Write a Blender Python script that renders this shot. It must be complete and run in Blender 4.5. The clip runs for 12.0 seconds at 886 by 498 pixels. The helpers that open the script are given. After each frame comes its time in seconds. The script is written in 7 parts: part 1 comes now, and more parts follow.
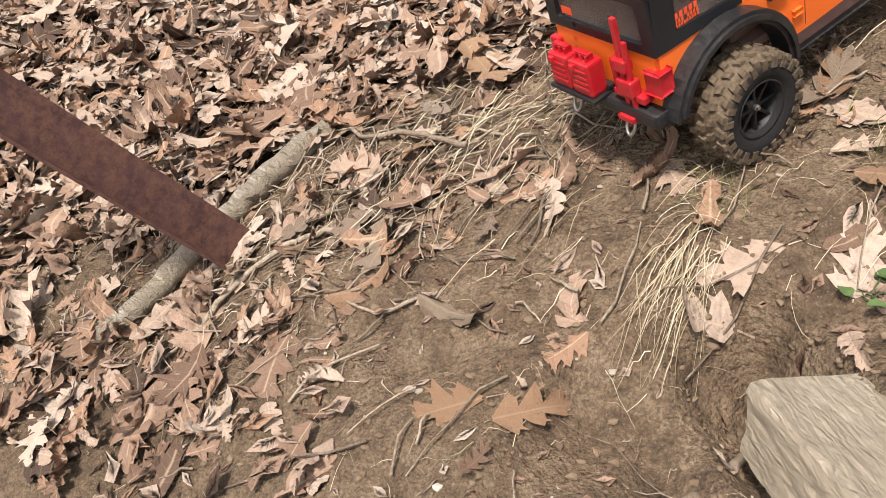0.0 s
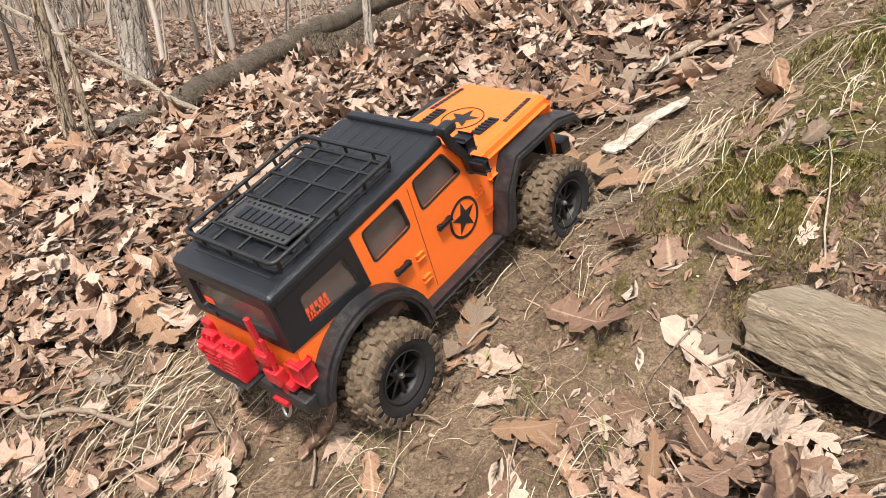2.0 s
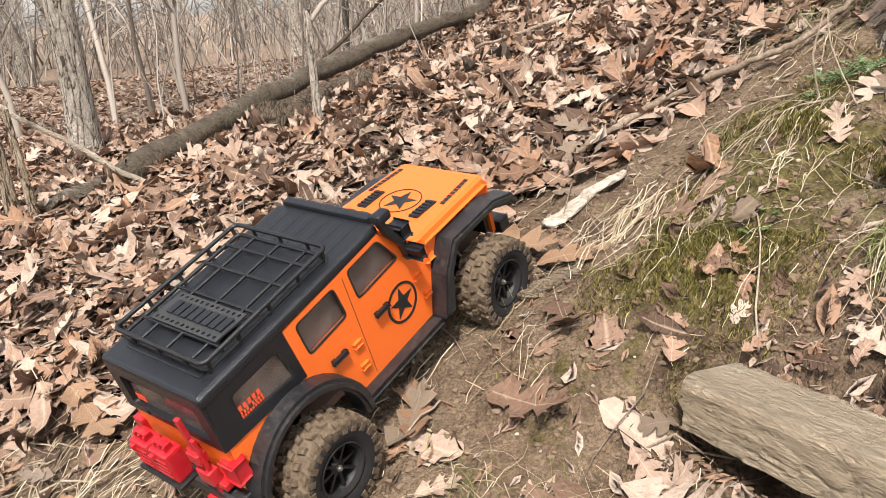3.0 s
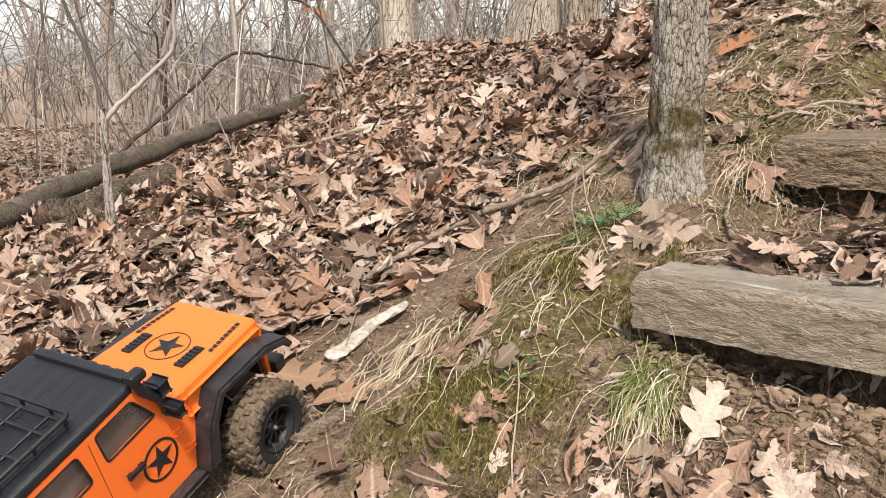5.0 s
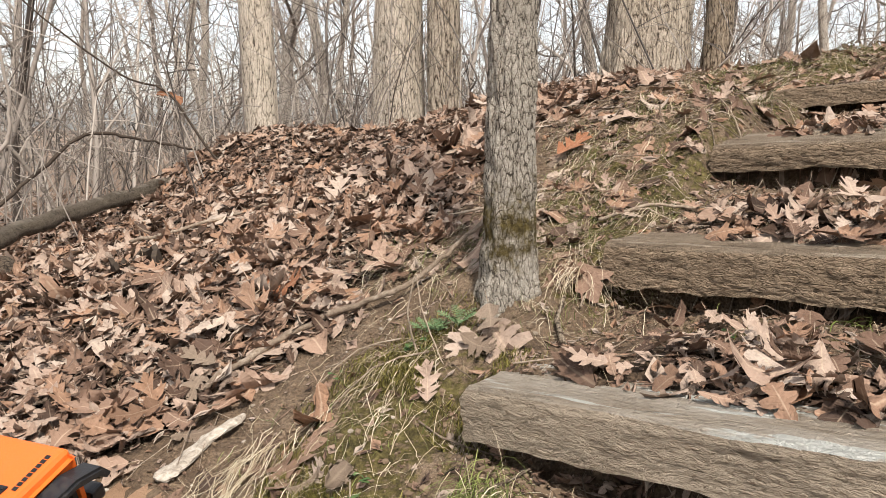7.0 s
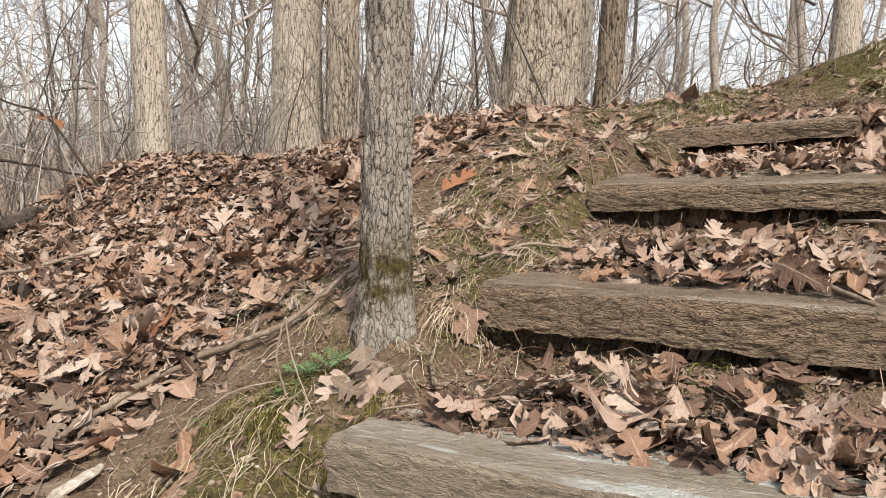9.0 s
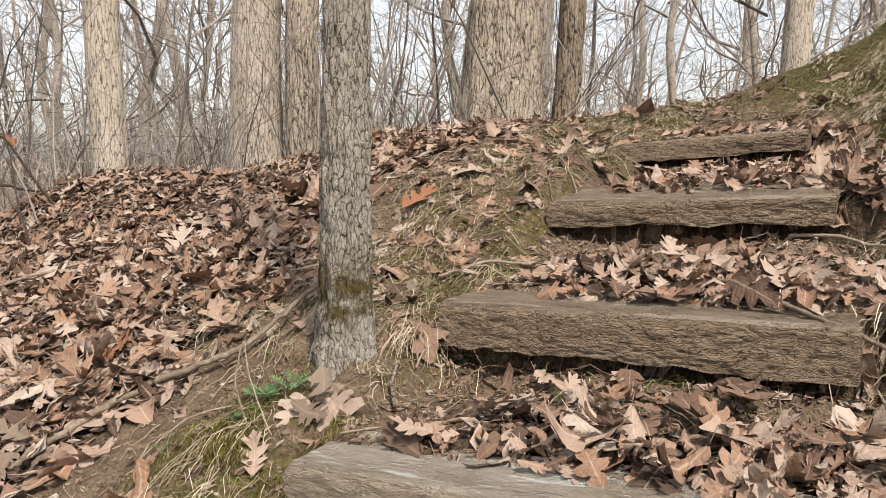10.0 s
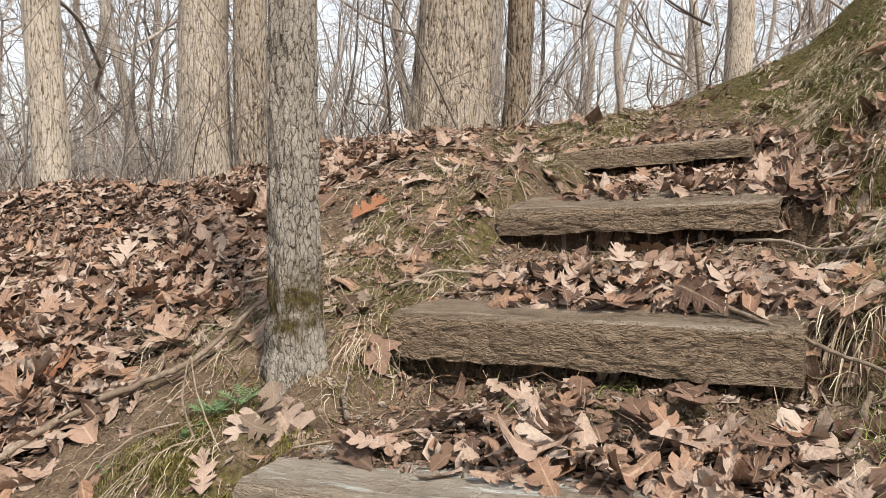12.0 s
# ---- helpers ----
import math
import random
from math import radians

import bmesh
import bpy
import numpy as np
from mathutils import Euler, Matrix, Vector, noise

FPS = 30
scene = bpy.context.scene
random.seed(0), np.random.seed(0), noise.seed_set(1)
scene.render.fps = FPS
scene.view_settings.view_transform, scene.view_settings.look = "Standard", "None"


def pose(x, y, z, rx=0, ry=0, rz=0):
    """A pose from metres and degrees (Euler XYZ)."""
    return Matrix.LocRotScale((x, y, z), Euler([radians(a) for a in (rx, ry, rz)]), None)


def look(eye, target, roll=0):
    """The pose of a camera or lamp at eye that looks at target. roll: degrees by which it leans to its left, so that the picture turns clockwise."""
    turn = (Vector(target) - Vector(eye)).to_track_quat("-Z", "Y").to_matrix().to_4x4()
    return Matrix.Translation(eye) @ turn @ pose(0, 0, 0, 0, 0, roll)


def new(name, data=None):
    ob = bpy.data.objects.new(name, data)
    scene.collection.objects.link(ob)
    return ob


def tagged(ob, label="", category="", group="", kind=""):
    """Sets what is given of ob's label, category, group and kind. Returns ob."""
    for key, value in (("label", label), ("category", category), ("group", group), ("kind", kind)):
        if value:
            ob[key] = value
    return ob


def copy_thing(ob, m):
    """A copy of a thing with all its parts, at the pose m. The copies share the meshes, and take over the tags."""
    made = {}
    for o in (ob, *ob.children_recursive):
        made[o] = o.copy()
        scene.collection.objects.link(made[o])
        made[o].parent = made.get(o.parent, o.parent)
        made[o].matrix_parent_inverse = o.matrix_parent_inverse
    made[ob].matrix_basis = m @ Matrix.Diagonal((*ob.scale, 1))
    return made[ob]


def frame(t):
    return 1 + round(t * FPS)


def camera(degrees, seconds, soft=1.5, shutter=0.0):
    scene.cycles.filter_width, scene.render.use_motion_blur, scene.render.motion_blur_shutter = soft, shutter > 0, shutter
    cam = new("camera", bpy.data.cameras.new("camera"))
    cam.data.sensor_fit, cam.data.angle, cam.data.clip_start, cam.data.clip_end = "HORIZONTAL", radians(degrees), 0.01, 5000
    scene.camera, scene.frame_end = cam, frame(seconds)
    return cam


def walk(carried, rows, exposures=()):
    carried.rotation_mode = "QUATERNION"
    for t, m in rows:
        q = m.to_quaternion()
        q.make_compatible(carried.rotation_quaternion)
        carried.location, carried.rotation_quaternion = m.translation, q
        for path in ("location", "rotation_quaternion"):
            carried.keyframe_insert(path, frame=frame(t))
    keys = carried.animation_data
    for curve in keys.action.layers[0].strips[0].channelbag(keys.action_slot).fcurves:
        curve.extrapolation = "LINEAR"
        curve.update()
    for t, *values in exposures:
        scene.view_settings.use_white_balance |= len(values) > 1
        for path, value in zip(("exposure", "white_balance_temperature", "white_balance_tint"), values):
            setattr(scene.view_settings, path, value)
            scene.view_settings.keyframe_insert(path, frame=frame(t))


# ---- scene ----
cam = camera(56.6, 12.0, soft=0.55)
METRES, EYE, TILT, LEAN, TURN = 0.65, 0.6, -28.7, 4.3, 45.0
ROWS = [
    (0.0, 0.0, 0.0, 0.0, -0.0, 0.0, 0.0),
    (0.5, 0.0806, -0.0151, 0.0984, -5.0, 3.1, 3.93),
    (1.0, 0.1235, -0.027, 0.1497, -11.17, 3.11, 5.71),
    (1.5, 0.1591, -0.0381, 0.182, -14.27, 3.97, 7.15),
    (2.0, 0.2071, -0.0699, 0.2599, -15.91, 8.09, 8.63),
    (2.5, 0.2385, -0.0825, 0.2962, -16.73, 10.11, 9.76),
    (4.5, 0.3491, -0.1909, 0.4334, -27.84, 12.58, 11.24),
    (5.0, 0.3846, -0.2193, 0.4622, -30.14, 13.45, 12.32),
    (5.5, 0.3985, -0.2494, 0.4945, -31.12, 14.98, 12.94),
    (6.0, 0.4265, -0.2869, 0.5237, -32.27, 16.15, 13.41),
    (6.5, 0.4514, -0.2966, 0.5317, -33.9, 16.39, 14.04),
    (7.0, 0.483, -0.3239, 0.5396, -38.09, 16.16, 15.45),
    (7.5, 0.5087, -0.3426, 0.5498, -39.64, 16.46, 15.77),
    (9.5, 0.5768, -0.4004, 0.5731, -45.88, 15.94, 17.61),
    (10.0, 0.5735, -0.4131, 0.5851, -46.82, 15.96, 18.36),
    (10.5, 0.5871, -0.4136, 0.5835, -48.23, 15.64, 19.27),
    (11.0, 0.5853, -0.4164, 0.5857, -49.48, 15.45, 19.76),
    (11.5, 0.5851, -0.4146, 0.5849, -49.7, 15.46, 19.86),
    (12.0, 0.5865, -0.4155, 0.5871, -49.86, 15.57, 20.04),
]
walk(cam, [(t, pose(0, 0, EYE, TILT, LEAN, TURN) @ pose(METRES * x, METRES * y, METRES * z, 90 + pitch, roll, yaw)) for t, x, y, z, yaw, pitch, roll in ROWS],
     [(0.0, 1.02), (0.8, 1.12), (2.5, 1.19), (4.5, 1.12), (5.5, 0.99), (7.5, 0.86), (12.0, 0.80)])

# ---- light: a bright, thinly clouded spring sky ----
SUN_UP, SUN_ROUND = 55.0, 160.0
world = bpy.data.worlds.new("sky")
scene.world = world
world.use_nodes = True
wn = world.node_tree
sky = wn.nodes.new("ShaderNodeTexSky")
sky.sky_type, sky.sun_disc = "NISHITA", False
sky.sun_elevation, sky.sun_rotation = radians(SUN_UP), radians(SUN_ROUND)
sky.air_density, sky.dust_density, sky.ozone_density = 1.0, 1.5, 1.0
pale = wn.nodes.new("ShaderNodeHueSaturation")
pale.inputs["Saturation"].default_value = 0.30
wn.links.new(sky.outputs["Color"], pale.inputs["Color"])
wn.links.new(pale.outputs["Color"], wn.nodes["Background"].inputs["Color"])
wn.nodes["Background"].inputs["Strength"].default_value = 0.128
sun = new("sun", bpy.data.lights.new("sun", "SUN"))
sun.data.energy, sun.data.angle, sun.data.color = 2.85, radians(6), (1.0, 0.94, 0.86)
az = radians(SUN_ROUND)
sun.matrix_world = look((0, 0, 0), (-math.sin(az) * math.cos(radians(SUN_UP)), -math.cos(az) * math.cos(radians(SUN_UP)), -math.sin(radians(SUN_UP))))
# ---- the lie of the land ----
# Stair axes: u runs along the timbers, v climbs the steps; both in metres from the corner of the second step.
STAIR_O, STAIR_U, STAIR_V = (0.19, 1.394), (0.82, -0.572), (0.572, 0.82)
# One row a step: v of the front face, height of its top, u of the two ends, tilt of the top along u.
STEPS = [(-0.90, 0.106, 0.085, 0.62, 0.0), (-0.372, 0.328, -0.018, 0.62, 0.02), (0.0, 0.597, 0.0, 0.72, 0.06),
         (0.475, 0.750, -0.032, 0.69, 0.045), (0.99, 0.919, -0.032, 0.60, 0.06), (1.666, 1.067, -0.116, 0.46, 0.08)]


THICK = [0.085, 0.070, 0.082, 0.084, 0.060, 0.060]


def stair_uv(x, y):
    dx, dy = np.asarray(x, float) - STAIR_O[0], np.asarray(y, float) - STAIR_O[1]
    return dx * STAIR_U[0] + dy * STAIR_U[1], dx * STAIR_V[0] + dy * STAIR_V[1]


def from_uv(u, v):
    return STAIR_O[0] + u * STAIR_U[0] + v * STAIR_V[0], STAIR_O[1] + u * STAIR_U[1] + v * STAIR_V[1]


def step01(a, b, x):
    t = np.clip((x - a) / (b - a), 0.0, 1.0)
    return t * t * (3 - 2 * t)


def soft_min(a, b, k):
    return 0.5 * (a + b - np.sqrt((a - b) ** 2 + k * k))


def lattice(ix, iy, seed):
    h = (ix.astype(np.int64) * 374761393 + iy.astype(np.int64) * 668265263 + seed * 974711) & 0x7FFFFFFF
    h = ((h ^ (h >> 13)) * 1274126177) & 0x7FFFFFFF
    return ((h ^ (h >> 16)) & 0xFFFF) / 65535.0


def value_noise(x, y, seed=0):
    """Smooth noise from 0 to 1, one lump a metre."""
    x, y = np.asarray(x, float), np.asarray(y, float)
    ix, iy = np.floor(x), np.floor(y)
    fx, fy = x - ix, y - iy
    fx, fy = fx * fx * (3 - 2 * fx), fy * fy * (3 - 2 * fy)
    a, b = lattice(ix, iy, seed), lattice(ix + 1, iy, seed)
    c, d = lattice(ix, iy + 1, seed), lattice(ix + 1, iy + 1, seed)
    return (a * (1 - fx) + b * fx) * (1 - fy) + (c * (1 - fx) + d * fx) * fy


def bump(x, y, cx, cy, sx, sy):
    return np.exp(-((x - cx) / sx) ** 2 - ((y - cy) / sy) ** 2)


def stair_edge(v):
    return np.clip(0.72 - 0.14 * (v - 0.4), 0.45, 0.8)


def broad_height(x, y):
    """The hillside with its trodden steps, without the small lumps."""
    x, y = np.asarray(x, float), np.asarray(y, float)
    u, v = stair_uv(x, y)
    uc, vc = np.clip(u, -3.2, 0.7), np.clip(v, -2.0, 3.6)
    slope = 0.508 - 0.035 * uc + 0.494 * vc - 0.038 * uc * uc + 0.175 * uc * vc + 0.018 * vc * vc
    z = soft_min(slope, 1.09 + 0.035 * vc + 0.055 * np.clip(uc, -3.0, 0.5), 0.16)
    # shallow trough beside the upper steps, low bank by the tree's foot, washed-out gully below
    z = z - 0.07 * bump(u, v, -0.12, 0.85, 0.22, 0.35) + 0.032 * bump(u, v, -0.20, 0.07, 0.12, 0.18) + 0.03 * bump(u, v, -0.85, -0.95, 0.5, 0.3)
    z = z - 0.03 * bump(u, v, -0.5, -0.1, 0.3, 0.25) - 0.08 * bump(u, v, -0.13, 1.62, 0.20, 0.32)
    # lumps and ruts where the model truck has dug in
    z = z + 0.030 * bump(x, y, -0.718, 0.865, 0.10, 0.10) - 0.012 * bump(x, y, -0.364, 1.131, 0.08, 0.10) + 0.012 * bump(x, y, -0.455, 0.80, 0.07, 0.07)
    # trodden steps
    kv, kz = [-1.6], [-0.12]
    for (front, top, *_), thick in zip(STEPS, THICK):
        kv += [front - 0.07, front - 0.016, front + 0.015, front + 0.085, front + 0.105]
        kz += [top - thick - 0.052, top - thick - 0.021, top - thick - 0.056, top - thick - 0.060, top - 0.014]
    kv += [2.6, 3.6, 6.0]
    kz += [1.13, 1.12, 0.95]
    tread = np.interp(v, kv, kz) + 0.05 * np.clip(u, 0, 0.7)
    edge = stair_edge(v)
    inside = step01(-0.10, 0.015, u) * step01(-1.25, -0.95, v) * (1 - step01(2.2, 3.2, v))
    z = z + inside * (tread - z)
    # bank on the far side of the steps, with the raised foot of an old tree
    rise = 0.24 * step01(0.0, 0.42, u - edge) + 0.05 * np.clip(u - edge - 0.3, 0, 2.0)
    z = z + rise * step01(-1.3, -0.2, v) + 0.36 * bump(x, y, 2.62, 3.42, 0.85, 0.60) + 0.30 * bump(x, y, -0.9, 3.95, 0.55, 0.5)
    # shoulder of the hill among the larger trees
    z = z + 0.20 * bump(x, y, -1.85, 3.95, 0.95, 0.85) + 0.045 * bump(x, y, 0.35, 3.75, 0.9, 0.55)
    # beyond the crest the hill falls away to the level floor of the wood
    far = np.hypot(x - 0.1, y - 1.8)
    low = -0.02 - 0.45 * step01(4.0, 24.0, far) + 0.25 * (value_noise(x / 7 + 3, y / 7 + 5, 4) - 0.5)
    w = step01(2.9, 6.5, far)
    return z * (1 - w) + low * w


def ground_height(x, y):
    x, y = np.asarray(x, float), np.asarray(y, float)
    z = broad_height(x, y)
    near = 1 - step01(5.0, 12.0, np.hypot(x - 0.1, y - 1.8))
    z = z + near * (0.030 * (value_noise(x * 4.1, y * 4.1, 1) - 0.5) + 0.016 * (value_noise(x * 11, y * 11, 2) - 0.5)
                    + 0.016 * (value_noise(x * 25, y * 25, 3) - 0.5) + 0.014 * (value_noise(x * 48, y * 48, 7) - 0.5) * value_noise(x * 6, y * 6, 8))
    return z
# ---- small helpers ----
def fast_mesh(name, verts, faces, smooth=True, attrs=None):
    """A mesh from an array of points and an array of equal-sided faces."""
    verts, faces = np.asarray(verts, np.float32), np.asarray(faces, np.int32)
    me = bpy.data.meshes.new(name)
    me.vertices.add(len(verts))
    me.vertices.foreach_set("co", verts.ravel())
    me.loops.add(faces.size)
    me.loops.foreach_set("vertex_index", faces.ravel())
    me.polygons.add(len(faces))
    me.polygons.foreach_set("loop_start", np.arange(0, faces.size, faces.shape[1], dtype=np.int32))
    me.polygons.foreach_set("use_smooth", np.full(len(faces), smooth))
    me.update(calc_edges=True)
    for key, values in (attrs or {}).items():
        me.attributes.new(key, "FLOAT", "POINT").data.foreach_set("value", np.asarray(values, np.float32))
    return me


def put(name, me, material, parent=None, label="", category="", group="", kind=""):
    if material is not None and not me.materials:
        me.materials.append(material)
    ob = new(name, me)
    ob.parent = parent
    return tagged(ob, label, category, group, kind)


def part(name, bm, material, parent=None, label="", smooth=False, **tags):
    me = bpy.data.meshes.new(name)
    bmesh.ops.recalc_face_normals(bm, faces=bm.faces)
    bm.to_mesh(me)
    bm.free()
    if smooth:
        me.polygons.foreach_set("use_smooth", np.full(len(me.polygons), True))
    return put(name, me, material, parent, label, **tags)


def tube(points, radii, sides=6, squash=1.0):
    """Points and quads of a round tube along a line."""
    points, radii = np.asarray(points, float), np.asarray(radii, float)
    n = len(points)
    tang = np.gradient(points, axis=0)
    tang /= np.linalg.norm(tang, axis=1)[:, None] + 1e-9
    ref = np.array([0.31, 0.95, 0.05]) if abs(tang[:, 2]).mean() > 0.7 else np.array([0.05, 0.1, 0.99])
    a = np.cross(tang, ref)
    a /= np.linalg.norm(a, axis=1)[:, None] + 1e-9
    b = np.cross(tang, a)
    ang = np.linspace(0, 2 * np.pi, sides, endpoint=False)
    ring = a[:, None] * np.cos(ang)[None, :, None] + b[:, None] * (np.sin(ang) * squash)[None, :, None]
    v = (points[:, None] + ring * radii[:, None, None]).reshape(-1, 3)
    i = np.arange(n - 1)[:, None] * sides
    j = np.arange(sides)[None, :]
    k = (j + 1) % sides
    f = np.stack([i + j, i + k, i + sides + k, i + sides + j], -1).reshape(-1, 4)
    return v, f


def join(pieces):
    vs, fs, n = [], [], 0
    for v, f in pieces:
        vs.append(v), fs.append(np.asarray(f) + n)
        n += len(v)
    return np.concatenate(vs), np.concatenate(fs)


def ground_at(x, y, lift=0.0):
    return Vector((x, y, float(ground_height(x, y)) + lift))


def ground_normal(x, y, e=0.03):
    gx = (broad_height(x + e, y) - broad_height(x - e, y)) / (2 * e)
    gy = (broad_height(x, y + e) - broad_height(x, y - e)) / (2 * e)
    n = np.stack([-gx, -gy, np.ones_like(gx)], -1)
    return n / np.linalg.norm(n, axis=-1)[..., None]


# ---- materials ----
class Kit:
    """A node material: set() makes nodes, .out is the surface shader."""
    def __init__(self, name, rough=0.8, spec=0.3, metal=0.0):
        self.m = bpy.data.materials.new(name)
        self.m.use_nodes = True
        self.t = self.m.node_tree
        self.out = self.t.nodes["Principled BSDF"]
        self.out.inputs["Roughness"].default_value = rough
        self.out.inputs["Specular IOR Level"].default_value = spec
        self.out.inputs["Metallic"].default_value = metal
        self.coord = self.t.nodes.new("ShaderNodeTexCoord").outputs["Object"]

    def link(self, a, b):
        self.t.links.new(a, b)

    def feed(self, socket, value):
        if isinstance(value, bpy.types.NodeSocket):
            self.link(value, socket)
        else:
            socket.default_value = value

    def stretch(self, sx, sy, sz):
        n = self.t.nodes.new("ShaderNodeMapping")
        self.link(self.coord, n.inputs["Vector"])
        n.inputs["Scale"].default_value = (sx, sy, sz)
        return n.outputs["Vector"]

    def warped(self, vector, scale, amount):
        """A coordinate pushed about by noise."""
        n, v, a = self.t.nodes.new("ShaderNodeTexNoise"), self.t.nodes.new("ShaderNodeVectorMath"), self.t.nodes.new("ShaderNodeVectorMath")
        n.inputs["Scale"].default_value, n.inputs["Detail"].default_value = scale, 3.0
        v.operation, a.operation = "MULTIPLY", "ADD"
        v.inputs[1].default_value = (amount, amount, amount)
        self.link(vector, n.inputs["Vector"]), self.link(n.outputs["Color"], v.inputs[0])
        self.link(vector, a.inputs[0]), self.link(v.outputs[0], a.inputs[1])
        return a.outputs[0]

    def noise(self, scale, detail=4.0, rough=0.55, vector=None, warp=0.0):
        n = self.t.nodes.new("ShaderNodeTexNoise")
        self.link(vector or self.coord, n.inputs["Vector"])
        n.inputs["Scale"].default_value, n.inputs["Detail"].default_value = scale, detail
        n.inputs["Roughness"].default_value, n.inputs["Distortion"].default_value = rough, warp
        return n.outputs["Fac"]

    def cells(self, scale, vector=None, feature="F1"):
        n = self.t.nodes.new("ShaderNodeTexVoronoi")
        n.feature = feature
        self.link(vector or self.coord, n.inputs["Vector"])
        n.inputs["Scale"].default_value = scale
        return n.outputs["Distance"]

    def ramp(self, fac, *stops):
        n = self.t.nodes.new("ShaderNodeValToRGB")
        self.link(fac, n.inputs["Fac"])
        while len(n.color_ramp.elements) < len(stops):
            n.color_ramp.elements.new(0.5)
        for e, (at, col) in zip(n.color_ramp.elements, sorted(stops, key=lambda q: q[0])):
            e.position, e.color = at, (*col, 1) if len(col) == 3 else col
        return n.outputs["Color"]

    def grey(self, fac, a, b):
        return self.ramp(fac, (a, (0, 0, 0)), (b, (1, 1, 1)))

    def mix(self, fac, a, b, how="MIX"):
        n = self.t.nodes.new("ShaderNodeMix")
        n.data_type, n.blend_type = "RGBA", how
        for key, v in (("Factor_Float", fac), ("A_Color", a), ("B_Color", b)):
            s = next(i for i in n.inputs if i.identifier == key)
            self.feed(s, (*v, 1) if isinstance(v, tuple) and len(v) == 3 else v)
        return next(o for o in n.outputs if o.identifier == "Result_Color")

    def math(self, how, a, b=0.5):
        n = self.t.nodes.new("ShaderNodeMath")
        n.operation = how
        self.feed(n.inputs[0], a), self.feed(n.inputs[1], b)
        return n.outputs[0]

    def attr(self, name):
        n = self.t.nodes.new("ShaderNodeAttribute")
        n.attribute_name = name
        return n.outputs["Fac"]

    def random(self, pieces=True):
        """One random number a piece: of a joined mesh, or of an object."""
        a = self.t.nodes.new("ShaderNodeNewGeometry").outputs["Random Per Island"]
        b = self.t.nodes.new("ShaderNodeObjectInfo").outputs["Random"]
        return self.math("FRACT", self.math("ADD", a, b))

    def colour(self, value):
        self.feed(self.out.inputs["Base Color"], (*value, 1) if isinstance(value, tuple) else value)
        return self

    def gloss(self, value):
        self.feed(self.out.inputs["Roughness"], value)
        return self

    def relief(self, height, depth, strength=1.0):
        n = self.t.nodes.new("ShaderNodeBump")
        self.link(height, n.inputs["Height"])
        n.inputs["Distance"].default_value, n.inputs["Strength"].default_value = depth, strength
        self.link(n.outputs["Normal"], self.out.inputs["Normal"])
        return self


def soil_material():
    k = Kit("soil", 0.93, 0.2)
    big, mid, fine = k.noise(2.2, 5, 0.6), k.noise(17, 6, 0.62, warp=0.4), k.noise(120, 4, 0.6)
    clay = k.ramp(mid, (0.30, (0.060, 0.037, 0.022)), (0.48, (0.190, 0.127, 0.079)), (0.68, (0.32, 0.228, 0.150)))
    clay = k.mix(k.grey(big, 0.35, 0.7), clay, k.mix(0.5, clay, (0.25, 0.18, 0.12)))
    clay = k.mix(k.math("MULTIPLY", k.grey(k.noise(260, 5, 0.75), 0.56, 0.36), 0.6), clay, (0.045, 0.031, 0.022))
    clay = k.mix(k.math("MULTIPLY", k.grey(k.noise(90, 5, 0.75, warp=1.0), 0.54, 0.40), 0.5), clay, (0.06, 0.042, 0.03))
    speck = k.cells(160)
    clay = k.mix(k.grey(speck, 0.0, 0.22), k.mix(0.5, clay, (0.36, 0.30, 0.24)), clay)
    mossy = k.ramp(k.noise(60, 5, 0.7), (0.3, (0.032, 0.025, 0.011)), (0.52, (0.100, 0.080, 0.028)), (0.75, (0.22, 0.18, 0.068)))
    mask = k.grey(k.math("ADD", k.attr("moss"), k.math("MULTIPLY", k.math("SUBTRACT", k.noise(22, 6, 0.75), 0.5), 2.2)), 0.50, 0.75)
    ground = k.mix(mask, clay, mossy)
    # leaf mould, its colour blackened further to stand in for shade between leaves
    shaded_mould = k.ramp(k.noise(45, 6, 0.75), (0.30, (0.012, 0.008, 0.005)), (0.5, (0.050, 0.032, 0.020)), (0.72, (0.19, 0.125, 0.078)))
    ground = k.mix(k.grey(k.math("ADD", k.attr("litter"), k.math("MULTIPLY", k.math("SUBTRACT", mid, 0.5), 0.9)), 0.3, 0.7), ground, shaded_mould)
    leafy = k.ramp(k.noise(28, 6, 0.8), (0.30, (0.075, 0.052, 0.038)), (0.46, (0.24, 0.17, 0.122)), (0.60, (0.37, 0.275, 0.205)), (0.78, (0.50, 0.40, 0.31)))
    ground = k.mix(k.attr("distant"), ground, leafy)
    k.colour(ground)
    return k.relief(k.math("ADD", k.math("MULTIPLY", mid, 1.0), k.math("MULTIPLY", fine, 0.6)), 0.026, 1.0).m


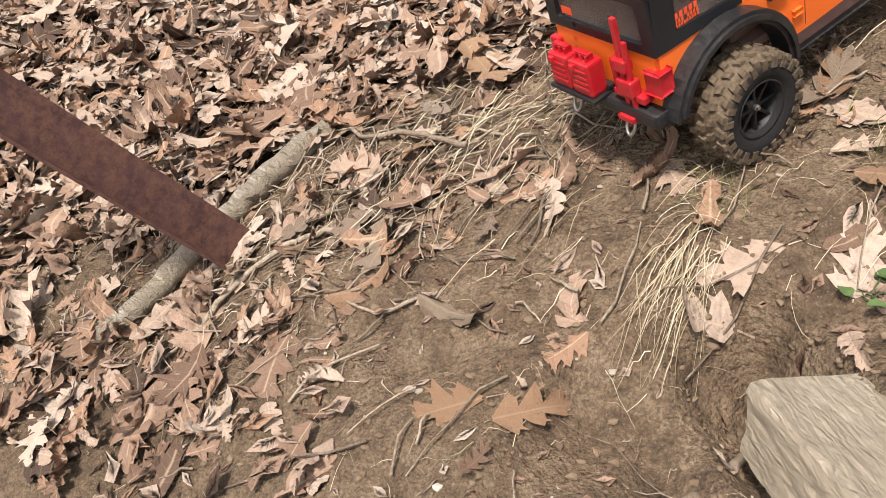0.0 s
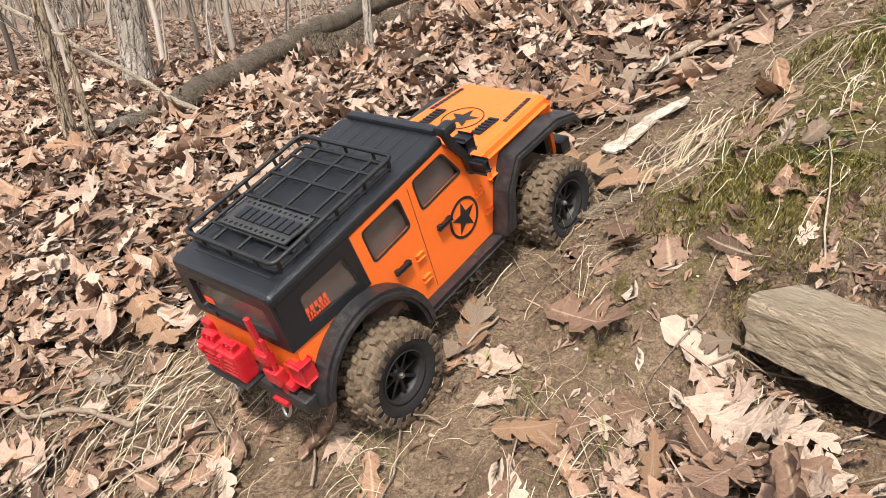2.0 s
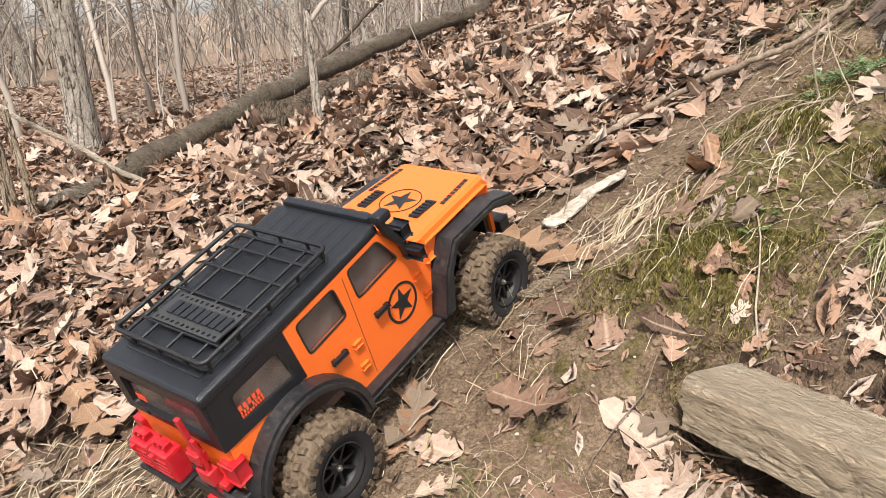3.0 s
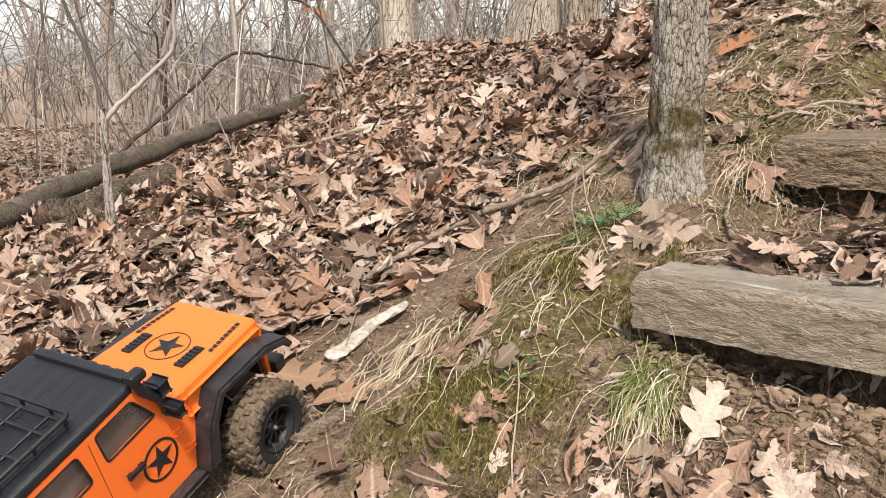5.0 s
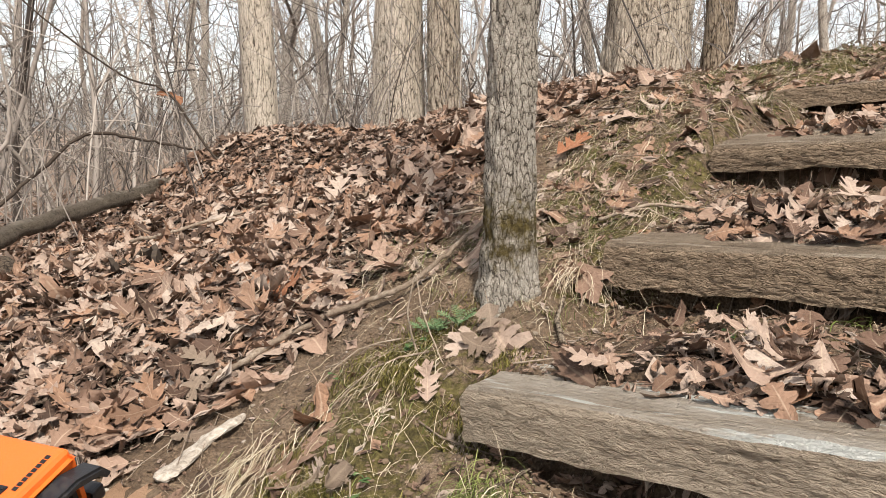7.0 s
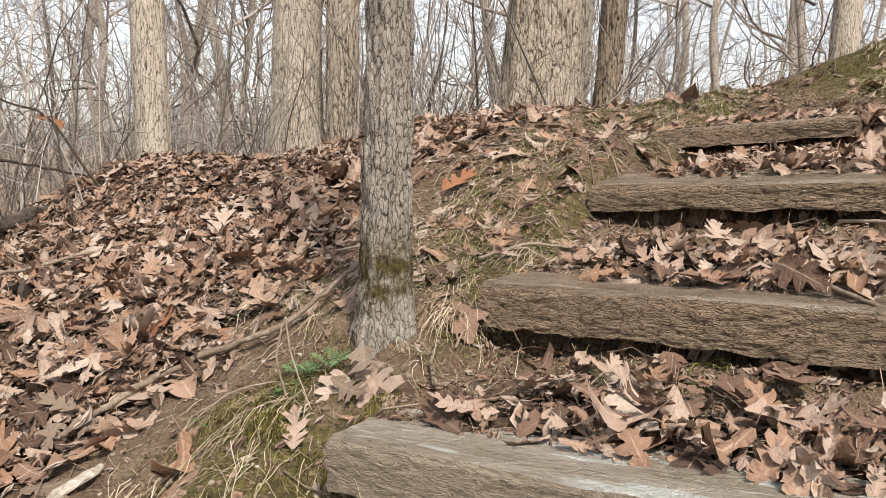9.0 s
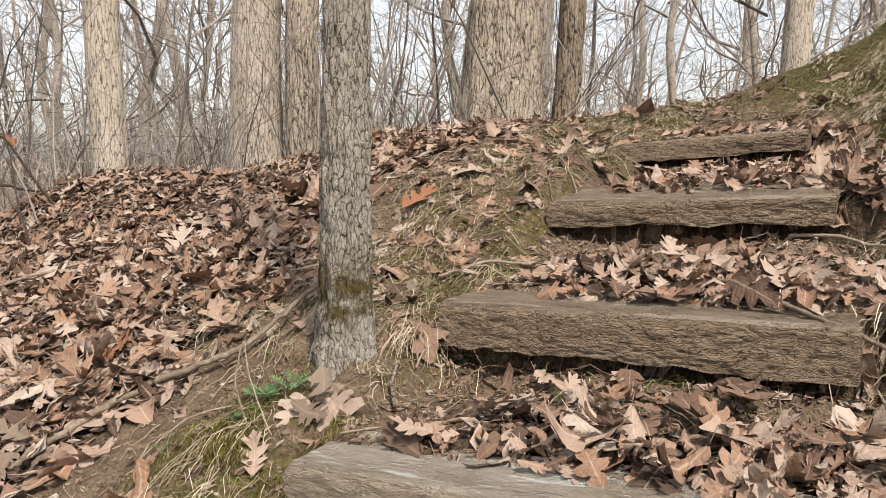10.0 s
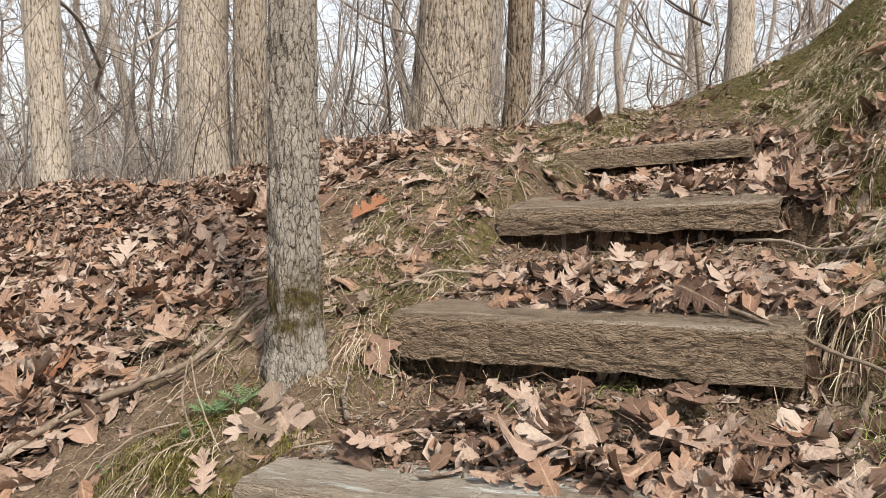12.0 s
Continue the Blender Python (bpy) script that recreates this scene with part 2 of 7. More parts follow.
def leaf_material(name, *stops):
    k = Kit(name, 0.68, 0.22)
    tone = k.ramp(k.random(), *stops)
    along, rib = k.attr("along"), k.attr("rib")
    vein = k.math("ABSOLUTE", k.math("SINE", k.math("SUBTRACT", k.math("MULTIPLY", along, 22.0), k.math("MULTIPLY", rib, 3.0)), 0.0), 0.0)
    blot = k.noise(55, 5, 0.65)
    col = k.mix(k.math("MULTIPLY", k.grey(blot, 0.48, 0.75), 0.55), tone, k.mix(0.65, tone, (0.10, 0.055, 0.03)))
    col = k.mix(k.math("MULTIPLY", k.grey(rib, 0.10, 0.0), 0.6), col, k.mix(0.6, col, (0.62, 0.48, 0.34)))
    col = k.mix(k.math("MULTIPLY", k.grey(vein, 0.22, 0.0), 0.2), col, k.mix(0.5, col, (0.60, 0.45, 0.31)))
    col = k.mix(k.math("MULTIPLY", k.grey(k.noise(140, 4, 0.7), 0.55, 0.72), 0.45), col, k.mix(0.6, col, (0.05, 0.028, 0.017)))
    k.colour(col)
    return k.relief(k.math("ADD", k.noise(60, 4, 0.65), k.math("MULTIPLY", k.math("MINIMUM", vein, 0.6), 0.14)), 0.008, 0.9).m


def straw_material(name, *stops):
    k = Kit(name, 0.6, 0.3)
    return k.colour(k.ramp(k.random(), *stops)).m


def bark_material(name, dark, light, furrow=14.0, moss=0.0, pale=(0.42, 0.38, 0.33), bright=0.0, tall=0.2, depth=1.0):
    """Plated bark: light ridges between dark furrows, taller than wide, with a rough broken skin."""
    k = Kit(name, 0.92, 0.2)
    skin = k.warped(k.stretch(1, 1, tall), furrow * 0.8, 0.9 / furrow)
    plate = k.cells(furrow * 2.5, skin, "DISTANCE_TO_EDGE")
    split = k.cells(furrow * 5.5, k.warped(k.stretch(1, 1, min(tall * 2.6, 0.9)), furrow * 2, 0.4 / furrow), "DISTANCE_TO_EDGE")
    flakes = k.noise(furrow * 3.6, 8, 0.75, k.stretch(1, 1, 0.5), 0.4)
    mid = tuple((a + b) / 2 for a, b in zip(dark, light))
    ridge = k.math("ADD", k.math("MULTIPLY", k.grey(plate, 0.0, 0.12), 0.38), k.math("ADD", k.math("MULTIPLY", k.grey(split, 0.0, 0.2), 0.22), k.math("ADD", k.math("MULTIPLY", k.math("SUBTRACT", flakes, 0.5), 1.5), k.math("MULTIPLY", k.math("SUBTRACT", k.noise(furrow * 0.7, 4, 0.6, k.stretch(1, 1, 0.3)), 0.5), 0.5))))
    col = k.ramp(ridge, (0.10, tuple(c * 0.32 for c in dark)), (0.28 - bright, dark), (0.52 - bright, mid), (0.80 - bright, light))
    col = k.mix(k.math("MULTIPLY", k.grey(k.noise(5, 5, 0.75), 0.50, 0.68), 0.5), col, k.mix(flakes, col, pale))
    if moss:
        green = k.ramp(k.noise(90, 4, 0.7), (0.3, (0.040, 0.027, 0.011)), (0.7, (0.165, 0.125, 0.042)))
        col = k.mix(k.grey(k.math("ADD", k.attr("moss"), k.math("MULTIPLY", k.math("SUBTRACT", k.noise(26, 5, 0.7), 0.5), 1.4)), 0.45, 0.75), col, green)
    k.colour(col)
    return k.relief(ridge, 0.30 * depth / furrow, 1.0).m


def timber_material(name, dark, light, bleach, bleached=0.8, worn_out=1.0):
    k = Kit(name, 0.92, 0.15)
    grain = k.noise(34, 7, 0.72, k.stretch(0.30, 1.0, 1.1), 0.6)
    crust = k.noise(125, 5, 0.74, k.stretch(0.32, 1.0, 1.0), 0.6)
    fibre = k.noise(230, 4, 0.68, k.stretch(0.25, 1.0, 1.1), 0.4)
    check = k.noise(44, 4, 0.6, k.stretch(0.12, 1.0, 1.2), 1.4)
    col = k.ramp(grain, (0.28, dark), (0.5, tuple((a + b) / 2 for a, b in zip(dark, light))), (0.70, light))
    col = k.mix(k.math("MULTIPLY", k.grey(fibre, 0.42, 0.68), 0.6 * worn_out), k.mix(0.45, col, light), k.mix(0.65, col, tuple(c * 0.5 for c in dark)))
    plates = k.cells(105, k.warped(k.stretch(0.34, 1.0, 1.1), 50, 0.04), "DISTANCE_TO_EDGE")
    gaps = k.math("MULTIPLY", k.grey(plates, 0.10, 0.01), k.grey(k.noise(40, 4, 0.7), 0.36, 0.56))
    col = k.mix(k.math("MULTIPLY", k.grey(crust, 0.49, 0.36), 0.6 * worn_out), col, tuple(c * 0.30 for c in dark))
    col = k.mix(k.math("MULTIPLY", gaps, 0.45 * max(worn_out - 0.5, 0.0) * 2), col, tuple(c * 0.22 for c in dark))
    up = k.t.nodes.new("ShaderNodeNewGeometry").outputs["Normal"]
    split = k.t.nodes.new("ShaderNodeSeparateXYZ")
    k.link(up, split.inputs[0])
    worn = k.math("MULTIPLY", k.grey(split.outputs["Z"], 0.45, 0.85), k.grey(k.noise(9, 6, 0.72, k.stretch(0.35, 1.0, 1.0)), 0.40, 0.62))
    col = k.mix(k.math("MULTIPLY", worn, bleached), col, k.mix(fibre, bleach, light))
    streak = k.math("MULTIPLY", k.grey(split.outputs["Z"], 0.6, 0.9), k.grey(k.noise(26, 4, 0.6, k.stretch(0.14, 1.0, 1.0), 0.5), 0.55, 0.60))
    col = k.mix(k.math("MULTIPLY", streak, bleached * 0.8), col, tuple(min(c * 1.35, 0.8) for c in bleach))
    col = k.mix(k.math("MULTIPLY", k.grey(check, 0.34, 0.30), worn_out * 0.8), col, (0.03, 0.02, 0.014))
    col = k.mix(k.math("MULTIPLY", k.grey(k.noise(9, 5, 0.7), 0.58, 0.75), 0.18), col, (0.085, 0.075, 0.03))
    k.colour(col)
    return k.relief(k.math("ADD", k.math("SUBTRACT", k.math("MULTIPLY", crust, 2.2), k.math("MULTIPLY", gaps, 1.6 * max(worn_out - 0.5, 0.0))), k.math("ADD", k.math("MULTIPLY", fibre, 0.6), k.math("MULTIPLY", k.grey(check, 0.28, 0.38), 0.8))), 0.007 + 0.013 * worn_out, 1.0).m


def plain_material(name, col, rough=0.5, spec=0.5, metal=0.0, dust=0.35, dust_col=(0.30, 0.23, 0.16), scale=60.0, bump=0.0008):
    """Paint, plastic or metal with a film of dried mud."""
    k = Kit(name, rough, spec, metal)
    film = k.grey(k.math("ADD", k.math("MULTIPLY", k.noise(scale, 6, 0.72), 0.75), k.math("MULTIPLY", k.noise(scale * 0.2, 3, 0.6), 0.25)), 0.48, 0.78)
    k.colour(k.mix(k.math("MULTIPLY", film, dust), k.mix(k.noise(8, 2), tuple(c * 0.93 for c in col), col), dust_col))
    k.gloss(k.math("ADD", k.math("MULTIPLY", film, 0.35), rough))
    return k.relief(k.noise(scale * 4, 3, 0.6), bump, 0.5).m


SOIL = soil_material()
LEAF_MIX = leaf_material("dead_oak_leaf", (0.0, (0.055, 0.034, 0.024)), (0.15, (0.145, 0.086, 0.058)), (0.36, (0.24, 0.152, 0.106)), (0.45, (0.29, 0.165, 0.10)), (0.64, (0.32, 0.222, 0.165)), (0.86, (0.38, 0.285, 0.22)), (1.0, (0.44, 0.35, 0.28)))
LEAF_PALE = leaf_material("pale_dead_leaf", (0.0, (0.29, 0.21, 0.148)), (1.0, (0.385, 0.29, 0.213)))
LEAF_TAN = leaf_material("tan_dead_leaf", (0.0, (0.36, 0.21, 0.125)), (1.0, (0.46, 0.29, 0.18)))
LEAF_RED = leaf_material("russet_dead_leaf", (0.0, (0.36, 0.15, 0.078)), (1.0, (0.47, 0.215, 0.11)))
STRAW = straw_material("dry_straw", (0.0, (0.22, 0.165, 0.10)), (0.5, (0.43, 0.345, 0.225)), (1.0, (0.62, 0.54, 0.40)))
MOSS = straw_material("moss_shoots", (0.0, (0.045, 0.038, 0.012)), (0.5, (0.12, 0.102, 0.026)), (1.0, (0.26, 0.225, 0.055)))
GRASS = straw_material("green_grass", (0.0, (0.075, 0.095, 0.022)), (0.6, (0.15, 0.175, 0.042)), (1.0, (0.28, 0.29, 0.10)))
TWIG = Kit("twig_bark", 0.85, 0.25)
twig_tone = TWIG.ramp(TWIG.random(), (0.0, (0.12, 0.086, 0.06)), (0.5, (0.26, 0.195, 0.14)), (1.0, (0.44, 0.35, 0.26)))
twig_tone = TWIG.mix(TWIG.math("MULTIPLY", TWIG.grey(TWIG.noise(120, 6, 0.75), 0.44, 0.62), 0.7), twig_tone, TWIG.mix(0.7, twig_tone, (0.06, 0.042, 0.03)))
twig_tone = TWIG.mix(TWIG.math("MULTIPLY", TWIG.grey(TWIG.noise(35, 5, 0.7), 0.52, 0.68), 0.5), twig_tone, (0.50, 0.42, 0.33))
TWIG = TWIG.colour(twig_tone).relief(TWIG.noise(220, 5, 0.7), 0.003, 1.0).m
FERN = straw_material("fern_leaf", (0.0, (0.07, 0.125, 0.05)), (1.0, (0.17, 0.25, 0.11)))
HERB = straw_material("herb_leaf", (0.0, (0.045, 0.085, 0.025)), (1.0, (0.10, 0.155, 0.05)))
BARK_NEAR = bark_material("furrowed_grey_bark", (0.19, 0.155, 0.118), (0.58, 0.515, 0.43), 40, moss=1.0, pale=(0.70, 0.63, 0.54), tall=0.40, bright=0.10)
BARK_OAK = bark_material("oak_bark", (0.22, 0.168, 0.12), (0.66, 0.55, 0.43), 15, moss=1.0, bright=0.13, pale=(0.66, 0.56, 0.45), tall=0.17)
BARK_PALE = bark_material("pale_bark", (0.30, 0.245, 0.185), (0.66, 0.56, 0.45), 20, bright=0.15, moss=1.0, pale=(0.72, 0.63, 0.52), tall=0.16, depth=0.6)
BARK_SHAG = bark_material("shaggy_bark", (0.14, 0.10, 0.066), (0.50, 0.395, 0.285), 20, moss=1.0, tall=0.10, bright=0.08)
BARK_MOSS = bark_material("mossy_bark", (0.09, 0.065, 0.045), (0.26, 0.20, 0.14), 30, moss=1.0, tall=0.3)
BARK_WOODS = bark_material("woodland_bark", (0.25, 0.205, 0.16), (0.62, 0.54, 0.455), 16, bright=0.16)
BARK_TWIGS = straw_material("bare_branch_bark", (0.0, (0.06, 0.048, 0.040)), (0.4, (0.19, 0.157, 0.13)), (0.7, (0.31, 0.263, 0.22)), (1.0, (0.46, 0.40, 0.34)))
WOOD_GREY = timber_material("weathered_timber", (0.23, 0.175, 0.122), (0.57, 0.465, 0.35), (0.68, 0.62, 0.54), 1.0, 0.65)
WOOD_TAN = timber_material("tan_split_timber", (0.28, 0.21, 0.14), (0.58, 0.465, 0.335), (0.62, 0.53, 0.42), 0.6, 0.5)
WOOD_PALE = timber_material("pale_split_timber", (0.38, 0.30, 0.215), (0.60, 0.495, 0.375), (0.64, 0.55, 0.44), 0.6, 0.3)
WOOD_BROWN = timber_material("brown_rotting_timber", (0.20, 0.138, 0.088), (0.53, 0.395, 0.27), (0.52, 0.43, 0.33))
DRIFT = timber_material("grey_dead_wood", (0.30, 0.235, 0.165), (0.58, 0.48, 0.365), (0.60, 0.53, 0.44), 0.7, 0.4)
LOG_WOOD = timber_material("rotting_log_wood", (0.10, 0.076, 0.055), (0.33, 0.268, 0.20), (0.40, 0.34, 0.27), 0.5, 1.0)
# ---- ground ----
def graded(a, b, step, reach, grow=1.13):
    """Even spacing from a to b, then ever wider out to reach."""
    mid = np.arange(a, b, step)
    out, s = [], step
    while sum(out) < reach:
        s *= grow
        out.append(s)
    tail = np.cumsum(out)
    return np.concatenate([a - tail[::-1], mid, mid[-1] + tail])


def on_mound(x, y):
    """The mossy rise round the old tree."""
    return np.clip(1.5 * bump(x, y, 2.55, 3.30, 0.95, 0.70), 0, 1)


def moss_amount(x, y):
    u, v = stair_uv(x, y)
    m = 0.58 * step01(0.25, 0.6, v) * step01(-0.62, -0.35, u) * (1 - step01(-0.05, 0.05, u)) + 0.78 * bump(u, v, -0.14, -0.16, 0.15, 0.22) + 0.62 * bump(u, v, -0.17, 0.10, 0.16, 0.16) + 0.45 * bump(u, v, -0.12, -0.5, 0.12, 0.14)
    m += 0.80 * step01(0.0, 0.15, u - stair_edge(v)) * step01(-0.6, 0.0, v) + 0.95 * on_mound(x, y)
    return m + 0.35 * bump(u, v, -0.12, 0.6, 0.15, 0.3) + 0.6 * bump(u, v, 0.4, 0.41, 0.4, 0.06) + 0.5 * bump(u, v, 0.3, -0.06, 0.3, 0.05) + 0.4 * bump(u, v, 0.3, 0.93, 0.3, 0.05)


def litter_amount(x, y):
    """How thickly dead leaves lie, from 0 to 1."""
    u, v = stair_uv(x, y)
    wob = 0.22 * (value_noise(x * 3.1, y * 3.1, 11) - 0.5) + 0.12 * (value_noise(x * 8, y * 8, 12) - 0.5)
    rim = np.interp(v, [-2.0, -1.1, -0.8, -0.45, 0.0, 0.3, 1.0, 2.2], [-0.66, -0.74, -0.64, -0.64, -0.54, -0.50, -0.60, -0.62])
    d = 1 - step01(-0.10, 0.12, u - rim + wob)
    tread = step01(0.02, 0.14, u + wob) * (1 - step01(0.04, 0.15, u - stair_edge(v)))
    hollow = np.zeros_like(u)
    for (front, top, *_), (after, *_2) in zip(STEPS, STEPS[1:] + [(2.05, 0)]):
        hollow = np.maximum(hollow, step01(0.05, 0.11, v - front) * (1 - step01(-0.20, -0.11, v - after)))
    lean = step01(0.0, 0.35, u)
    d = np.maximum(d, tread * hollow * (0.30 + 0.70 * lean) * step01(-0.62, -0.5, v))
    d = np.maximum(d, 0.30 * step01(2.0, 2.5, v))
    d = np.maximum(d, 0.75 * step01(0.52, 0.70, value_noise(x * 4.5, y * 4.5, 14)) * step01(0.0, 0.1, u - stair_edge(v)) * (0.35 + 0.65 * step01(0.4, 0.8, v)))
    d = np.maximum(d, 0.16 * step01(0.25, 0.5, v) * step01(-0.7, -0.5, u) * (1 - step01(-0.1, 0.0, u)))
    d = np.maximum(d, 0.6 * bump(x, y, -1.08, 0.27, 0.28, 0.2) + 0.35 * bump(x, y, -0.72, 0.37, 0.14, 0.1) + 1.0 * bump(u, v, 0.16, -0.58, 0.17, 0.11))
    d = np.maximum(d, 0.30 * step01(0.40, 0.65, value_noise(x * 5, y * 5, 17)) * step01(0.85, 1.0, -v) * step01(0.22, 0.36, -u) + 0.5 * bump(u, v, -0.2, -1.55, 0.22, 0.14))
    d = np.maximum(d, 0.95 * bump(u, v, 0.34, -0.22, 0.30, 0.085))
    d = d * (1 - 0.75 * on_mound(x, y))
    return np.clip(d, 0, 1)


gx, gy = graded(-2.3, 2.1, 0.0135, 140.0), graded(0.22, 4.1, 0.0135, 140.0)
GX, GY = np.meshgrid(gx, gy)
GZ = ground_height(GX, GY)
nx, ny = len(gx), len(gy)
ii = (np.arange(ny - 1)[:, None] * nx + np.arange(nx - 1)[None, :]).ravel()
far_ground = step01(2.5, 4.5, np.hypot(GX - 0.1, GY - 1.8))
ground = put("ground", fast_mesh("ground", np.stack([GX, GY, GZ], -1).reshape(-1, 3), np.stack([ii, ii + 1, ii + nx + 1, ii + nx], -1), True,
             {"moss": moss_amount(GX, GY).ravel(), "litter": np.maximum(litter_amount(GX, GY) * 0.8 * (1 - 0.7 * step01(0.0, 0.1, stair_uv(GX, GY)[0] - stair_edge(stair_uv(GX, GY)[1]))), far_ground * (1 - bump(GX, GY, 2.9, 3.4, 1.0, 0.9))).ravel(), "distant": (step01(2.8, 5.0, np.hypot(GX - 0.1, GY - 1.8)) * (1 - bump(GX, GY, 2.9, 3.4, 1.0, 0.9))).ravel()}),
             SOIL, None, "bare brown clay hillside with moss patches and leaf mould", "ground", kind="structure")


# ---- dead leaves ----
def leaf_shape(shape, rng, curl=1.0):
    """Points, triangles and (share from rib to edge, share along) for a dead leaf one metre long; pin: bristle-tipped lobes, round: blunt lobes, plain: oval."""
    lobes = {"pin": rng.choice((3, 3, 4)), "round": rng.choice((3, 4, 4)), "plain": 4}[shape]
    wide = {"pin": rng.uniform(0.28, 0.38), "round": rng.uniform(0.22, 0.30), "plain": rng.uniform(0.17, 0.25)}[shape]
    deep = {"pin": rng.uniform(0.18, 0.34), "round": rng.uniform(0.24, 0.42), "plain": 0.84}[shape]
    sweep = {"pin": 0.13, "round": 0.09, "plain": 0.03}[shape]
    cuts = [0.05 + 0.80 * (k / lobes) ** 0.92 for k in range(lobes + 1)]
    v, rib, f = [], [], []

    def vert(x, y, r):
        v.append((x, y)), rib.append(r)
        return len(v) - 1

    stalk = [vert(-0.22, 0.004, 0), vert(-0.22, -0.004, 0), vert(0.0, -0.007, 0), vert(0.0, 0.007, 0)]
    f += [(0, 1, 2), (0, 2, 3)]
    spine = [vert(t, 0.0, 0) for t in cuts] + [vert(1.0 + rng.uniform(0, 0.05), 0.0, 0.3)]
    for side in (1, -1):
        def quad(a, b, c, d):
            f.extend([(a, b, c), (a, c, d)] if side < 0 else [(a, c, b), (a, d, c)])
        swell = [wide * math.sin(math.pi * (0.16 + 0.72 * ((k + 0.5) / lobes))) * rng.uniform(0.82, 1.15) * (rng.uniform(0.35, 0.6) if rng.random() < 0.10 else 1.0) for k in range(lobes)]
        sinus = [vert(cuts[0] - 0.02, 0.02, 0.3)] + [vert(cuts[k] + 0.03 + rng.uniform(-0.015, 0.015), max(deep * 0.5 * (swell[k - 1] + swell[k]) * rng.uniform(0.75, 1.25), 0.02) * side, 0.45) for k in range(1, lobes)]
        sinus.append(vert(cuts[lobes] + 0.03, max(deep * swell[-1], 0.03) * side, 0.45))
        v[sinus[0]] = (v[sinus[0]][0], 0.02 * side)
        for k in range(lobes):
            gap, w, x0 = cuts[k + 1] - cuts[k], swell[k], cuts[k] + 0.03
            out = sweep * (0.6 + 0.6 * k / lobes)
            j = lambda q=0.01: rng.uniform(-q, q)
            if shape == "pin":
                m0, m1 = vert(x0 + gap * 0.22 + out * 0.45 + j(), side * w * 0.62, 0.7), vert(x0 + gap * 0.86 + out * 0.4 + j(), side * w * 0.60, 0.7)
                t0, t1 = vert(x0 + gap * 0.45 + out + j(), side * w * rng.uniform(0.95, 1.08), 1), vert(x0 + gap * 0.95 + out * 0.9 + j(), side * w * rng.uniform(0.78, 0.92), 1)
                n0 = vert(x0 + gap * 0.66 + out * 0.75, side * w * 0.74, 0.85)
                f.extend([(m0, t0, n0), (n0, t1, m1), (m0, n0, m1)] if side < 0 else [(m0, n0, t0), (n0, m1, t1), (m0, m1, n0)])
            else:
                m0, m1 = vert(x0 + gap * 0.10 + out * 0.4 + j(), side * w * 0.68, 0.7), vert(x0 + gap * 0.88 + out * 0.4 + j(), side * w * 0.70, 0.7)
                t0, t1 = vert(x0 + gap * 0.26 + out + j(), side * w * rng.uniform(0.93, 1.04), 1), vert(x0 + gap * 0.72 + out + j(), side * w * rng.uniform(0.93, 1.04), 1)
                quad(m0, t0, t1, m1)
            quad(spine[k], sinus[k], sinus[k + 1], spine[k + 1])
            quad(sinus[k], m0, m1, sinus[k + 1])
        e0, e1 = vert(0.93, side * wide * rng.uniform(0.22, 0.34), 1), vert(1.0, side * wide * rng.uniform(0.08, 0.14), 1)
        quad(spine[lobes], sinus[lobes], e0, e1)
        f.append((spine[lobes], e1, spine[lobes + 1]) if side < 0 else (spine[lobes], spine[lobes + 1], e1))
    v = np.array(v)
    x, y = v[:, 0] - 0.42, v[:, 1]
    k1, k2 = rng.uniform(0.8, 4.2) * curl * rng.choice((-1, 1, 1)), rng.uniform(0.3, 2.0) * curl * rng.choice((-1, 1))
    twist, wave = rng.uniform(-0.9, 0.9) * curl, rng.uniform(0.02, 0.055) * curl
    ph, ph2 = rng.uniform(0, 6), rng.uniform(0, 6)
    roll = np.clip(k1 * y * (1 + 0.9 * np.sin(2.5 * x + ph)), -2.6, 2.6)
    z = np.where(abs(roll) > 1e-4, y * (1 - np.cos(roll)) / (roll + 1e-9), 0) + (1 - np.cos(k2 * x)) / k2 + twist * x * y
    z = z + wave * np.sin(9 * x + ph) * (0.3 + 2.2 * abs(y)) + wave * np.sin(21 * y + ph2) * 0.4
    y = np.where(abs(roll) > 1e-4, y * np.sin(roll) / (roll + 1e-9), y)
    x = np.sin(k2 * x) / k2
    return np.stack([x, y, z], 1), np.array(f), np.stack([np.array(rib), v[:, 0]], 1)


rng = random.Random(5)
LEAVES = [leaf_shape(s, rng, c) for s, c in [("pin", 1.1), ("pin", 1.0), ("pin", 1.5), ("round", 1.0), ("round", 1.0), ("round", 1.6), ("plain", 1.3), ("plain", 1.7),
                                            ("pin", 0.9), ("round", 0.9), ("pin", 2.0), ("round", 2.2), ("pin", 0.9), ("round", 1.3), ("plain", 2.4), ("pin", 1.2),
                                            ("pin", 1.3), ("round", 1.1), ("pin", 1.7), ("round", 1.8), ("plain", 1.2), ("pin", 0.8), ("round", 0.7), ("pin", 2.3)]]


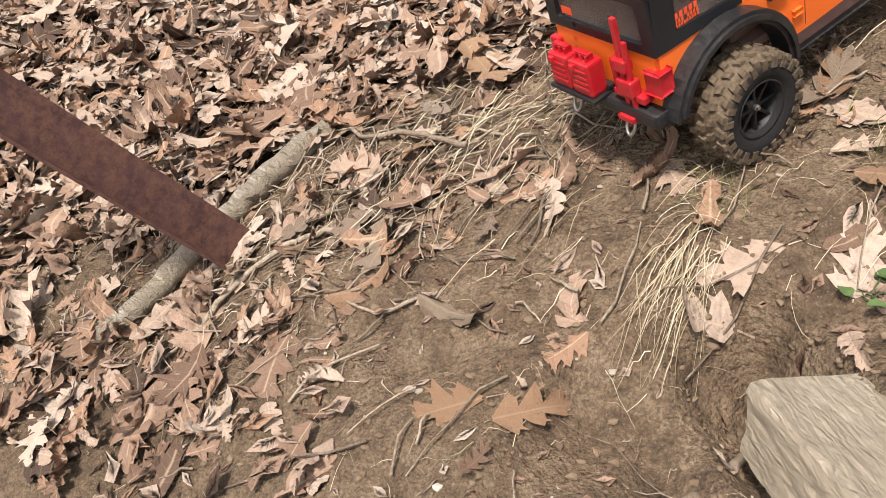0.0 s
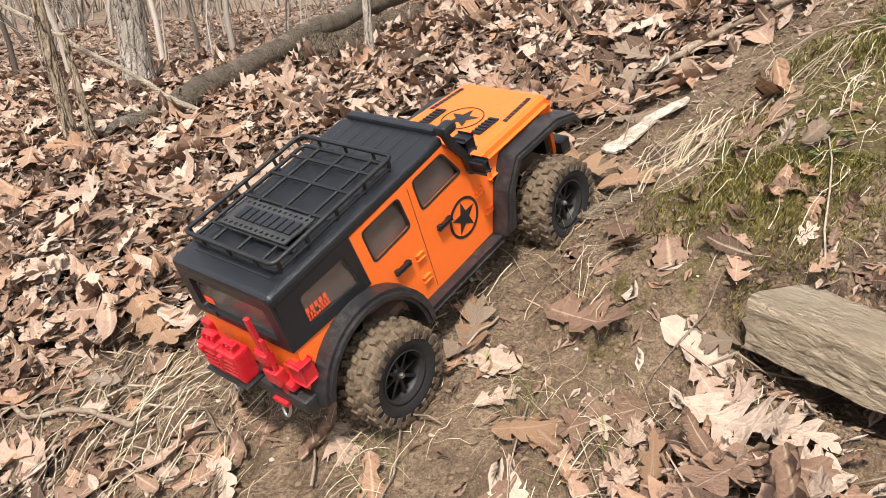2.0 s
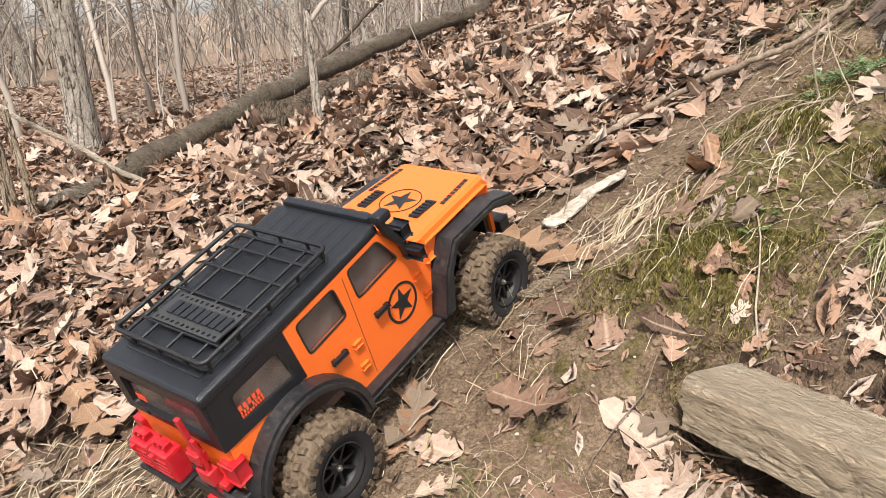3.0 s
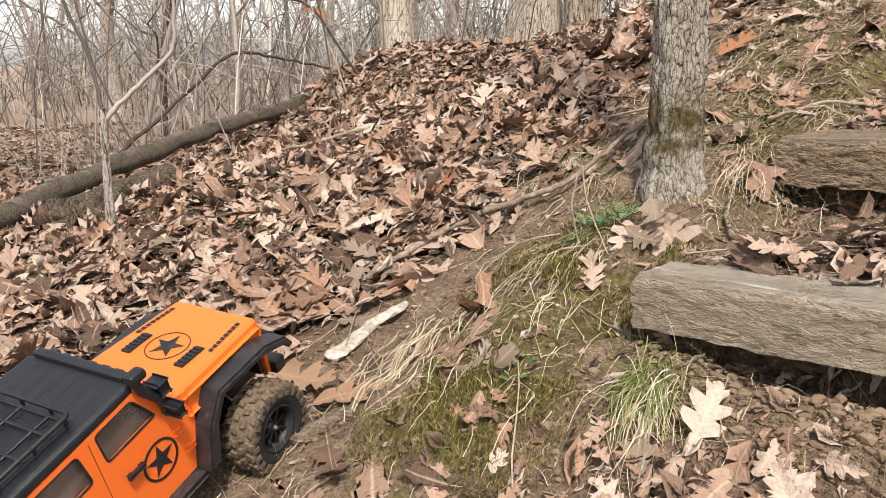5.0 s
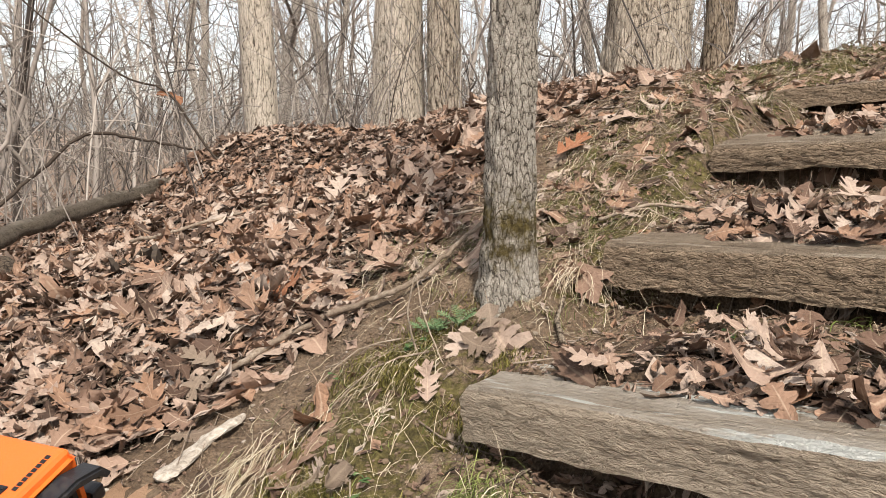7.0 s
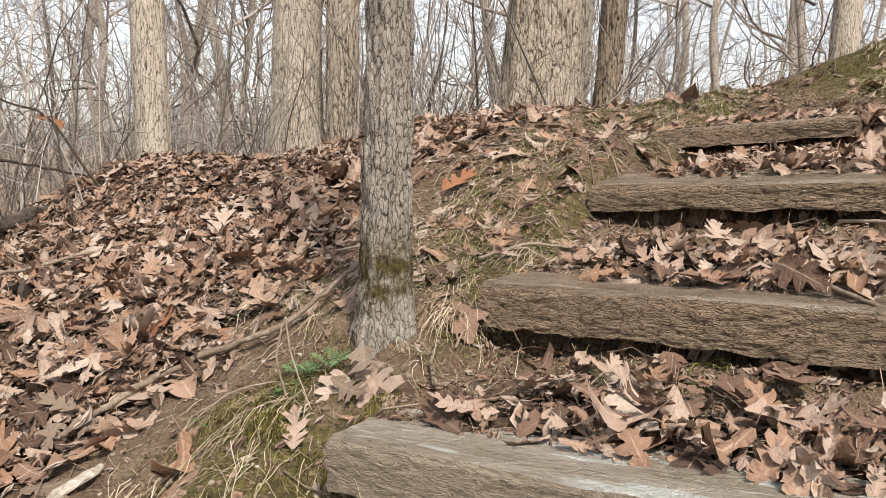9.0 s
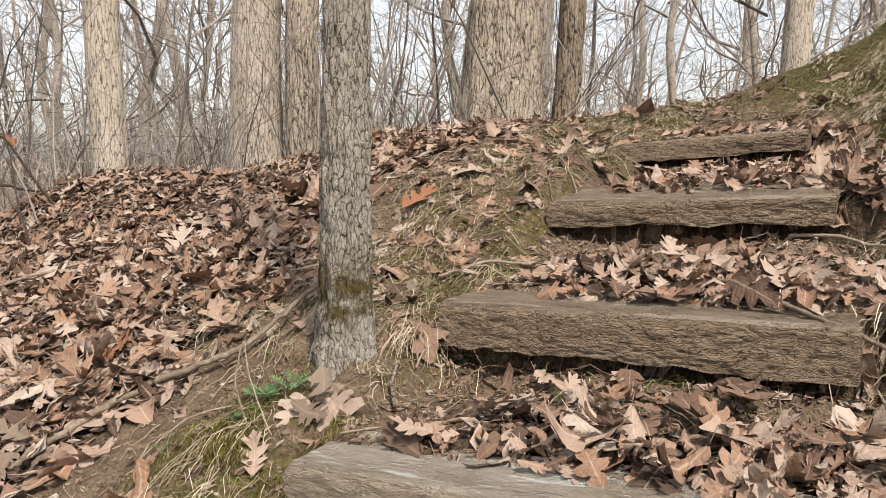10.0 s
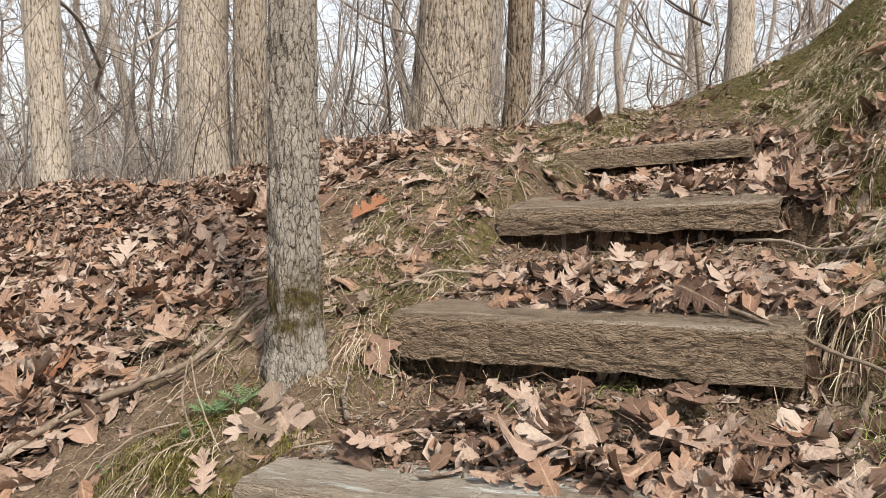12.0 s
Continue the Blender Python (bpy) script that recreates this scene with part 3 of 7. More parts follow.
def coarse_leaf(rng):
    t = np.array([0.0, 0.3, 0.6, 1.0])
    w = np.array([0.02, 0.24, 0.27, 0.0]) * np.array([1, rng.uniform(0.3, 1.2), rng.uniform(0.5, 1.2), 1])
    w2 = w * np.array([1, rng.uniform(0.2, 1.3), rng.uniform(0.4, 1.3), 1])
    v = np.concatenate([np.stack([t - 0.45, 0 * t], 1), np.stack([t - 0.45, w], 1), np.stack([t - 0.4, -w2], 1)])
    z = rng.uniform(-0.5, 0.7) * v[:, 1] ** 2 + rng.uniform(-0.5, 0.8) * v[:, 0] ** 2 + rng.uniform(-0.8, 0.8) * v[:, 0] * v[:, 1]
    f = []
    for s in (1, 2):
        for i in range(3):
            f += [(i, i + 1, s * 4 + i + 1), (i, s * 4 + i + 1, s * 4 + i)]
    return np.concatenate([v, z[:, None]], 1), np.array(f), np.stack([np.concatenate([np.zeros(4), np.ones(8)]), np.tile(t, 3)], 1)


COARSE = [coarse_leaf(rng) for _ in range(10)]


def turns(normals, spin, tilt_x, tilt_y):
    """A turn for each leaf: spun about its normal, then tipped."""
    n = normals
    a = np.cross(n, np.stack([np.sin(spin), np.cos(spin), 0.3 * np.sin(3 * spin)], 1))
    a /= np.linalg.norm(a, axis=1)[:, None]
    b = np.cross(n, a)
    n2 = n + a * np.tan(tilt_x)[:, None] + b * np.tan(tilt_y)[:, None]
    n2 /= np.linalg.norm(n2, axis=1)[:, None]
    a = a - n2 * (a * n2).sum(1)[:, None]
    a /= np.linalg.norm(a, axis=1)[:, None]
    return np.stack([a, np.cross(n2, a), n2], 2)


def on_tread(x, y):
    u, v = stair_uv(x, y)
    return (u > -0.02) & (u < stair_edge(v)) & (v > -0.9) & (v < 2.2)


def resting(x, y):
    """The way up for a leaf: the lie of the land, never steeper than a leaf would stay."""
    n = ground_normal(x, y, 0.05)
    slope = n[..., :2] / n[..., 2:]
    size = np.linalg.norm(slope, axis=-1)[..., None]
    slope = slope * np.minimum(1.0, 0.70 / np.maximum(size, 1e-6))
    n = np.concatenate([slope, np.ones_like(size)], -1)
    return n / np.linalg.norm(n, axis=-1)[..., None]


def strew(name, shapes, xy, sizes, lifts, tilt, seed, material, parent, label):
    """Many leaves on the ground as one mesh."""
    r = np.random.RandomState(seed)
    n = len(xy)
    which = r.randint(0, len(shapes), n)
    base = np.stack([xy[:, 0], xy[:, 1], ground_height(xy[:, 0], xy[:, 1]) + lifts], 1)
    rot = turns(resting(xy[:, 0], xy[:, 1]), r.uniform(0, 6.283, n), r.normal(0, 1, n) * tilt, r.normal(0, 1, n) * tilt)
    vs, fs, rb, k = [], [], [], 0
    for s, (v, f, rib) in enumerate(shapes):
        pick = np.nonzero(which == s)[0]
        if not len(pick):
            continue
        w = np.einsum("nij,vj->nvi", rot[pick], v) * sizes[pick][:, None, None] + base[pick][:, None]
        floor = ground_height(w[..., 0], w[..., 1]) + 0.0015
        w[..., 2] = np.where(w[..., 2] < floor, floor + 0.15 * np.maximum(w[..., 2] - floor, -0.01) + 0.002, w[..., 2])
        vs.append(w.reshape(-1, 3))
        fs.append((f[None] + (np.arange(len(pick)) * len(v))[:, None, None] + k).reshape(-1, 3))
        rb.append(np.tile(rib, (len(pick), 1)))
        k += len(pick) * len(v)
    rb = np.concatenate(rb)
    return put(name, fast_mesh(name, np.concatenate(vs), np.concatenate(fs), True, {"rib": rb[:, 0], "along": rb[:, 1]}), material, parent, label, kind="stuff")


def scatter(count, box, weight, seed):
    """Random places in a box (x0, y0, x1, y1), kept in proportion to weight(x, y)."""
    r = np.random.RandomState(seed)
    x, y = r.uniform(box[0], box[2], count), r.uniform(box[1], box[3], count)
    keep = r.uniform(0, 1, count) < weight(x, y)
    return np.stack([x[keep], y[keep]], 1)


def clear_of_trunk(x, y):
    return np.hypot(x - 0.255, y - 1.80) > 0.085


def near_litter(x, y):
    return np.maximum(litter_amount(x, y), 0.05) * clear_of_trunk(x, y) * (1 - step01(2.5, 3.7, np.hypot(x - 0.1, y - 1.8)))


def far_litter(x, y):
    far = np.hypot(x - 0.1, y - 1.8)
    return step01(1.8, 2.8, far) * (1 - 0.7 * step01(5.0, 14.0, far)) * np.maximum(litter_amount(x, y), 0.4) * (1 - 0.85 * on_mound(x, y))


spots = scatter(38500, (-3.2, 0.15, 2.3, 5.2), near_litter, 21)
r = np.random.RandomState(3)
strew("leaf_litter", LEAVES, spots, r.lognormal(-2.64, 0.45, len(spots)).clip(0.025, 0.18) * np.where(on_tread(spots[:, 0], spots[:, 1]), 0.88, 1.0) * (1 - 0.35 * step01(2.7, 3.6, spots[:, 1])), r.uniform(0.002, 0.04, len(spots)) * litter_amount(spots[:, 0], spots[:, 1]) + 0.003 + 0.014 * on_tread(spots[:, 0], spots[:, 1]), 0.24, 31, LEAF_MIX, ground,
      "thick brown litter of curled dead oak leaves")
spots = scatter(92000, (-13, -6, 10, 15), far_litter, 22)
strew("leaf_litter", COARSE, spots, r.uniform(0.07, 0.15, len(spots)), r.uniform(0.0, 0.03, len(spots)), 0.35, 32, LEAF_MIX, ground, "brown dead leaves over the woodland floor")
spots = scatter(60000, (-2.2, 0.2, 1.9, 4.2), lambda x, y: litter_amount(x, y) ** 2 * 0.75 * clear_of_trunk(x, y), 24)
strew("leaf_fragments", COARSE, spots, r.lognormal(-3.3, 0.4, len(spots)).clip(0.015, 0.07), r.uniform(0.0, 0.03, len(spots)), 0.3, 34, LEAF_MIX, ground, "torn curled fragments of dead leaf")
spots = scatter(26000, (-0.2, 0.7, 2.0, 3.4), lambda x, y: on_tread(x, y) * (0.25 + 0.5 * value_noise(x * 7, y * 7, 15)) * step01(-0.5, -0.3, stair_uv(x, y)[1]), 26)
strew("leaf_mulch", COARSE, spots, r.lognormal(-4.0, 0.4, len(spots)).clip(0.007, 0.035), r.uniform(0.0, 0.006, len(spots)), 0.22, 36, LEAF_MIX, ground, "crumbled leaf mulch trodden into the treads")
# crumbs of broken leaf and bark on the bare clay
spots = scatter(24000, (-1.6, 0.2, 1.7, 3.8), lambda x, y: (0.35 + 0.5 * step01(0.1, 0.5, stair_uv(x, y)[1])) * clear_of_trunk(x, y), 23)
strew("leaf_crumbs", COARSE, spots, r.lognormal(-4.1, 0.5, len(spots)).clip(0.006, 0.045), r.uniform(0.0, 0.004, len(spots)), 0.15, 33, LEAF_MIX, ground, "small broken bits of dead leaf")

LEAF_MESHES = {}


def leaf(x, y, size, spin, shape=0, material=None, tip=(0.0, 0.0), lift=0.004, label=""):
    """One dead leaf of its own, lying on the ground."""
    material = material or LEAF_MIX
    key = (shape, material.name)
    if key not in LEAF_MESHES:
        v, f, rib = LEAVES[shape]
        LEAF_MESHES[key] = fast_mesh("leaf", v, f, True, {"rib": rib[:, 0], "along": rib[:, 1]})
        LEAF_MESHES[key].materials.append(material)
    n = Vector(resting(np.array(x), np.array(y)))
    low = max(float(ground_height(x + 0.3 * size * math.cos(a), y + 0.3 * size * math.sin(a))) - float(ground_height(x, y)) - 0.3 * size * -(n.x * math.cos(a) + n.y * math.sin(a)) / n.z for a in np.arange(0, 6.28, 0.8))
    m = n.to_track_quat("Z", "Y").to_matrix().to_4x4() @ pose(0, 0, 0, tip[0], tip[1], spin)
    ob = put("leaf", LEAF_MESHES[key], material, ground, label)
    ob.matrix_world = Matrix.Translation(ground_at(x, y, lift + min(max(0.0, low) * 0.7, 0.012))) @ m @ Matrix.Diagonal((size, size, size, 1))
    return ob


# leaves that stand out
leaf(-0.798, 0.571, 0.13, 60, 6, LEAF_TAN, (6, 0))
leaf(-0.648, 0.595, 0.12, 10, 6, LEAF_PALE, (0, 8))
leaf(-0.832, 0.65, 0.12, -60, 8, LEAF_PALE)
leaf(-0.464, 0.528, 0.10, 25, 10, LEAF_TAN, (10, 5), 0.01)
leaf(-0.492, 0.97, 0.15, 50, 3, LEAF_PALE)
leaf(-0.941, 0.986, 0.17, -20, 8, LEAF_TAN, (-12, 8), 0.015)
leaf(-0.564, 1.089, 0.12, 15, 9, LEAF_RED, (5, 0))
leaf(-0.389, 1.032, 0.12, 100, 12, LEAF_PALE)
leaf(-0.53, 1.166, 0.12, -30, 3, LEAF_PALE, (0, 12))
leaf(-0.237, 0.919, 0.085, -40, 14, LEAF_TAN, (10, 0), 0.01)
leaf(-0.264, 0.915, 0.09, 20, 4, LEAF_TAN, (0, 10), 0.012)
leaf(-0.38, 1.042, 0.11, 130, 12, LEAF_TAN)
leaf(-0.033, 0.845, 0.10, -30, 9, LEAF_MIX)
leaf(0.05, 0.80, 0.095, 60, 4, LEAF_TAN)
leaf(0.013, 1.345, 0.075, 80, 14, LEAF_PALE, (55, 0), 0.03)
leaf(0.225, 1.667, 0.115, -65, 12, LEAF_PALE, (15, 0), 0.02)
leaf(0.20, 1.60, 0.085, -20, 0, LEAF_PALE, (12, 8), 0.012)
leaf(-0.253, 1.993, 0.14, 25, 0, LEAF_RED, (12, 0), 0.025)
leaf(0.415, 2.416, 0.13, 80, 8, LEAF_RED, (14, 0), 0.02)
leaf(1.029, 2.018, 0.13, 10, 3, LEAF_TAN, (12, 6), 0.02)
leaf(-0.311, 1.595, 0.09, 30, 4, LEAF_PALE)
leaf(-0.35, 1.42, 0.14, 10, 8, LEAF_TAN, (10, 0), 0.01)
leaf(-0.25, 1.36, 0.14, 45, 3, LEAF_TAN)
leaf(-0.46, 1.34, 0.12, 30, 9, LEAF_PALE)
leaf(-0.05, 1.38, 0.07, 60, 6, LEAF_PALE)
r2 = random.Random(77)
placed = 0
while placed < 240:
    x, y = r2.uniform(-1.1, 1.25), r2.uniform(0.45, 2.6)
    if r2.random() < float(litter_amount(x, y)) * 0.8 + 0.05 and math.hypot(x - 0.255, y - 1.8) > 0.12:
        leaf(x, y, r2.uniform(0.05, 0.11), r2.uniform(0, 360), r2.choice((0, 1, 2, 3, 4, 5, 6, 8, 9, 12, 13, 15, 16, 17, 20, 21, 22)), r2.choice([LEAF_MIX, LEAF_MIX, LEAF_MIX, LEAF_MIX, LEAF_MIX, LEAF_PALE, LEAF_TAN]), (r2.gauss(0, 9), r2.gauss(0, 9)), r2.uniform(0.004, 0.03) * (0.3 + float(litter_amount(x, y))))
        placed += 1


# ---- timber steps ----
def timber(front, top, u0, u1, slope, height, depth, material, seed, label, lean=0.0):
    """A rough baulk with fissured faces and split, rounded arrises; it rests on the soil of the step."""
    L, n, rows = u1 - u0, 300, 16
    sec = [(0.0, -height + (height - 0.014) * k / (rows - 1)) for k in range(rows)] + [(0.004, -0.004), (0.012, 0.0)] + [(depth * t, 0.0) for t in (0.12, 0.2, 0.28, 0.36, 0.44, 0.52, 0.6, 0.68, 0.76, 0.84)] + [(depth - 0.01, 0.0), (depth, -0.012), (depth, -height)]
    m = len(sec)
    S, J = np.meshgrid(np.linspace(0, L, n + 1), np.arange(m), indexing="ij")
    A, B = np.array(sec)[:, 0][J.astype(int)], np.array(sec)[:, 1][J.astype(int)]
    girth = np.concatenate([[0.0], np.cumsum(np.hypot(*np.diff(np.array(sec), axis=0).T))])[J.astype(int)]
    rag = 0.010 * (value_noise(S * 9.0, 0 * S + seed + 0.5, 5) - 0.5) + 0.010 * (value_noise(S * 31, 0 * S + seed + 0.5, 6) - 0.5)
    wob = 0.005 * (value_noise(S * 5.0, girth * 25 + seed, 8) - 0.5) + 0.003 * (value_noise(S * 34.0, girth * 90 + seed, 9) - 0.5)
    bend = 0.4 * value_noise(S * 12, girth * 30, 12)
    crack = np.minimum(np.abs(value_noise(S * 26 + bend, girth * 120 + bend * 5 + seed, 13) - 0.5), np.abs(value_noise(S * 11 + 40, girth * 70 + bend * 6 + seed, 14) - 0.5))
    groove = (0.0016 if material is WOOD_GREY else 0.0028) * (1 - step01(0.0, 0.10, crack)) * (0.35 + 0.65 * step01(0.3, 0.6, value_noise(S * 6, girth * 20, 15)))
    side, upper = (J < rows).astype(float), ((J >= rows) & (J < m - 2)).astype(float)
    low = rag * np.where((J == 0) | (J == m - 1), 0.9, np.where(J == 1, 0.5, np.where(J == 2, 0.2, 0.0)))
    ends = ((S == 0) | (S == L)) * 0.014 * (value_noise(J * 0.9, 0 * S + seed, 3) - 0.5)
    V = np.stack([S + ends, A + wob + groove * side, B + low + wob * 0.7 - 0.7 * groove * upper + slope * S - lean * A], -1).reshape(-1, 3)
    i, j = (np.arange(n) * m)[:, None], np.arange(m)[None, :]
    k = (j + 1) % m
    F = np.stack([i + j, i + m + j, i + m + k, i + k], -1).reshape(-1, 4)
    bm = bmesh.new()
    bv = [bm.verts.new(p) for p in V.tolist()]
    for q in F.tolist():
        bm.faces.new([bv[a] for a in q])
    bm.faces.new(bv[:m])
    bm.faces.new(bv[n * m:])
    ob = part("timber_step", bm, material, None, label, category="step", group="timber trail steps")
    x, y = from_uv(u0, front)
    ob.matrix_world = Matrix(((STAIR_U[0], STAIR_V[0], 0, x), (STAIR_U[1], STAIR_V[1], 0, y), (0, 0, 1, top), (0, 0, 0, 1)))
    return ob


STEP_LOOKS = [(WOOD_PALE, 0.12, "pale weathered timber step end, low in the clay", 0.10), (WOOD_TAN, 0.15, "grey-brown timber step half buried under leaves", 0.12),
              (WOOD_GREY, 0.185, "bleached grey split timber step with an eroded hollow beneath", 0.02), (WOOD_BROWN, 0.16, "brown cracked timber step with a dark gap beneath", -0.05),
              (WOOD_BROWN, 0.24, "broad brown rotting timber step high on the trail", -0.13), (WOOD_BROWN, 0.135, "brown timber step at the top of the trail", -0.05)]
for i, ((front, top, u0, u1, slope), (wood, depth, label, lean), height) in enumerate(zip(STEPS, STEP_LOOKS, THICK)):
    timber(front, top, u0, u1, slope, height, depth, wood, i + 3, label, lean)
# ---- trees ----
def trunk_mesh(name, height, r0, r1, lean, seed, flare=0.6, flare_h=0.25, sides=40, rings=110, furrow=0.07, cells=9.0, moss_h=0.0, bend=0.03, lobes=5, moss_all=0.0, below=0.25, skirt=0.0):
    """A tapered trunk with furrowed bark and a flared foot, from 0.25 m below the soil."""
    rr = random.Random(seed)
    t = np.linspace(0, 1, rings) ** 1.35
    z = -below + (height + below) * t
    rad = r0 + (r1 - r0) * np.clip(z / height, 0, 1) + r0 * flare * np.exp(-np.clip(z, -0.05, None) / flare_h) * (z > -2) + skirt * np.clip(-z, 0, None)
    cx = lean[0] * z + bend * np.sin(z * 1.7 + seed) - bend * math.sin(seed)
    cy = lean[1] * z + bend * np.cos(z * 1.3 + seed * 2) - bend * math.cos(seed * 2)
    ang = np.linspace(0, 2 * np.pi, sides, endpoint=False)
    A, Z = np.meshgrid(ang, z)
    arc = A * r0
    warp = 0.5 * (value_noise(Z * 3 + seed, A * 2, 40) - 0.5)
    ridge = np.abs(value_noise((A / (2 * np.pi)) * cells * 3 + warp * 2 + 17, Z * cells * 0.55 / max(r0 * 9, 0.4) + seed, 41) - 0.5) * 2
    ridge2 = value_noise((A / (2 * np.pi)) * cells * 7, Z * cells * 2.2 / max(r0 * 9, 0.4) + seed, 42)
    lumps = value_noise(A / (2 * np.pi) * 6, Z * 2.3 + seed, 43) - 0.5
    foot = np.exp(-np.clip(Z, -0.05, None) / flare_h)
    R = rad[:, None] * (1 + furrow * (ridge - 0.35) * 1.3 + furrow * 0.6 * (ridge2 - 0.5) + 0.07 * lumps + 0.22 * min(flare, 0.6) * foot * np.cos(lobes * A + seed))
    v = np.stack([cx[:, None] + R * np.cos(A), cy[:, None] + R * np.sin(A), Z], -1).reshape(-1, 3)
    i = np.arange(rings - 1)[:, None] * sides
    j = np.arange(sides)[None, :]
    k = (j + 1) % sides
    f = np.stack([i + j, i + k, i + sides + k, i + sides + j], -1).reshape(-1, 4)
    moss = np.clip(moss_all + (0.9 * np.exp(-np.clip(Z, 0, None) / moss_h) if moss_h > 0 else 0.68 * np.exp(-((Z - 0.12) / moss_h) ** 2) if moss_h else 0 * Z), 0, 1).ravel()
    return fast_mesh(name, v, f, True, {"moss": moss}), (cx, cy, z)


def grow(rr, p, d, length, radius, depth, out, up=0.25, wild=0.35, fork=3, steps=6):
    """Limbs that wander, thin and fork."""
    pts, rad = [np.array(p, float)], [radius]
    d = np.array(d, float)
    for s in range(steps):
        d = d + np.array([rr.gauss(0, wild), rr.gauss(0, wild), rr.gauss(0, wild * 0.6) + up * 0.3]) * 0.45
        d /= np.linalg.norm(d)
        pts.append(pts[-1] + d * length / steps)
        rad.append(radius * (1 - 0.72 * (s + 1) / steps))
    out.append((np.array(pts), np.array(rad), depth))
    if depth > 0:
        for _ in range(fork + (depth > 1)):
            s = rr.randint(1, steps)
            side = np.array([rr.gauss(0, 1), rr.gauss(0, 1), rr.gauss(0.25, 0.5)])
            side = side - d * (side @ d)
            side /= np.linalg.norm(side) + 1e-6
            nd = d * rr.uniform(0.5, 0.9) + side * rr.uniform(0.5, 0.9)
            grow(rr, pts[s], nd / np.linalg.norm(nd), length * rr.uniform(0.45, 0.7), max(rad[s] * 0.62, 0.0014), depth - 1, out, up, wild, fork, steps)


def limbs_mesh(name, limbs, thin=3, thick=6):
    pieces = [tube(p, r, thick if dep > 1 else 4 if dep == 1 else thin) for p, r, dep in limbs]
    return fast_mesh(name, *join(pieces))


def tree(name, x, y, height, r0, r1, lean, seed, bark, label, limbs=(), sink=0.0, category="tree", group="", **look_of):
    """A tree: trunk, and crown when limbs are given as (height, compass degrees, length, radius, depth)."""
    foot = new(name)
    foot.matrix_world = Matrix.Translation(ground_at(x, y, -sink))
    me, (cx, cy, cz) = trunk_mesh("trunk", height, r0, r1, lean, seed, **look_of)
    put("trunk", me, bark, foot)
    if limbs:
        rr, out = random.Random(seed + 99), []
        for h, az, length, rad, depth in limbs:
            at = (np.interp(h, cz, cx), np.interp(h, cz, cy), h)
            grow(rr, at, (math.cos(radians(az)), math.sin(radians(az)), rr.uniform(0.35, 0.9)), length, rad, depth, out)
        put("crown", limbs_mesh("crown", out), BARK_TWIGS, foot)
    return tagged(foot, label, category, group)


tree("tree", 0.258, 1.80, 3.2, 0.0435, 0.038, (0.012, 0.01), 4, BARK_NEAR, "slim grey tree with furrowed bark and a mossy foot", flare=0.42, flare_h=0.11, sides=110, rings=420, furrow=0.15, cells=11, moss_h=-0.12, bend=0.010)
tree("oak_tree", 0.99, 4.85, 7.0, 0.195, 0.175, (0.004, 0.03), 11, BARK_OAK, "massive oak trunk with plated grey bark on the crest", flare=0.38, flare_h=0.30, sides=120, rings=260, furrow=0.06, cells=13, moss_h=0.05)
tree("leaning_tree", 1.17, 5.45, 6.0, 0.095, 0.07, (0.10, 0.02), 12, BARK_WOODS, "thin grey trunk leaning out behind an oak", flare=0.3, furrow=0.05, limbs=((1.6, 20, 1.6, 0.02, 3), (2.4, 150, 1.8, 0.018, 3)))
tree("shaggy_tree", 1.37, 4.95, 6.0, 0.075, 0.062, (0.015, 0.0), 13, BARK_SHAG, "brown shaggy-barked trunk beside a big oak", flare=0.25, flare_h=0.15, sides=60, rings=200, furrow=0.10, cells=7)
tree("pale_tree", -1.19, 5.05, 7.0, 0.098, 0.09, (0.012, 0.0), 14, BARK_PALE, "smooth pale trunk scarred near eye level", flare=0.3, sides=60, rings=160, furrow=0.035, cells=6)
tree("broad_tree", -0.40, 5.15, 7.0, 0.14, 0.10, (0.05, 0.0), 15, BARK_PALE, "broad pale grey trunk leaning uphill", flare=0.40, flare_h=0.45, sides=80, rings=180, furrow=0.05, cells=9)
tree("furrowed_tree", -0.10, 5.05, 7.0, 0.092, 0.085, (0.006, 0.0), 16, BARK_OAK, "straight brown-grey trunk with fine furrows", flare=0.25, sides=60, rings=180, furrow=0.06, cells=10)
tree("slender_tree", 3.28, 6.2, 8.0, 0.105, 0.08, (0.03, 0.0), 17, BARK_PALE, "slender pale trunk beyond the crest", flare=0.3, sides=48, furrow=0.04, limbs=((2.2, 200, 2.2, 0.02, 3),))
tree("mossy_tree", 3.20, 3.46, 5.0, 0.19, 0.17, (0.03, 0.02), 18, BARK_MOSS, "old tree with a wide root flare covered in moss", sink=float(ground_height(3.20, 3.46)) - 1.42, flare=3.1, flare_h=0.36, sides=90, rings=160, furrow=0.05, cells=9, moss_h=0.7, moss_all=0.3, lobes=3, below=0.5)
tree("young_tree", -2.28, 2.29, 6.0, 0.048, 0.038, (-0.02, 0.02), 19, BARK_WOODS, "young grey tree standing in leaf litter", flare=0.3, flare_h=0.12, furrow=0.03, limbs=((1.8, 100, 1.0, 0.012, 2), (2.2, 250, 1.2, 0.014, 2)))
tree("dark_sapling", -1.86, 1.63, 3.5, 0.018, 0.012, (-0.13, 0.09), 20, BARK_SHAG, "thin dark leaning sapling", sides=12, rings=40, flare=0.2, flare_h=0.05)
tree("broken_stub", -1.74, 1.60, 0.30, 0.013, 0.009, (-0.15, 0.05), 21, BARK_SHAG, "short brown broken sapling stub", sides=10, rings=20, flare=0.1, flare_h=0.05)
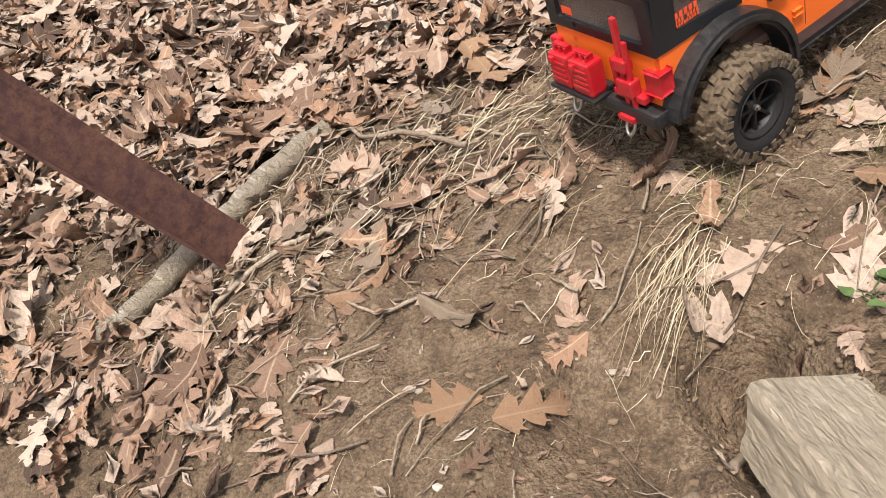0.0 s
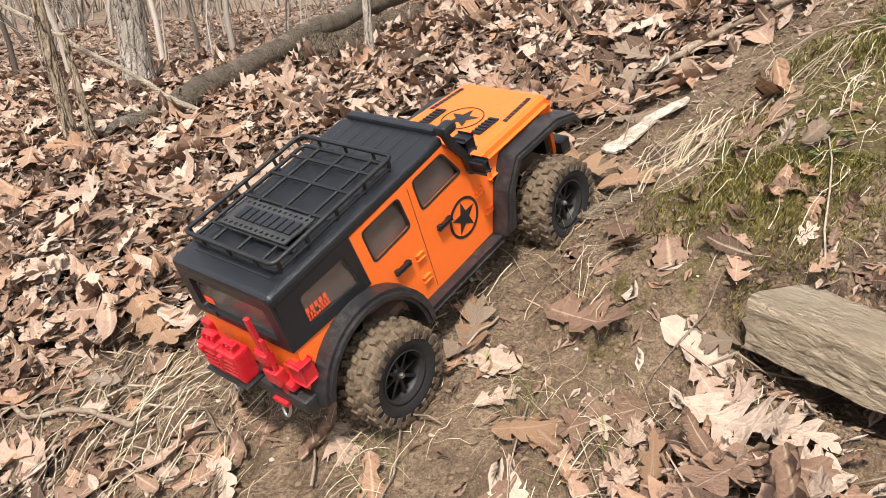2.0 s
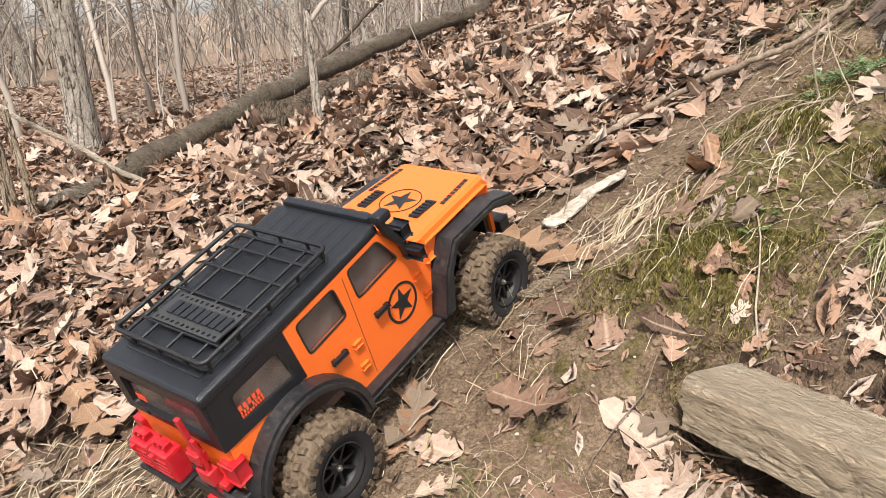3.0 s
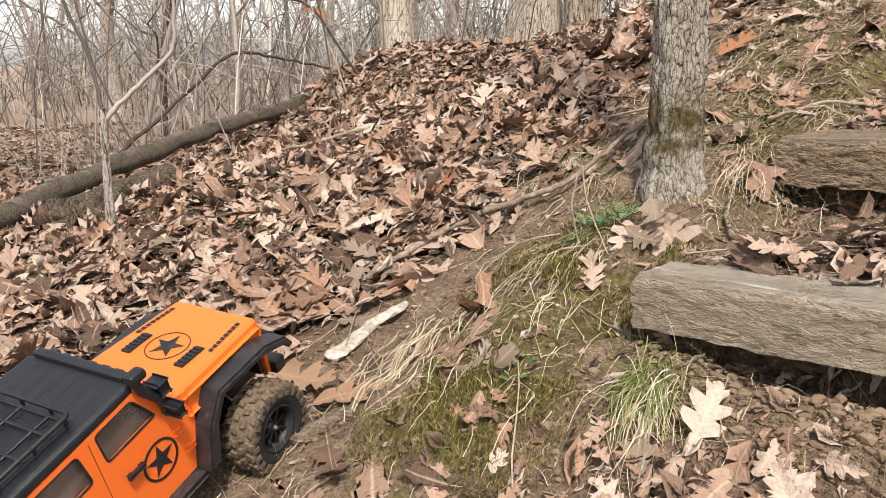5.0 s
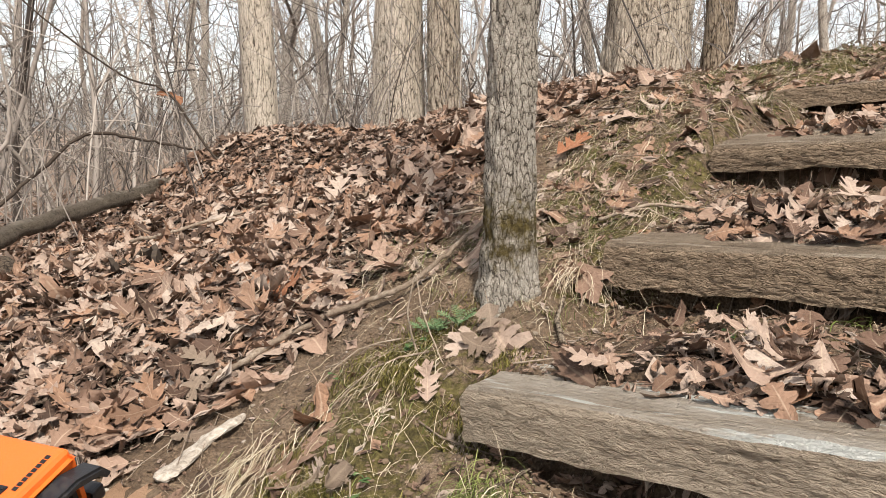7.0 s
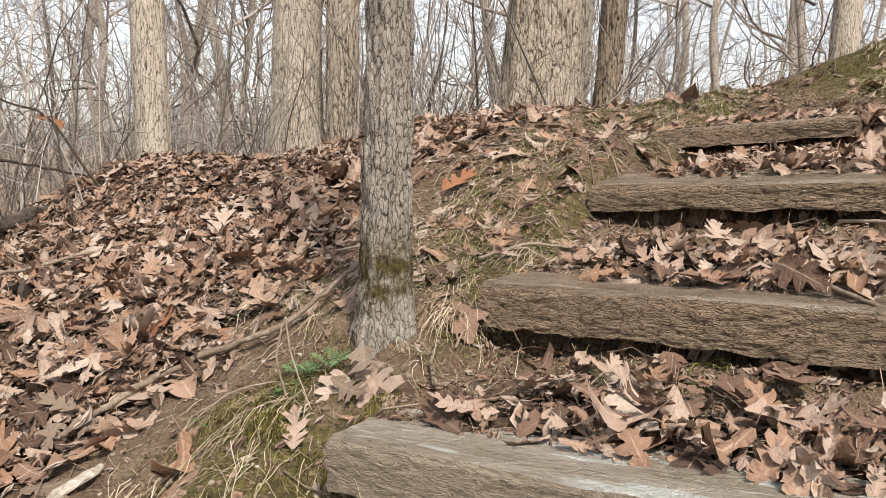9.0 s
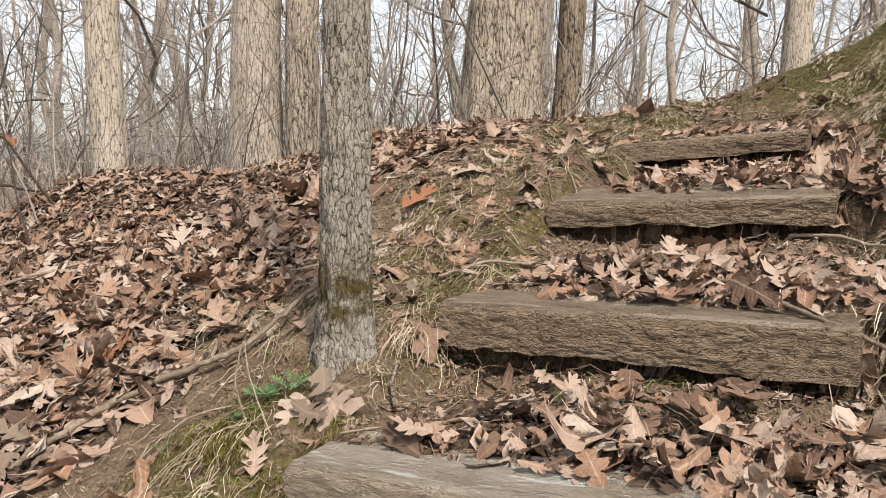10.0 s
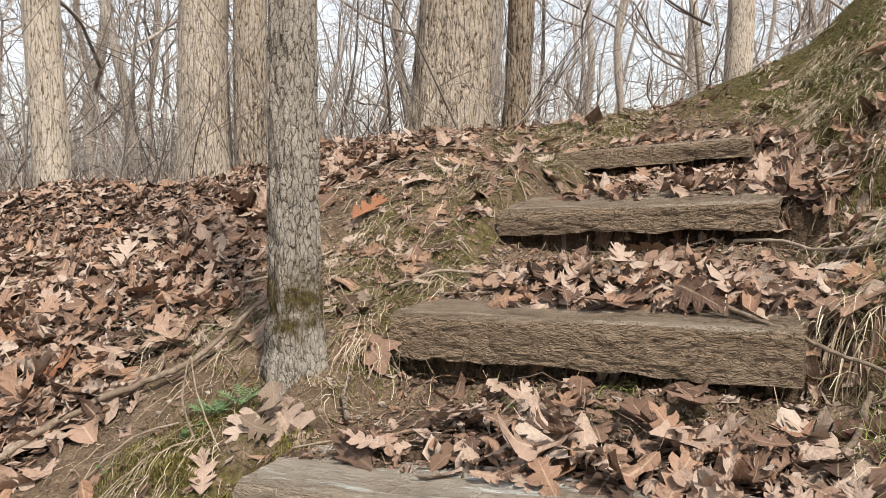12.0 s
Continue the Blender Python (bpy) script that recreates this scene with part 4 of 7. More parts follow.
sapling = tree("grey_sapling", -1.267, 2.248, 0.36, 0.0135, 0.0105, (-0.03, 0.10), 22, BARK_WOODS, "thin pale grey forked sapling", sides=14, rings=40, flare=0.15, flare_h=0.05, bend=0.006)


# ---- woods behind ----
def understorey(seed, height):
    rr, out = random.Random(seed), []
    stem = [np.array([0.0, 0, -0.1])]
    d = np.array([rr.gauss(0, 0.12), rr.gauss(0, 0.12), 1.0])
    for i in range(10):
        d = d + np.array([rr.gauss(0, 0.10), rr.gauss(0, 0.10), 0.02])
        d /= np.linalg.norm(d)
        stem.append(stem[-1] + d * height / 10)
    stem = np.array(stem)
    r0 = 0.0055 * height
    out.append((stem, np.linspace(r0, r0 * 0.25, 11), 2))
    for i in range(2, 11):
        for _ in range(2):
            az = rr.uniform(0, 6.283)
            grow(rr, stem[i], (math.cos(az), math.sin(az), rr.uniform(0.6, 2.0)), height * rr.uniform(0.10, 0.24), r0 * (1 - i / 13) * 0.5, 2, out, wild=0.95, fork=3, steps=5)
    return limbs_mesh("crown", out)


def forest_tree(seed, height, r0):
    """A bare tree whose crooked limbs start low."""
    rr, out = random.Random(seed), []
    for _ in range(12):
        h, az = rr.uniform(0.12, 0.92) * height, rr.uniform(0, 360)
        grow(rr, (0, 0, h), (math.cos(radians(az)), math.sin(radians(az)), rr.uniform(0.3, 1.3)), height * rr.uniform(0.22, 0.45), r0 * 0.36 * (1.15 - h / height), 3, out, up=0.35, wild=0.65, fork=2, steps=6)
    out = [(p, np.maximum(q, 0.0045), d) for p, q, d in out]
    return trunk_mesh("trunk", height, r0, r0 * 0.35, (rr.gauss(0, 0.04), rr.gauss(0, 0.04)), seed, flare=0.4, sides=14, rings=40, furrow=0.05, cells=7, bend=0.10)[0], limbs_mesh("crown", out)


KINDS = []
for i in range(7):
    ob = new("woodland_tree")
    t_me, c_me = forest_tree(200 + i, 8.0 + i, 0.060 + 0.013 * i)
    put("trunk", t_me, BARK_WOODS, ob)
    put("crown", c_me, BARK_TWIGS, ob)
    tagged(ob, "bare grey woodland tree in early spring", "tree", "bare trees of the wood")
    KINDS.append(ob)
SHRUBS = []
for i in range(7):
    ob = put("understorey_sapling", understorey(300 + i, 2.2 + 0.45 * i), BARK_TWIGS, None, "thin leafless understorey sapling", "sapling", "bare saplings of the wood")
    SHRUBS.append(ob)


def plant(kinds, count, near, far, seed, keep_off, scale):
    rr = random.Random(seed)
    done, first = 0, list(kinds)
    while done < count:
        a, dist = rr.uniform(0, 2 * math.pi), near + (far - near) * rr.random() ** 1.2
        x, y = 0.1 + dist * math.sin(a), 1.8 + dist * math.cos(a)
        ahead = math.degrees(math.atan2(x - 0.2, y - 0.2))
        if not -72 < ahead < 50:
            continue
        if any(math.hypot(x - px, y - py) < keep_off for px, py in ((0.99, 4.85), (-1.27, 5.05), (-0.4, 5.15), (3.05, 6.2), (-2.28, 2.29), (0.2, 0.3), (1.2, 3.2), (2.9, 3.6), (0.3, 4.0))):
            continue
        if (ahead < -33 and dist < 16 and rr.random() < 0.72) or (ahead > -14 and dist < 7.5):
            continue
        s = rr.uniform(*scale)
        m = Matrix.Translation(ground_at(x, y, -0.02)) @ pose(0, 0, 0, rr.gauss(0, 2), rr.gauss(0, 2), rr.uniform(0, 360)) @ Matrix.Scale(s, 4)
        if first:
            first.pop(0).matrix_basis = m
        else:
            kind_of = rr.choice(kinds)
            copy_thing(kind_of, m @ Matrix.Scale(1.0 / kind_of.scale.x, 4))
        done += 1


plant(KINDS, 46, 10.0, 40.0, 41, 1.2, (0.7, 1.2))
plant(SHRUBS, 225, 4.8, 24.0, 42, 0.75, (0.7, 1.3))

# the wood further off, too many stems to count
rr = random.Random(61)
pieces = []
for _ in range(230):
    a, dist = rr.uniform(-1.5, 1.2), rr.uniform(30, 105)
    x, y = dist * math.sin(a), dist * math.cos(a)
    z = float(broad_height(x, y))
    h, r0 = rr.uniform(8, 17), rr.uniform(0.05, 0.17)
    stem, d = [np.array([x, y, z - 0.2])], np.array([rr.gauss(0, 0.1), rr.gauss(0, 0.1), 1.0])
    for _ in range(6):
        d = d + np.array([rr.gauss(0, 0.10), rr.gauss(0, 0.10), 0.0])
        stem.append(stem[-1] + d / np.linalg.norm(d) * h / 6)
    pieces.append(tube(stem, np.linspace(r0, r0 * 0.3, 7), 5))
    for _ in range(12):
        p, az, l = stem[rr.randint(1, 6)], rr.uniform(0, 6.283), rr.uniform(1.2, 4.0)
        limb, e = [p], np.array([math.cos(az), math.sin(az), rr.uniform(0.2, 1.2)])
        for _ in range(4):
            e = e + np.array([rr.gauss(0, 0.4), rr.gauss(0, 0.4), rr.gauss(0.12, 0.3)])
            limb.append(limb[-1] + e / np.linalg.norm(e) * l / 4)
        pieces.append(tube(limb, np.linspace(0.040, 0.014, 5), 3))
        for k in (2, 3, 4):
            q = limb[k] + l * 0.3 * np.array([rr.gauss(0, 1), rr.gauss(0, 1), rr.uniform(0, 1)])
            pieces.append(tube([limb[k], (limb[k] + q) / 2 + 0.05 * l * rr.gauss(0, 1), q], [0.018, 0.015, 0.010], 3))
for _ in range(1500):
    a = rr.uniform(-1.35, 0.25)
    dist = rr.uniform(17 if a < -0.58 else 8, 36)
    x, y = 0.2 + dist * math.sin(a), 0.3 + dist * math.cos(a)
    d, l = np.array([rr.gauss(0, 0.22), rr.gauss(0, 0.22), 1.0]), rr.uniform(0.8, 3.2)
    cane = [np.array([x, y, float(broad_height(x, y)) - 0.05])]
    for _ in range(5):
        d = d + np.array([rr.gauss(0, 0.15), rr.gauss(0, 0.15), 0.0])
        cane.append(cane[-1] + d / np.linalg.norm(d) * l / 5)
    pieces.append(tube(cane, np.linspace(0.0009, 0.0004, 6) * (dist + 3), 3))
    for k in (2, 3, 4):
        q = cane[k] + l * rr.uniform(0.15, 0.35) * np.array([rr.gauss(0, 0.7), rr.gauss(0, 0.7), rr.uniform(0.2, 1)])
        pieces.append(tube([cane[k], (cane[k] + q) / 2 + 0.03 * l, q], np.array([0.0005, 0.0004, 0.0003]) * (dist + 3), 3))
put("far_woods", fast_mesh("far_woods", *join(pieces)), BARK_TWIGS, None, "grey haze of leafless trees far off in the wood", "woods", kind="stuff")

# brushy stems and canes low on the slope
pieces = []
rr = random.Random(62)
for _ in range(520):
    x, y = rr.uniform(-5.5, 1.6), rr.uniform(2.6, 9.0)
    if float(litter_amount(x, y)) < 0.6 or (x < -1.6 and y < 5.5 and rr.random() < 0.85) or math.hypot(x + 0.2, y - 1.8) < 1.7 or (x > -0.9 and y < 3.9):
        continue
    p = np.array(ground_at(x, y, -0.02))
    d = np.array([rr.gauss(0, 0.35), rr.gauss(0, 0.35), 1.0])
    l = rr.uniform(0.3, 1.5)
    pts = [p]
    for i in range(5):
        d = d + np.array([rr.gauss(0, 0.16), rr.gauss(0, 0.16), -0.03])
        pts.append(pts[-1] + d / np.linalg.norm(d) * l / 5)
    r0 = rr.uniform(0.0018, 0.005)
    pieces.append(tube(pts, np.linspace(r0, r0 * 0.4, 6), 4))
    for _ in range(3):
        i = rr.randint(1, 4)
        e = pts[i] + l * 0.25 * np.array([rr.gauss(0, 1), rr.gauss(0, 1), rr.uniform(0.1, 1)])
        pieces.append(tube([pts[i], (pts[i] + e) / 2 + 0.02 * l, e], [r0 * 0.6, r0 * 0.5, r0 * 0.3], 3))
for _ in range(70):
    x, y = rr.uniform(-3.4, 0.5), rr.uniform(3.3, 5.6)
    if (x > -0.9 and y < 3.9) or abs(x - 0.99) < 0.3:
        continue
    p = np.array(ground_at(x, y, -0.02))
    d = np.array([rr.gauss(0, 0.2), rr.gauss(0, 0.2), 1.0])
    l = rr.uniform(0.9, 2.4)
    pts = [p]
    for i in range(7):
        d = d + np.array([rr.gauss(0, 0.13), rr.gauss(0, 0.13), 0.0])
        pts.append(pts[-1] + d / np.linalg.norm(d) * l / 7)
    r0 = rr.uniform(0.002, 0.0055)
    pieces.append(tube(pts, np.linspace(r0, r0 * 0.35, 8), 4))
    for _ in range(5):
        i = rr.randint(2, 7)
        side = np.array([rr.gauss(0, 1), rr.gauss(0, 1), rr.uniform(0.0, 1.2)])
        e = pts[i] + l * rr.uniform(0.05, 0.16) * side / np.linalg.norm(side)
        mid = (pts[i] + e) / 2 + np.array([rr.gauss(0, 0.02), rr.gauss(0, 0.02), 0.02]) * l
        pieces.append(tube([pts[i], mid, e], [r0 * 0.5, r0 * 0.4, r0 * 0.25], 3))
        e2 = mid + l * 0.09 * np.array([rr.gauss(0, 1), rr.gauss(0, 1), rr.uniform(0, 1)])
        pieces.append(tube([mid, (mid + e2) / 2, e2], [r0 * 0.35, r0 * 0.3, r0 * 0.2], 3))
put("brush", fast_mesh("brush", *join(pieces)), BARK_TWIGS, None, "thin bare canes and brush in the leaf litter", "brush", kind="stuff")
# ---- the radio-controlled model truck ----
ORANGE = plain_material("orange_body_paint", (0.82, 0.150, 0.020), 0.30, 0.5, dust=0.10, scale=160)
BLACK = plain_material("matt_black_plastic", (0.0095, 0.0105, 0.0135), 0.30, 0.5, dust=0.06, dust_col=(0.22, 0.19, 0.16), scale=220)
TRIM = plain_material("scuffed_black_trim", (0.015, 0.015, 0.017), 0.40, 0.5, dust=0.16, scale=120)
STEEL = plain_material("black_wire_steel", (0.009, 0.009, 0.010), 0.32, 0.5, dust=0.06, scale=200)
RED = plain_material("red_moulded_plastic", (0.42, 0.010, 0.018), 0.28, 0.5, dust=0.18, scale=80)
PLATE = plain_material("worn_rack_plate", (0.030, 0.030, 0.031), 0.40, 0.5, 0.0, dust=0.12, scale=200)
CHROME = plain_material("bare_metal", (0.55, 0.54, 0.52), 0.35, 0.5, 1.0, dust=0.3)
INK = plain_material("black_decal", (0.012, 0.012, 0.013), 0.45, 0.4, dust=0.12)
DECAL_RED = plain_material("red_orange_decal", (0.75, 0.09, 0.03), 0.5, 0.3, dust=0.1)
YELLOW = plain_material("yellow_decal", (0.75, 0.55, 0.06), 0.5, 0.3, dust=0.1)
BLUE_WIRE = plain_material("blue_wire", (0.03, 0.06, 0.42), 0.4, 0.5, dust=0.1)
YELLOW_WIRE = plain_material("yellow_wire", (0.60, 0.45, 0.06), 0.4, 0.5, dust=0.1)
CABIN = plain_material("dusty_brown_cabin", (0.20, 0.125, 0.10), 0.7, 0.3, dust=0.4)


def rubber_material():
    k = Kit("muddy_rubber", 0.85, 0.25)
    out = k.attr("tread")
    mud = k.math("ADD", k.math("MULTIPLY", out, 0.85), k.math("MULTIPLY", k.math("SUBTRACT", k.noise(70, 6, 0.7), 0.5), 1.1))
    soil = k.ramp(k.noise(120, 4, 0.6), (0.3, (0.065, 0.045, 0.029)), (0.7, (0.175, 0.128, 0.085)))
    k.colour(k.mix(k.grey(mud, 0.35, 0.72), (0.017, 0.016, 0.016), soil))
    return k.relief(k.noise(220, 4, 0.7), 0.002, 0.8).m


def window_material():
    """Clear moulded shell with a film of dust."""
    k = Kit("dusty_clear_shell", 0.6, 0.3)
    k.colour((0.42, 0.33, 0.29))
    clear = k.t.nodes.new("ShaderNodeBsdfTransparent")
    clear.inputs["Color"].default_value = (0.93, 0.91, 0.90, 1)
    shine = k.t.nodes.new("ShaderNodeBsdfGlossy")
    shine.inputs["Roughness"].default_value = 0.12
    edge = k.t.nodes.new("ShaderNodeFresnel")
    edge.inputs["IOR"].default_value = 1.45
    a, b = k.t.nodes.new("ShaderNodeMixShader"), k.t.nodes.new("ShaderNodeMixShader")
    k.link(k.math("ADD", k.math("MULTIPLY", k.grey(k.noise(45, 6, 0.72), 0.45, 0.8), 0.30), 0.20), a.inputs["Fac"])
    k.link(clear.outputs[0], a.inputs[1]), k.link(k.out.outputs[0], a.inputs[2])
    k.link(edge.outputs[0], b.inputs["Fac"])
    k.link(a.outputs[0], b.inputs[1]), k.link(shine.outputs[0], b.inputs[2])
    k.link(b.outputs[0], k.t.nodes["Material Output"].inputs["Surface"])
    return k.m


RUBBER, PANE = rubber_material(), window_material()


def slab(outer, holes, at, thick, plane="xz"):
    """A plate cut from an outline with openings; at: its place on the third axis."""
    bm = bmesh.new()
    edges = []
    for ring in (outer, *holes):
        vs = [bm.verts.new((a, at, b) if plane == "xz" else (at, a, b) if plane == "yz" else (a, b, at)) for a, b in ring]
        edges += [bm.edges.new((vs[i], vs[(i + 1) % len(vs)])) for i in range(len(vs))]
    bmesh.ops.triangle_fill(bm, use_beauty=True, use_dissolve=False, edges=edges)
    got = bmesh.ops.extrude_face_region(bm, geom=list(bm.faces))
    shift = {"xz": (0, thick, 0), "yz": (thick, 0, 0), "xy": (0, 0, thick)}[plane]
    bmesh.ops.translate(bm, vec=shift, verts=[g for g in got["geom"] if isinstance(g, bmesh.types.BMVert)])
    return bm


def brick(x0, x1, y0, y1, z0, z1, bevel=0.002, taper=None, segments=2):
    bm = bmesh.new()
    bmesh.ops.create_cube(bm, size=1.0)
    for v in bm.verts:
        fx = v.co.x + 0.5
        v.co = Vector((x0 + (x1 - x0) * fx, y0 + (y1 - y0) * (v.co.y + 0.5), z0 + (z1 - z0) * (v.co.z + 0.5)))
        if taper:
            v.co = taper(v.co, fx)
    if bevel:
        bmesh.ops.bevel(bm, geom=list(bm.edges), offset=bevel, segments=segments, profile=0.6, affect="EDGES", clamp_overlap=True)
    return bm


def rounded(ring, radius=0.006, n=4):
    """An outline with its corners rounded."""
    out = []
    m = len(ring)
    for i, p in enumerate(ring):
        p, a, b = Vector(p), Vector(ring[i - 1]), Vector(ring[(i + 1) % m])
        s = min(radius, (a - p).length * 0.45, (b - p).length * 0.45)
        p0, p1 = p + (a - p).normalized() * s, p + (b - p).normalized() * s
        for j in range(n + 1):
            t = j / n
            out.append(tuple(p0 * (1 - t) ** 2 + p * 2 * t * (1 - t) + p1 * t * t))
    return out


def rod(points, radius, material, parent, name, sides=8, label=""):
    v, f = tube(points, np.full(len(points), radius), sides)
    return put(name, fast_mesh(name, v, f), material, parent, label)


def merge(*bms):
    out = bmesh.new()
    for b in bms:
        me = bpy.data.meshes.new("tmp")
        b.to_mesh(me)
        b.free()
        out.from_mesh(me)
        bpy.data.meshes.remove(me)
    return out


def revolve(profile, n=48):
    """A body of revolution about y from (radius, y) rows."""
    prof = np.array(profile)
    ang = np.linspace(0, 2 * np.pi, n, endpoint=False)
    v = np.stack([prof[:, 0][None] * np.cos(ang)[:, None], np.tile(prof[:, 1], (n, 1)), prof[:, 0][None] * np.sin(ang)[:, None]], -1).reshape(-1, 3)
    m = len(prof)
    f = [(i * m + j, ((i + 1) % n) * m + j, ((i + 1) % n) * m + j + 1, i * m + j + 1) for i in range(n) for j in range(m - 1)]
    return v, np.array(f)


def star(cx, cz, r, inner=0.42, turn=90, n=5):
    return [(cx + (r if i % 2 == 0 else r * inner) * math.cos(radians(turn + i * 180 / n)), cz + (r if i % 2 == 0 else r * inner) * math.sin(radians(turn + i * 180 / n))) for i in range(2 * n)]


def circle(cx, cz, r, n=36, squash=1.0):
    return [(cx + r * math.cos(2 * math.pi * i / n), cz + squash * r * math.sin(2 * math.pi * i / n)) for i in range(n)]


truck = tagged(new("toy_truck"), "orange radio-controlled model off-road truck with black hardtop, climbing the clay slope", "toy truck")
truck.matrix_world = Matrix.Translation((-0.4936, 1.123, 0.2594)) @ (pose(0, 0, 0, 0, 0, 74.88) @ pose(0, 0, 0, 0, -18.79, 0) @ pose(0, 0, 0, 3.33, 0, 0))
AX, AR, HW = 0.190, 0.070, 0.092


def arch(cx, cz, r, a0, a1, n=12):
    return [(cx + r * math.cos(radians(a0 + (a1 - a0) * i / n)), cz + r * math.sin(radians(a0 + (a1 - a0) * i / n))) for i in range(n + 1)]


FRONT_WIN = rounded([(-0.040, 0.206), (0.046, 0.211), (0.020, 0.258), (-0.043, 0.254)], 0.008)
REAR_WIN = rounded([(-0.137, 0.195), (-0.064, 0.200), (-0.070, 0.250), (-0.141, 0.246)], 0.008)
SIDE = [(-0.279, 0.112), (-0.280, 0.181), (-0.152, 0.177), (-0.159, 0.252), (0.022, 0.267), (0.070, 0.212), (0.098, 0.206), (0.098, 0.150), (0.090, 0.088), (-0.096, 0.085)] + arch(-AX, 0.080, 0.086, 3, 158)
QUARTER = rounded([(-0.253, 0.194), (-0.166, 0.190), (-0.173, 0.238), (-0.252, 0.236)], 0.007)
body = None
for s in (-1, 1):
    y = s * HW
    b = slab(SIDE, [FRONT_WIN, REAR_WIN], y, -s * 0.005)
    side = part("side_panel", b, ORANGE, truck)
    pane = slab(rounded([(-0.046, 0.200), (0.056, 0.206), (0.020, 0.261), (-0.048, 0.257)], 0.006), [], y - s * 0.0075, -s * 0.001)
    part("window", pane, PANE, truck)
    part("window", slab(rounded([(-0.142, 0.190), (-0.060, 0.195), (-0.066, 0.254), (-0.146, 0.250)], 0.006), [], y - s * 0.0075, -s * 0.001), PANE, truck)
    for ring in (FRONT_WIN, REAR_WIN, QUARTER):
        c = Vector((sum(p[0] for p in ring) / len(ring), sum(p[1] for p in ring) / len(ring)))
        inner = [tuple(c + (Vector(p) - c) * 0.93) for p in ring]
        part("window_seal", slab(ring, [inner], y + s * 0.0006, -s * 0.003), INK, side if ring is not QUARTER else truck)
    for hx, hz in ((-0.101, 0.1615), (-0.012, 0.168)):
        part("door_handle", merge(brick(hx - 0.013, hx + 0.013, y + s * 0.003, y + s * 0.0065, hz - 0.0028, hz + 0.0028, 0.0012), brick(hx - 0.012, hx - 0.007, y, y + s * 0.006, hz - 0.003, hz + 0.003, 0.0008), brick(hx + 0.007, hx + 0.012, y, y + s * 0.006, hz - 0.003, hz + 0.003, 0.0008)), BLACK, side, "matt black door handle")
    for hx, hz in ((-0.067, 0.155), (-0.067, 0.118), (0.066, 0.165), (0.076, 0.128)):
        part("hinge", brick(hx - 0.0065, hx + 0.0065, y - s * 0.001, y + s * 0.0032, hz - 0.004, hz + 0.004, 0.0016), ORANGE, side)
    part("door_seam", slab([(-0.0525, 0.092), (-0.0518, 0.092), (-0.0518, 0.250), (-0.0525, 0.250)], [], y + s * 0.0004, -s * 0.001), INK, side)
    ring = slab(circle(0.028, 0.148, 0.030), [circle(0.028, 0.148, 0.0262)], y + s * 0.0008, -s * 0.0012)
    part("star_decal", merge(slab(star(0.028, 0.148, 0.024, 0.40), [], y + s * 0.0008, -s * 0.0012), ring), INK, side, "black star in a ring")
    # hardtop quarter
    part("hardtop_side", slab([(-0.2835, 0.180), (-0.1525, 0.1765), (-0.1595, 0.256), (-0.281, 0.250)], [QUARTER], y + s * 0.0015, -s * 0.006), BLACK, truck)
    part("window", slab(rounded([(-0.258, 0.189), (-0.162, 0.186), (-0.168, 0.243), (-0.257, 0.241)], 0.005), [], y - s * 0.0055, -s * 0.001), PANE, truck)
    sticker = None
    for z, h, n, pitch in ((0.2125, 0.0072, 5, 0.0072), (0.2040, 0.0042, 8, 0.0045), (0.1985, 0.0036, 9, 0.0040)):
        rows = [slab([(a, z - h), (a + pitch * 0.62, z - h), (a + pitch * 0.62, z), (a, z)], [], y - s * 0.0031, -s * 0.0006) for a in [-0.247 + i * pitch for i in range(n) if not (n == 8 and i == 3)]]
        got = part("lettering_bar" if sticker else "window_sticker", merge(*rows), DECAL_RED, sticker or truck, "red lettering bars on the window")
        sticker = sticker or got
    # flares
    outer, inner = arch(-AX, 0.080, 0.100, -4, 168, 18), arch(-AX, 0.080, 0.084, -4, 166, 18)
    fl = slab(outer + inner[::-1], [], y - s * 0.004, s * 0.032)
    bmesh.ops.bevel(fl, geom=[e for e in fl.edges if abs(e.verts[0].co.y - e.verts[1].co.y) < 1e-5 and abs(e.verts[0].co.y) > 0.11 and e.calc_face_angle(0.0) > 0.5], offset=0.005, segments=2, affect="EDGES")
    part("wheel_flare", fl, TRIM, truck, "scuffed black rear wheel flare")
    outer = [(0.074, 0.088), (0.096, 0.150), (0.128, 0.189), (0.232, 0.187), (0.276, 0.172), (0.290, 0.150)]
    inner = [(0.281, 0.147), (0.268, 0.160), (0.228, 0.173), (0.136, 0.175), (0.113, 0.145), (0.096, 0.088)]
    fl = slab(outer + inner, [], y - s * 0.004, s * 0.034)
    bmesh.ops.bevel(fl, geom=[e for e in fl.edges if abs(e.verts[0].co.y - e.verts[1].co.y) < 1e-5 and abs(e.verts[0].co.y) > 0.11 and e.calc_face_angle(0.0) > 0.5], offset=0.004, segments=2, affect="EDGES")
    part("wheel_flare", fl, TRIM, truck, "black front wheel flare")
    part("rock_slider", brick(-0.090, 0.085, y - s * 0.006, y + s * 0.014, 0.076, 0.086, 0.003), TRIM, truck, "scuffed muddy rock slider")
    part("fender", brick(0.096, 0.262, s * 0.060, s * 0.0905, 0.168, 0.198, 0.006, lambda c, f, s=s: Vector((c.x, c.y * (1 - 0.10 * f), c.z - 0.008 * f))), ORANGE, truck)
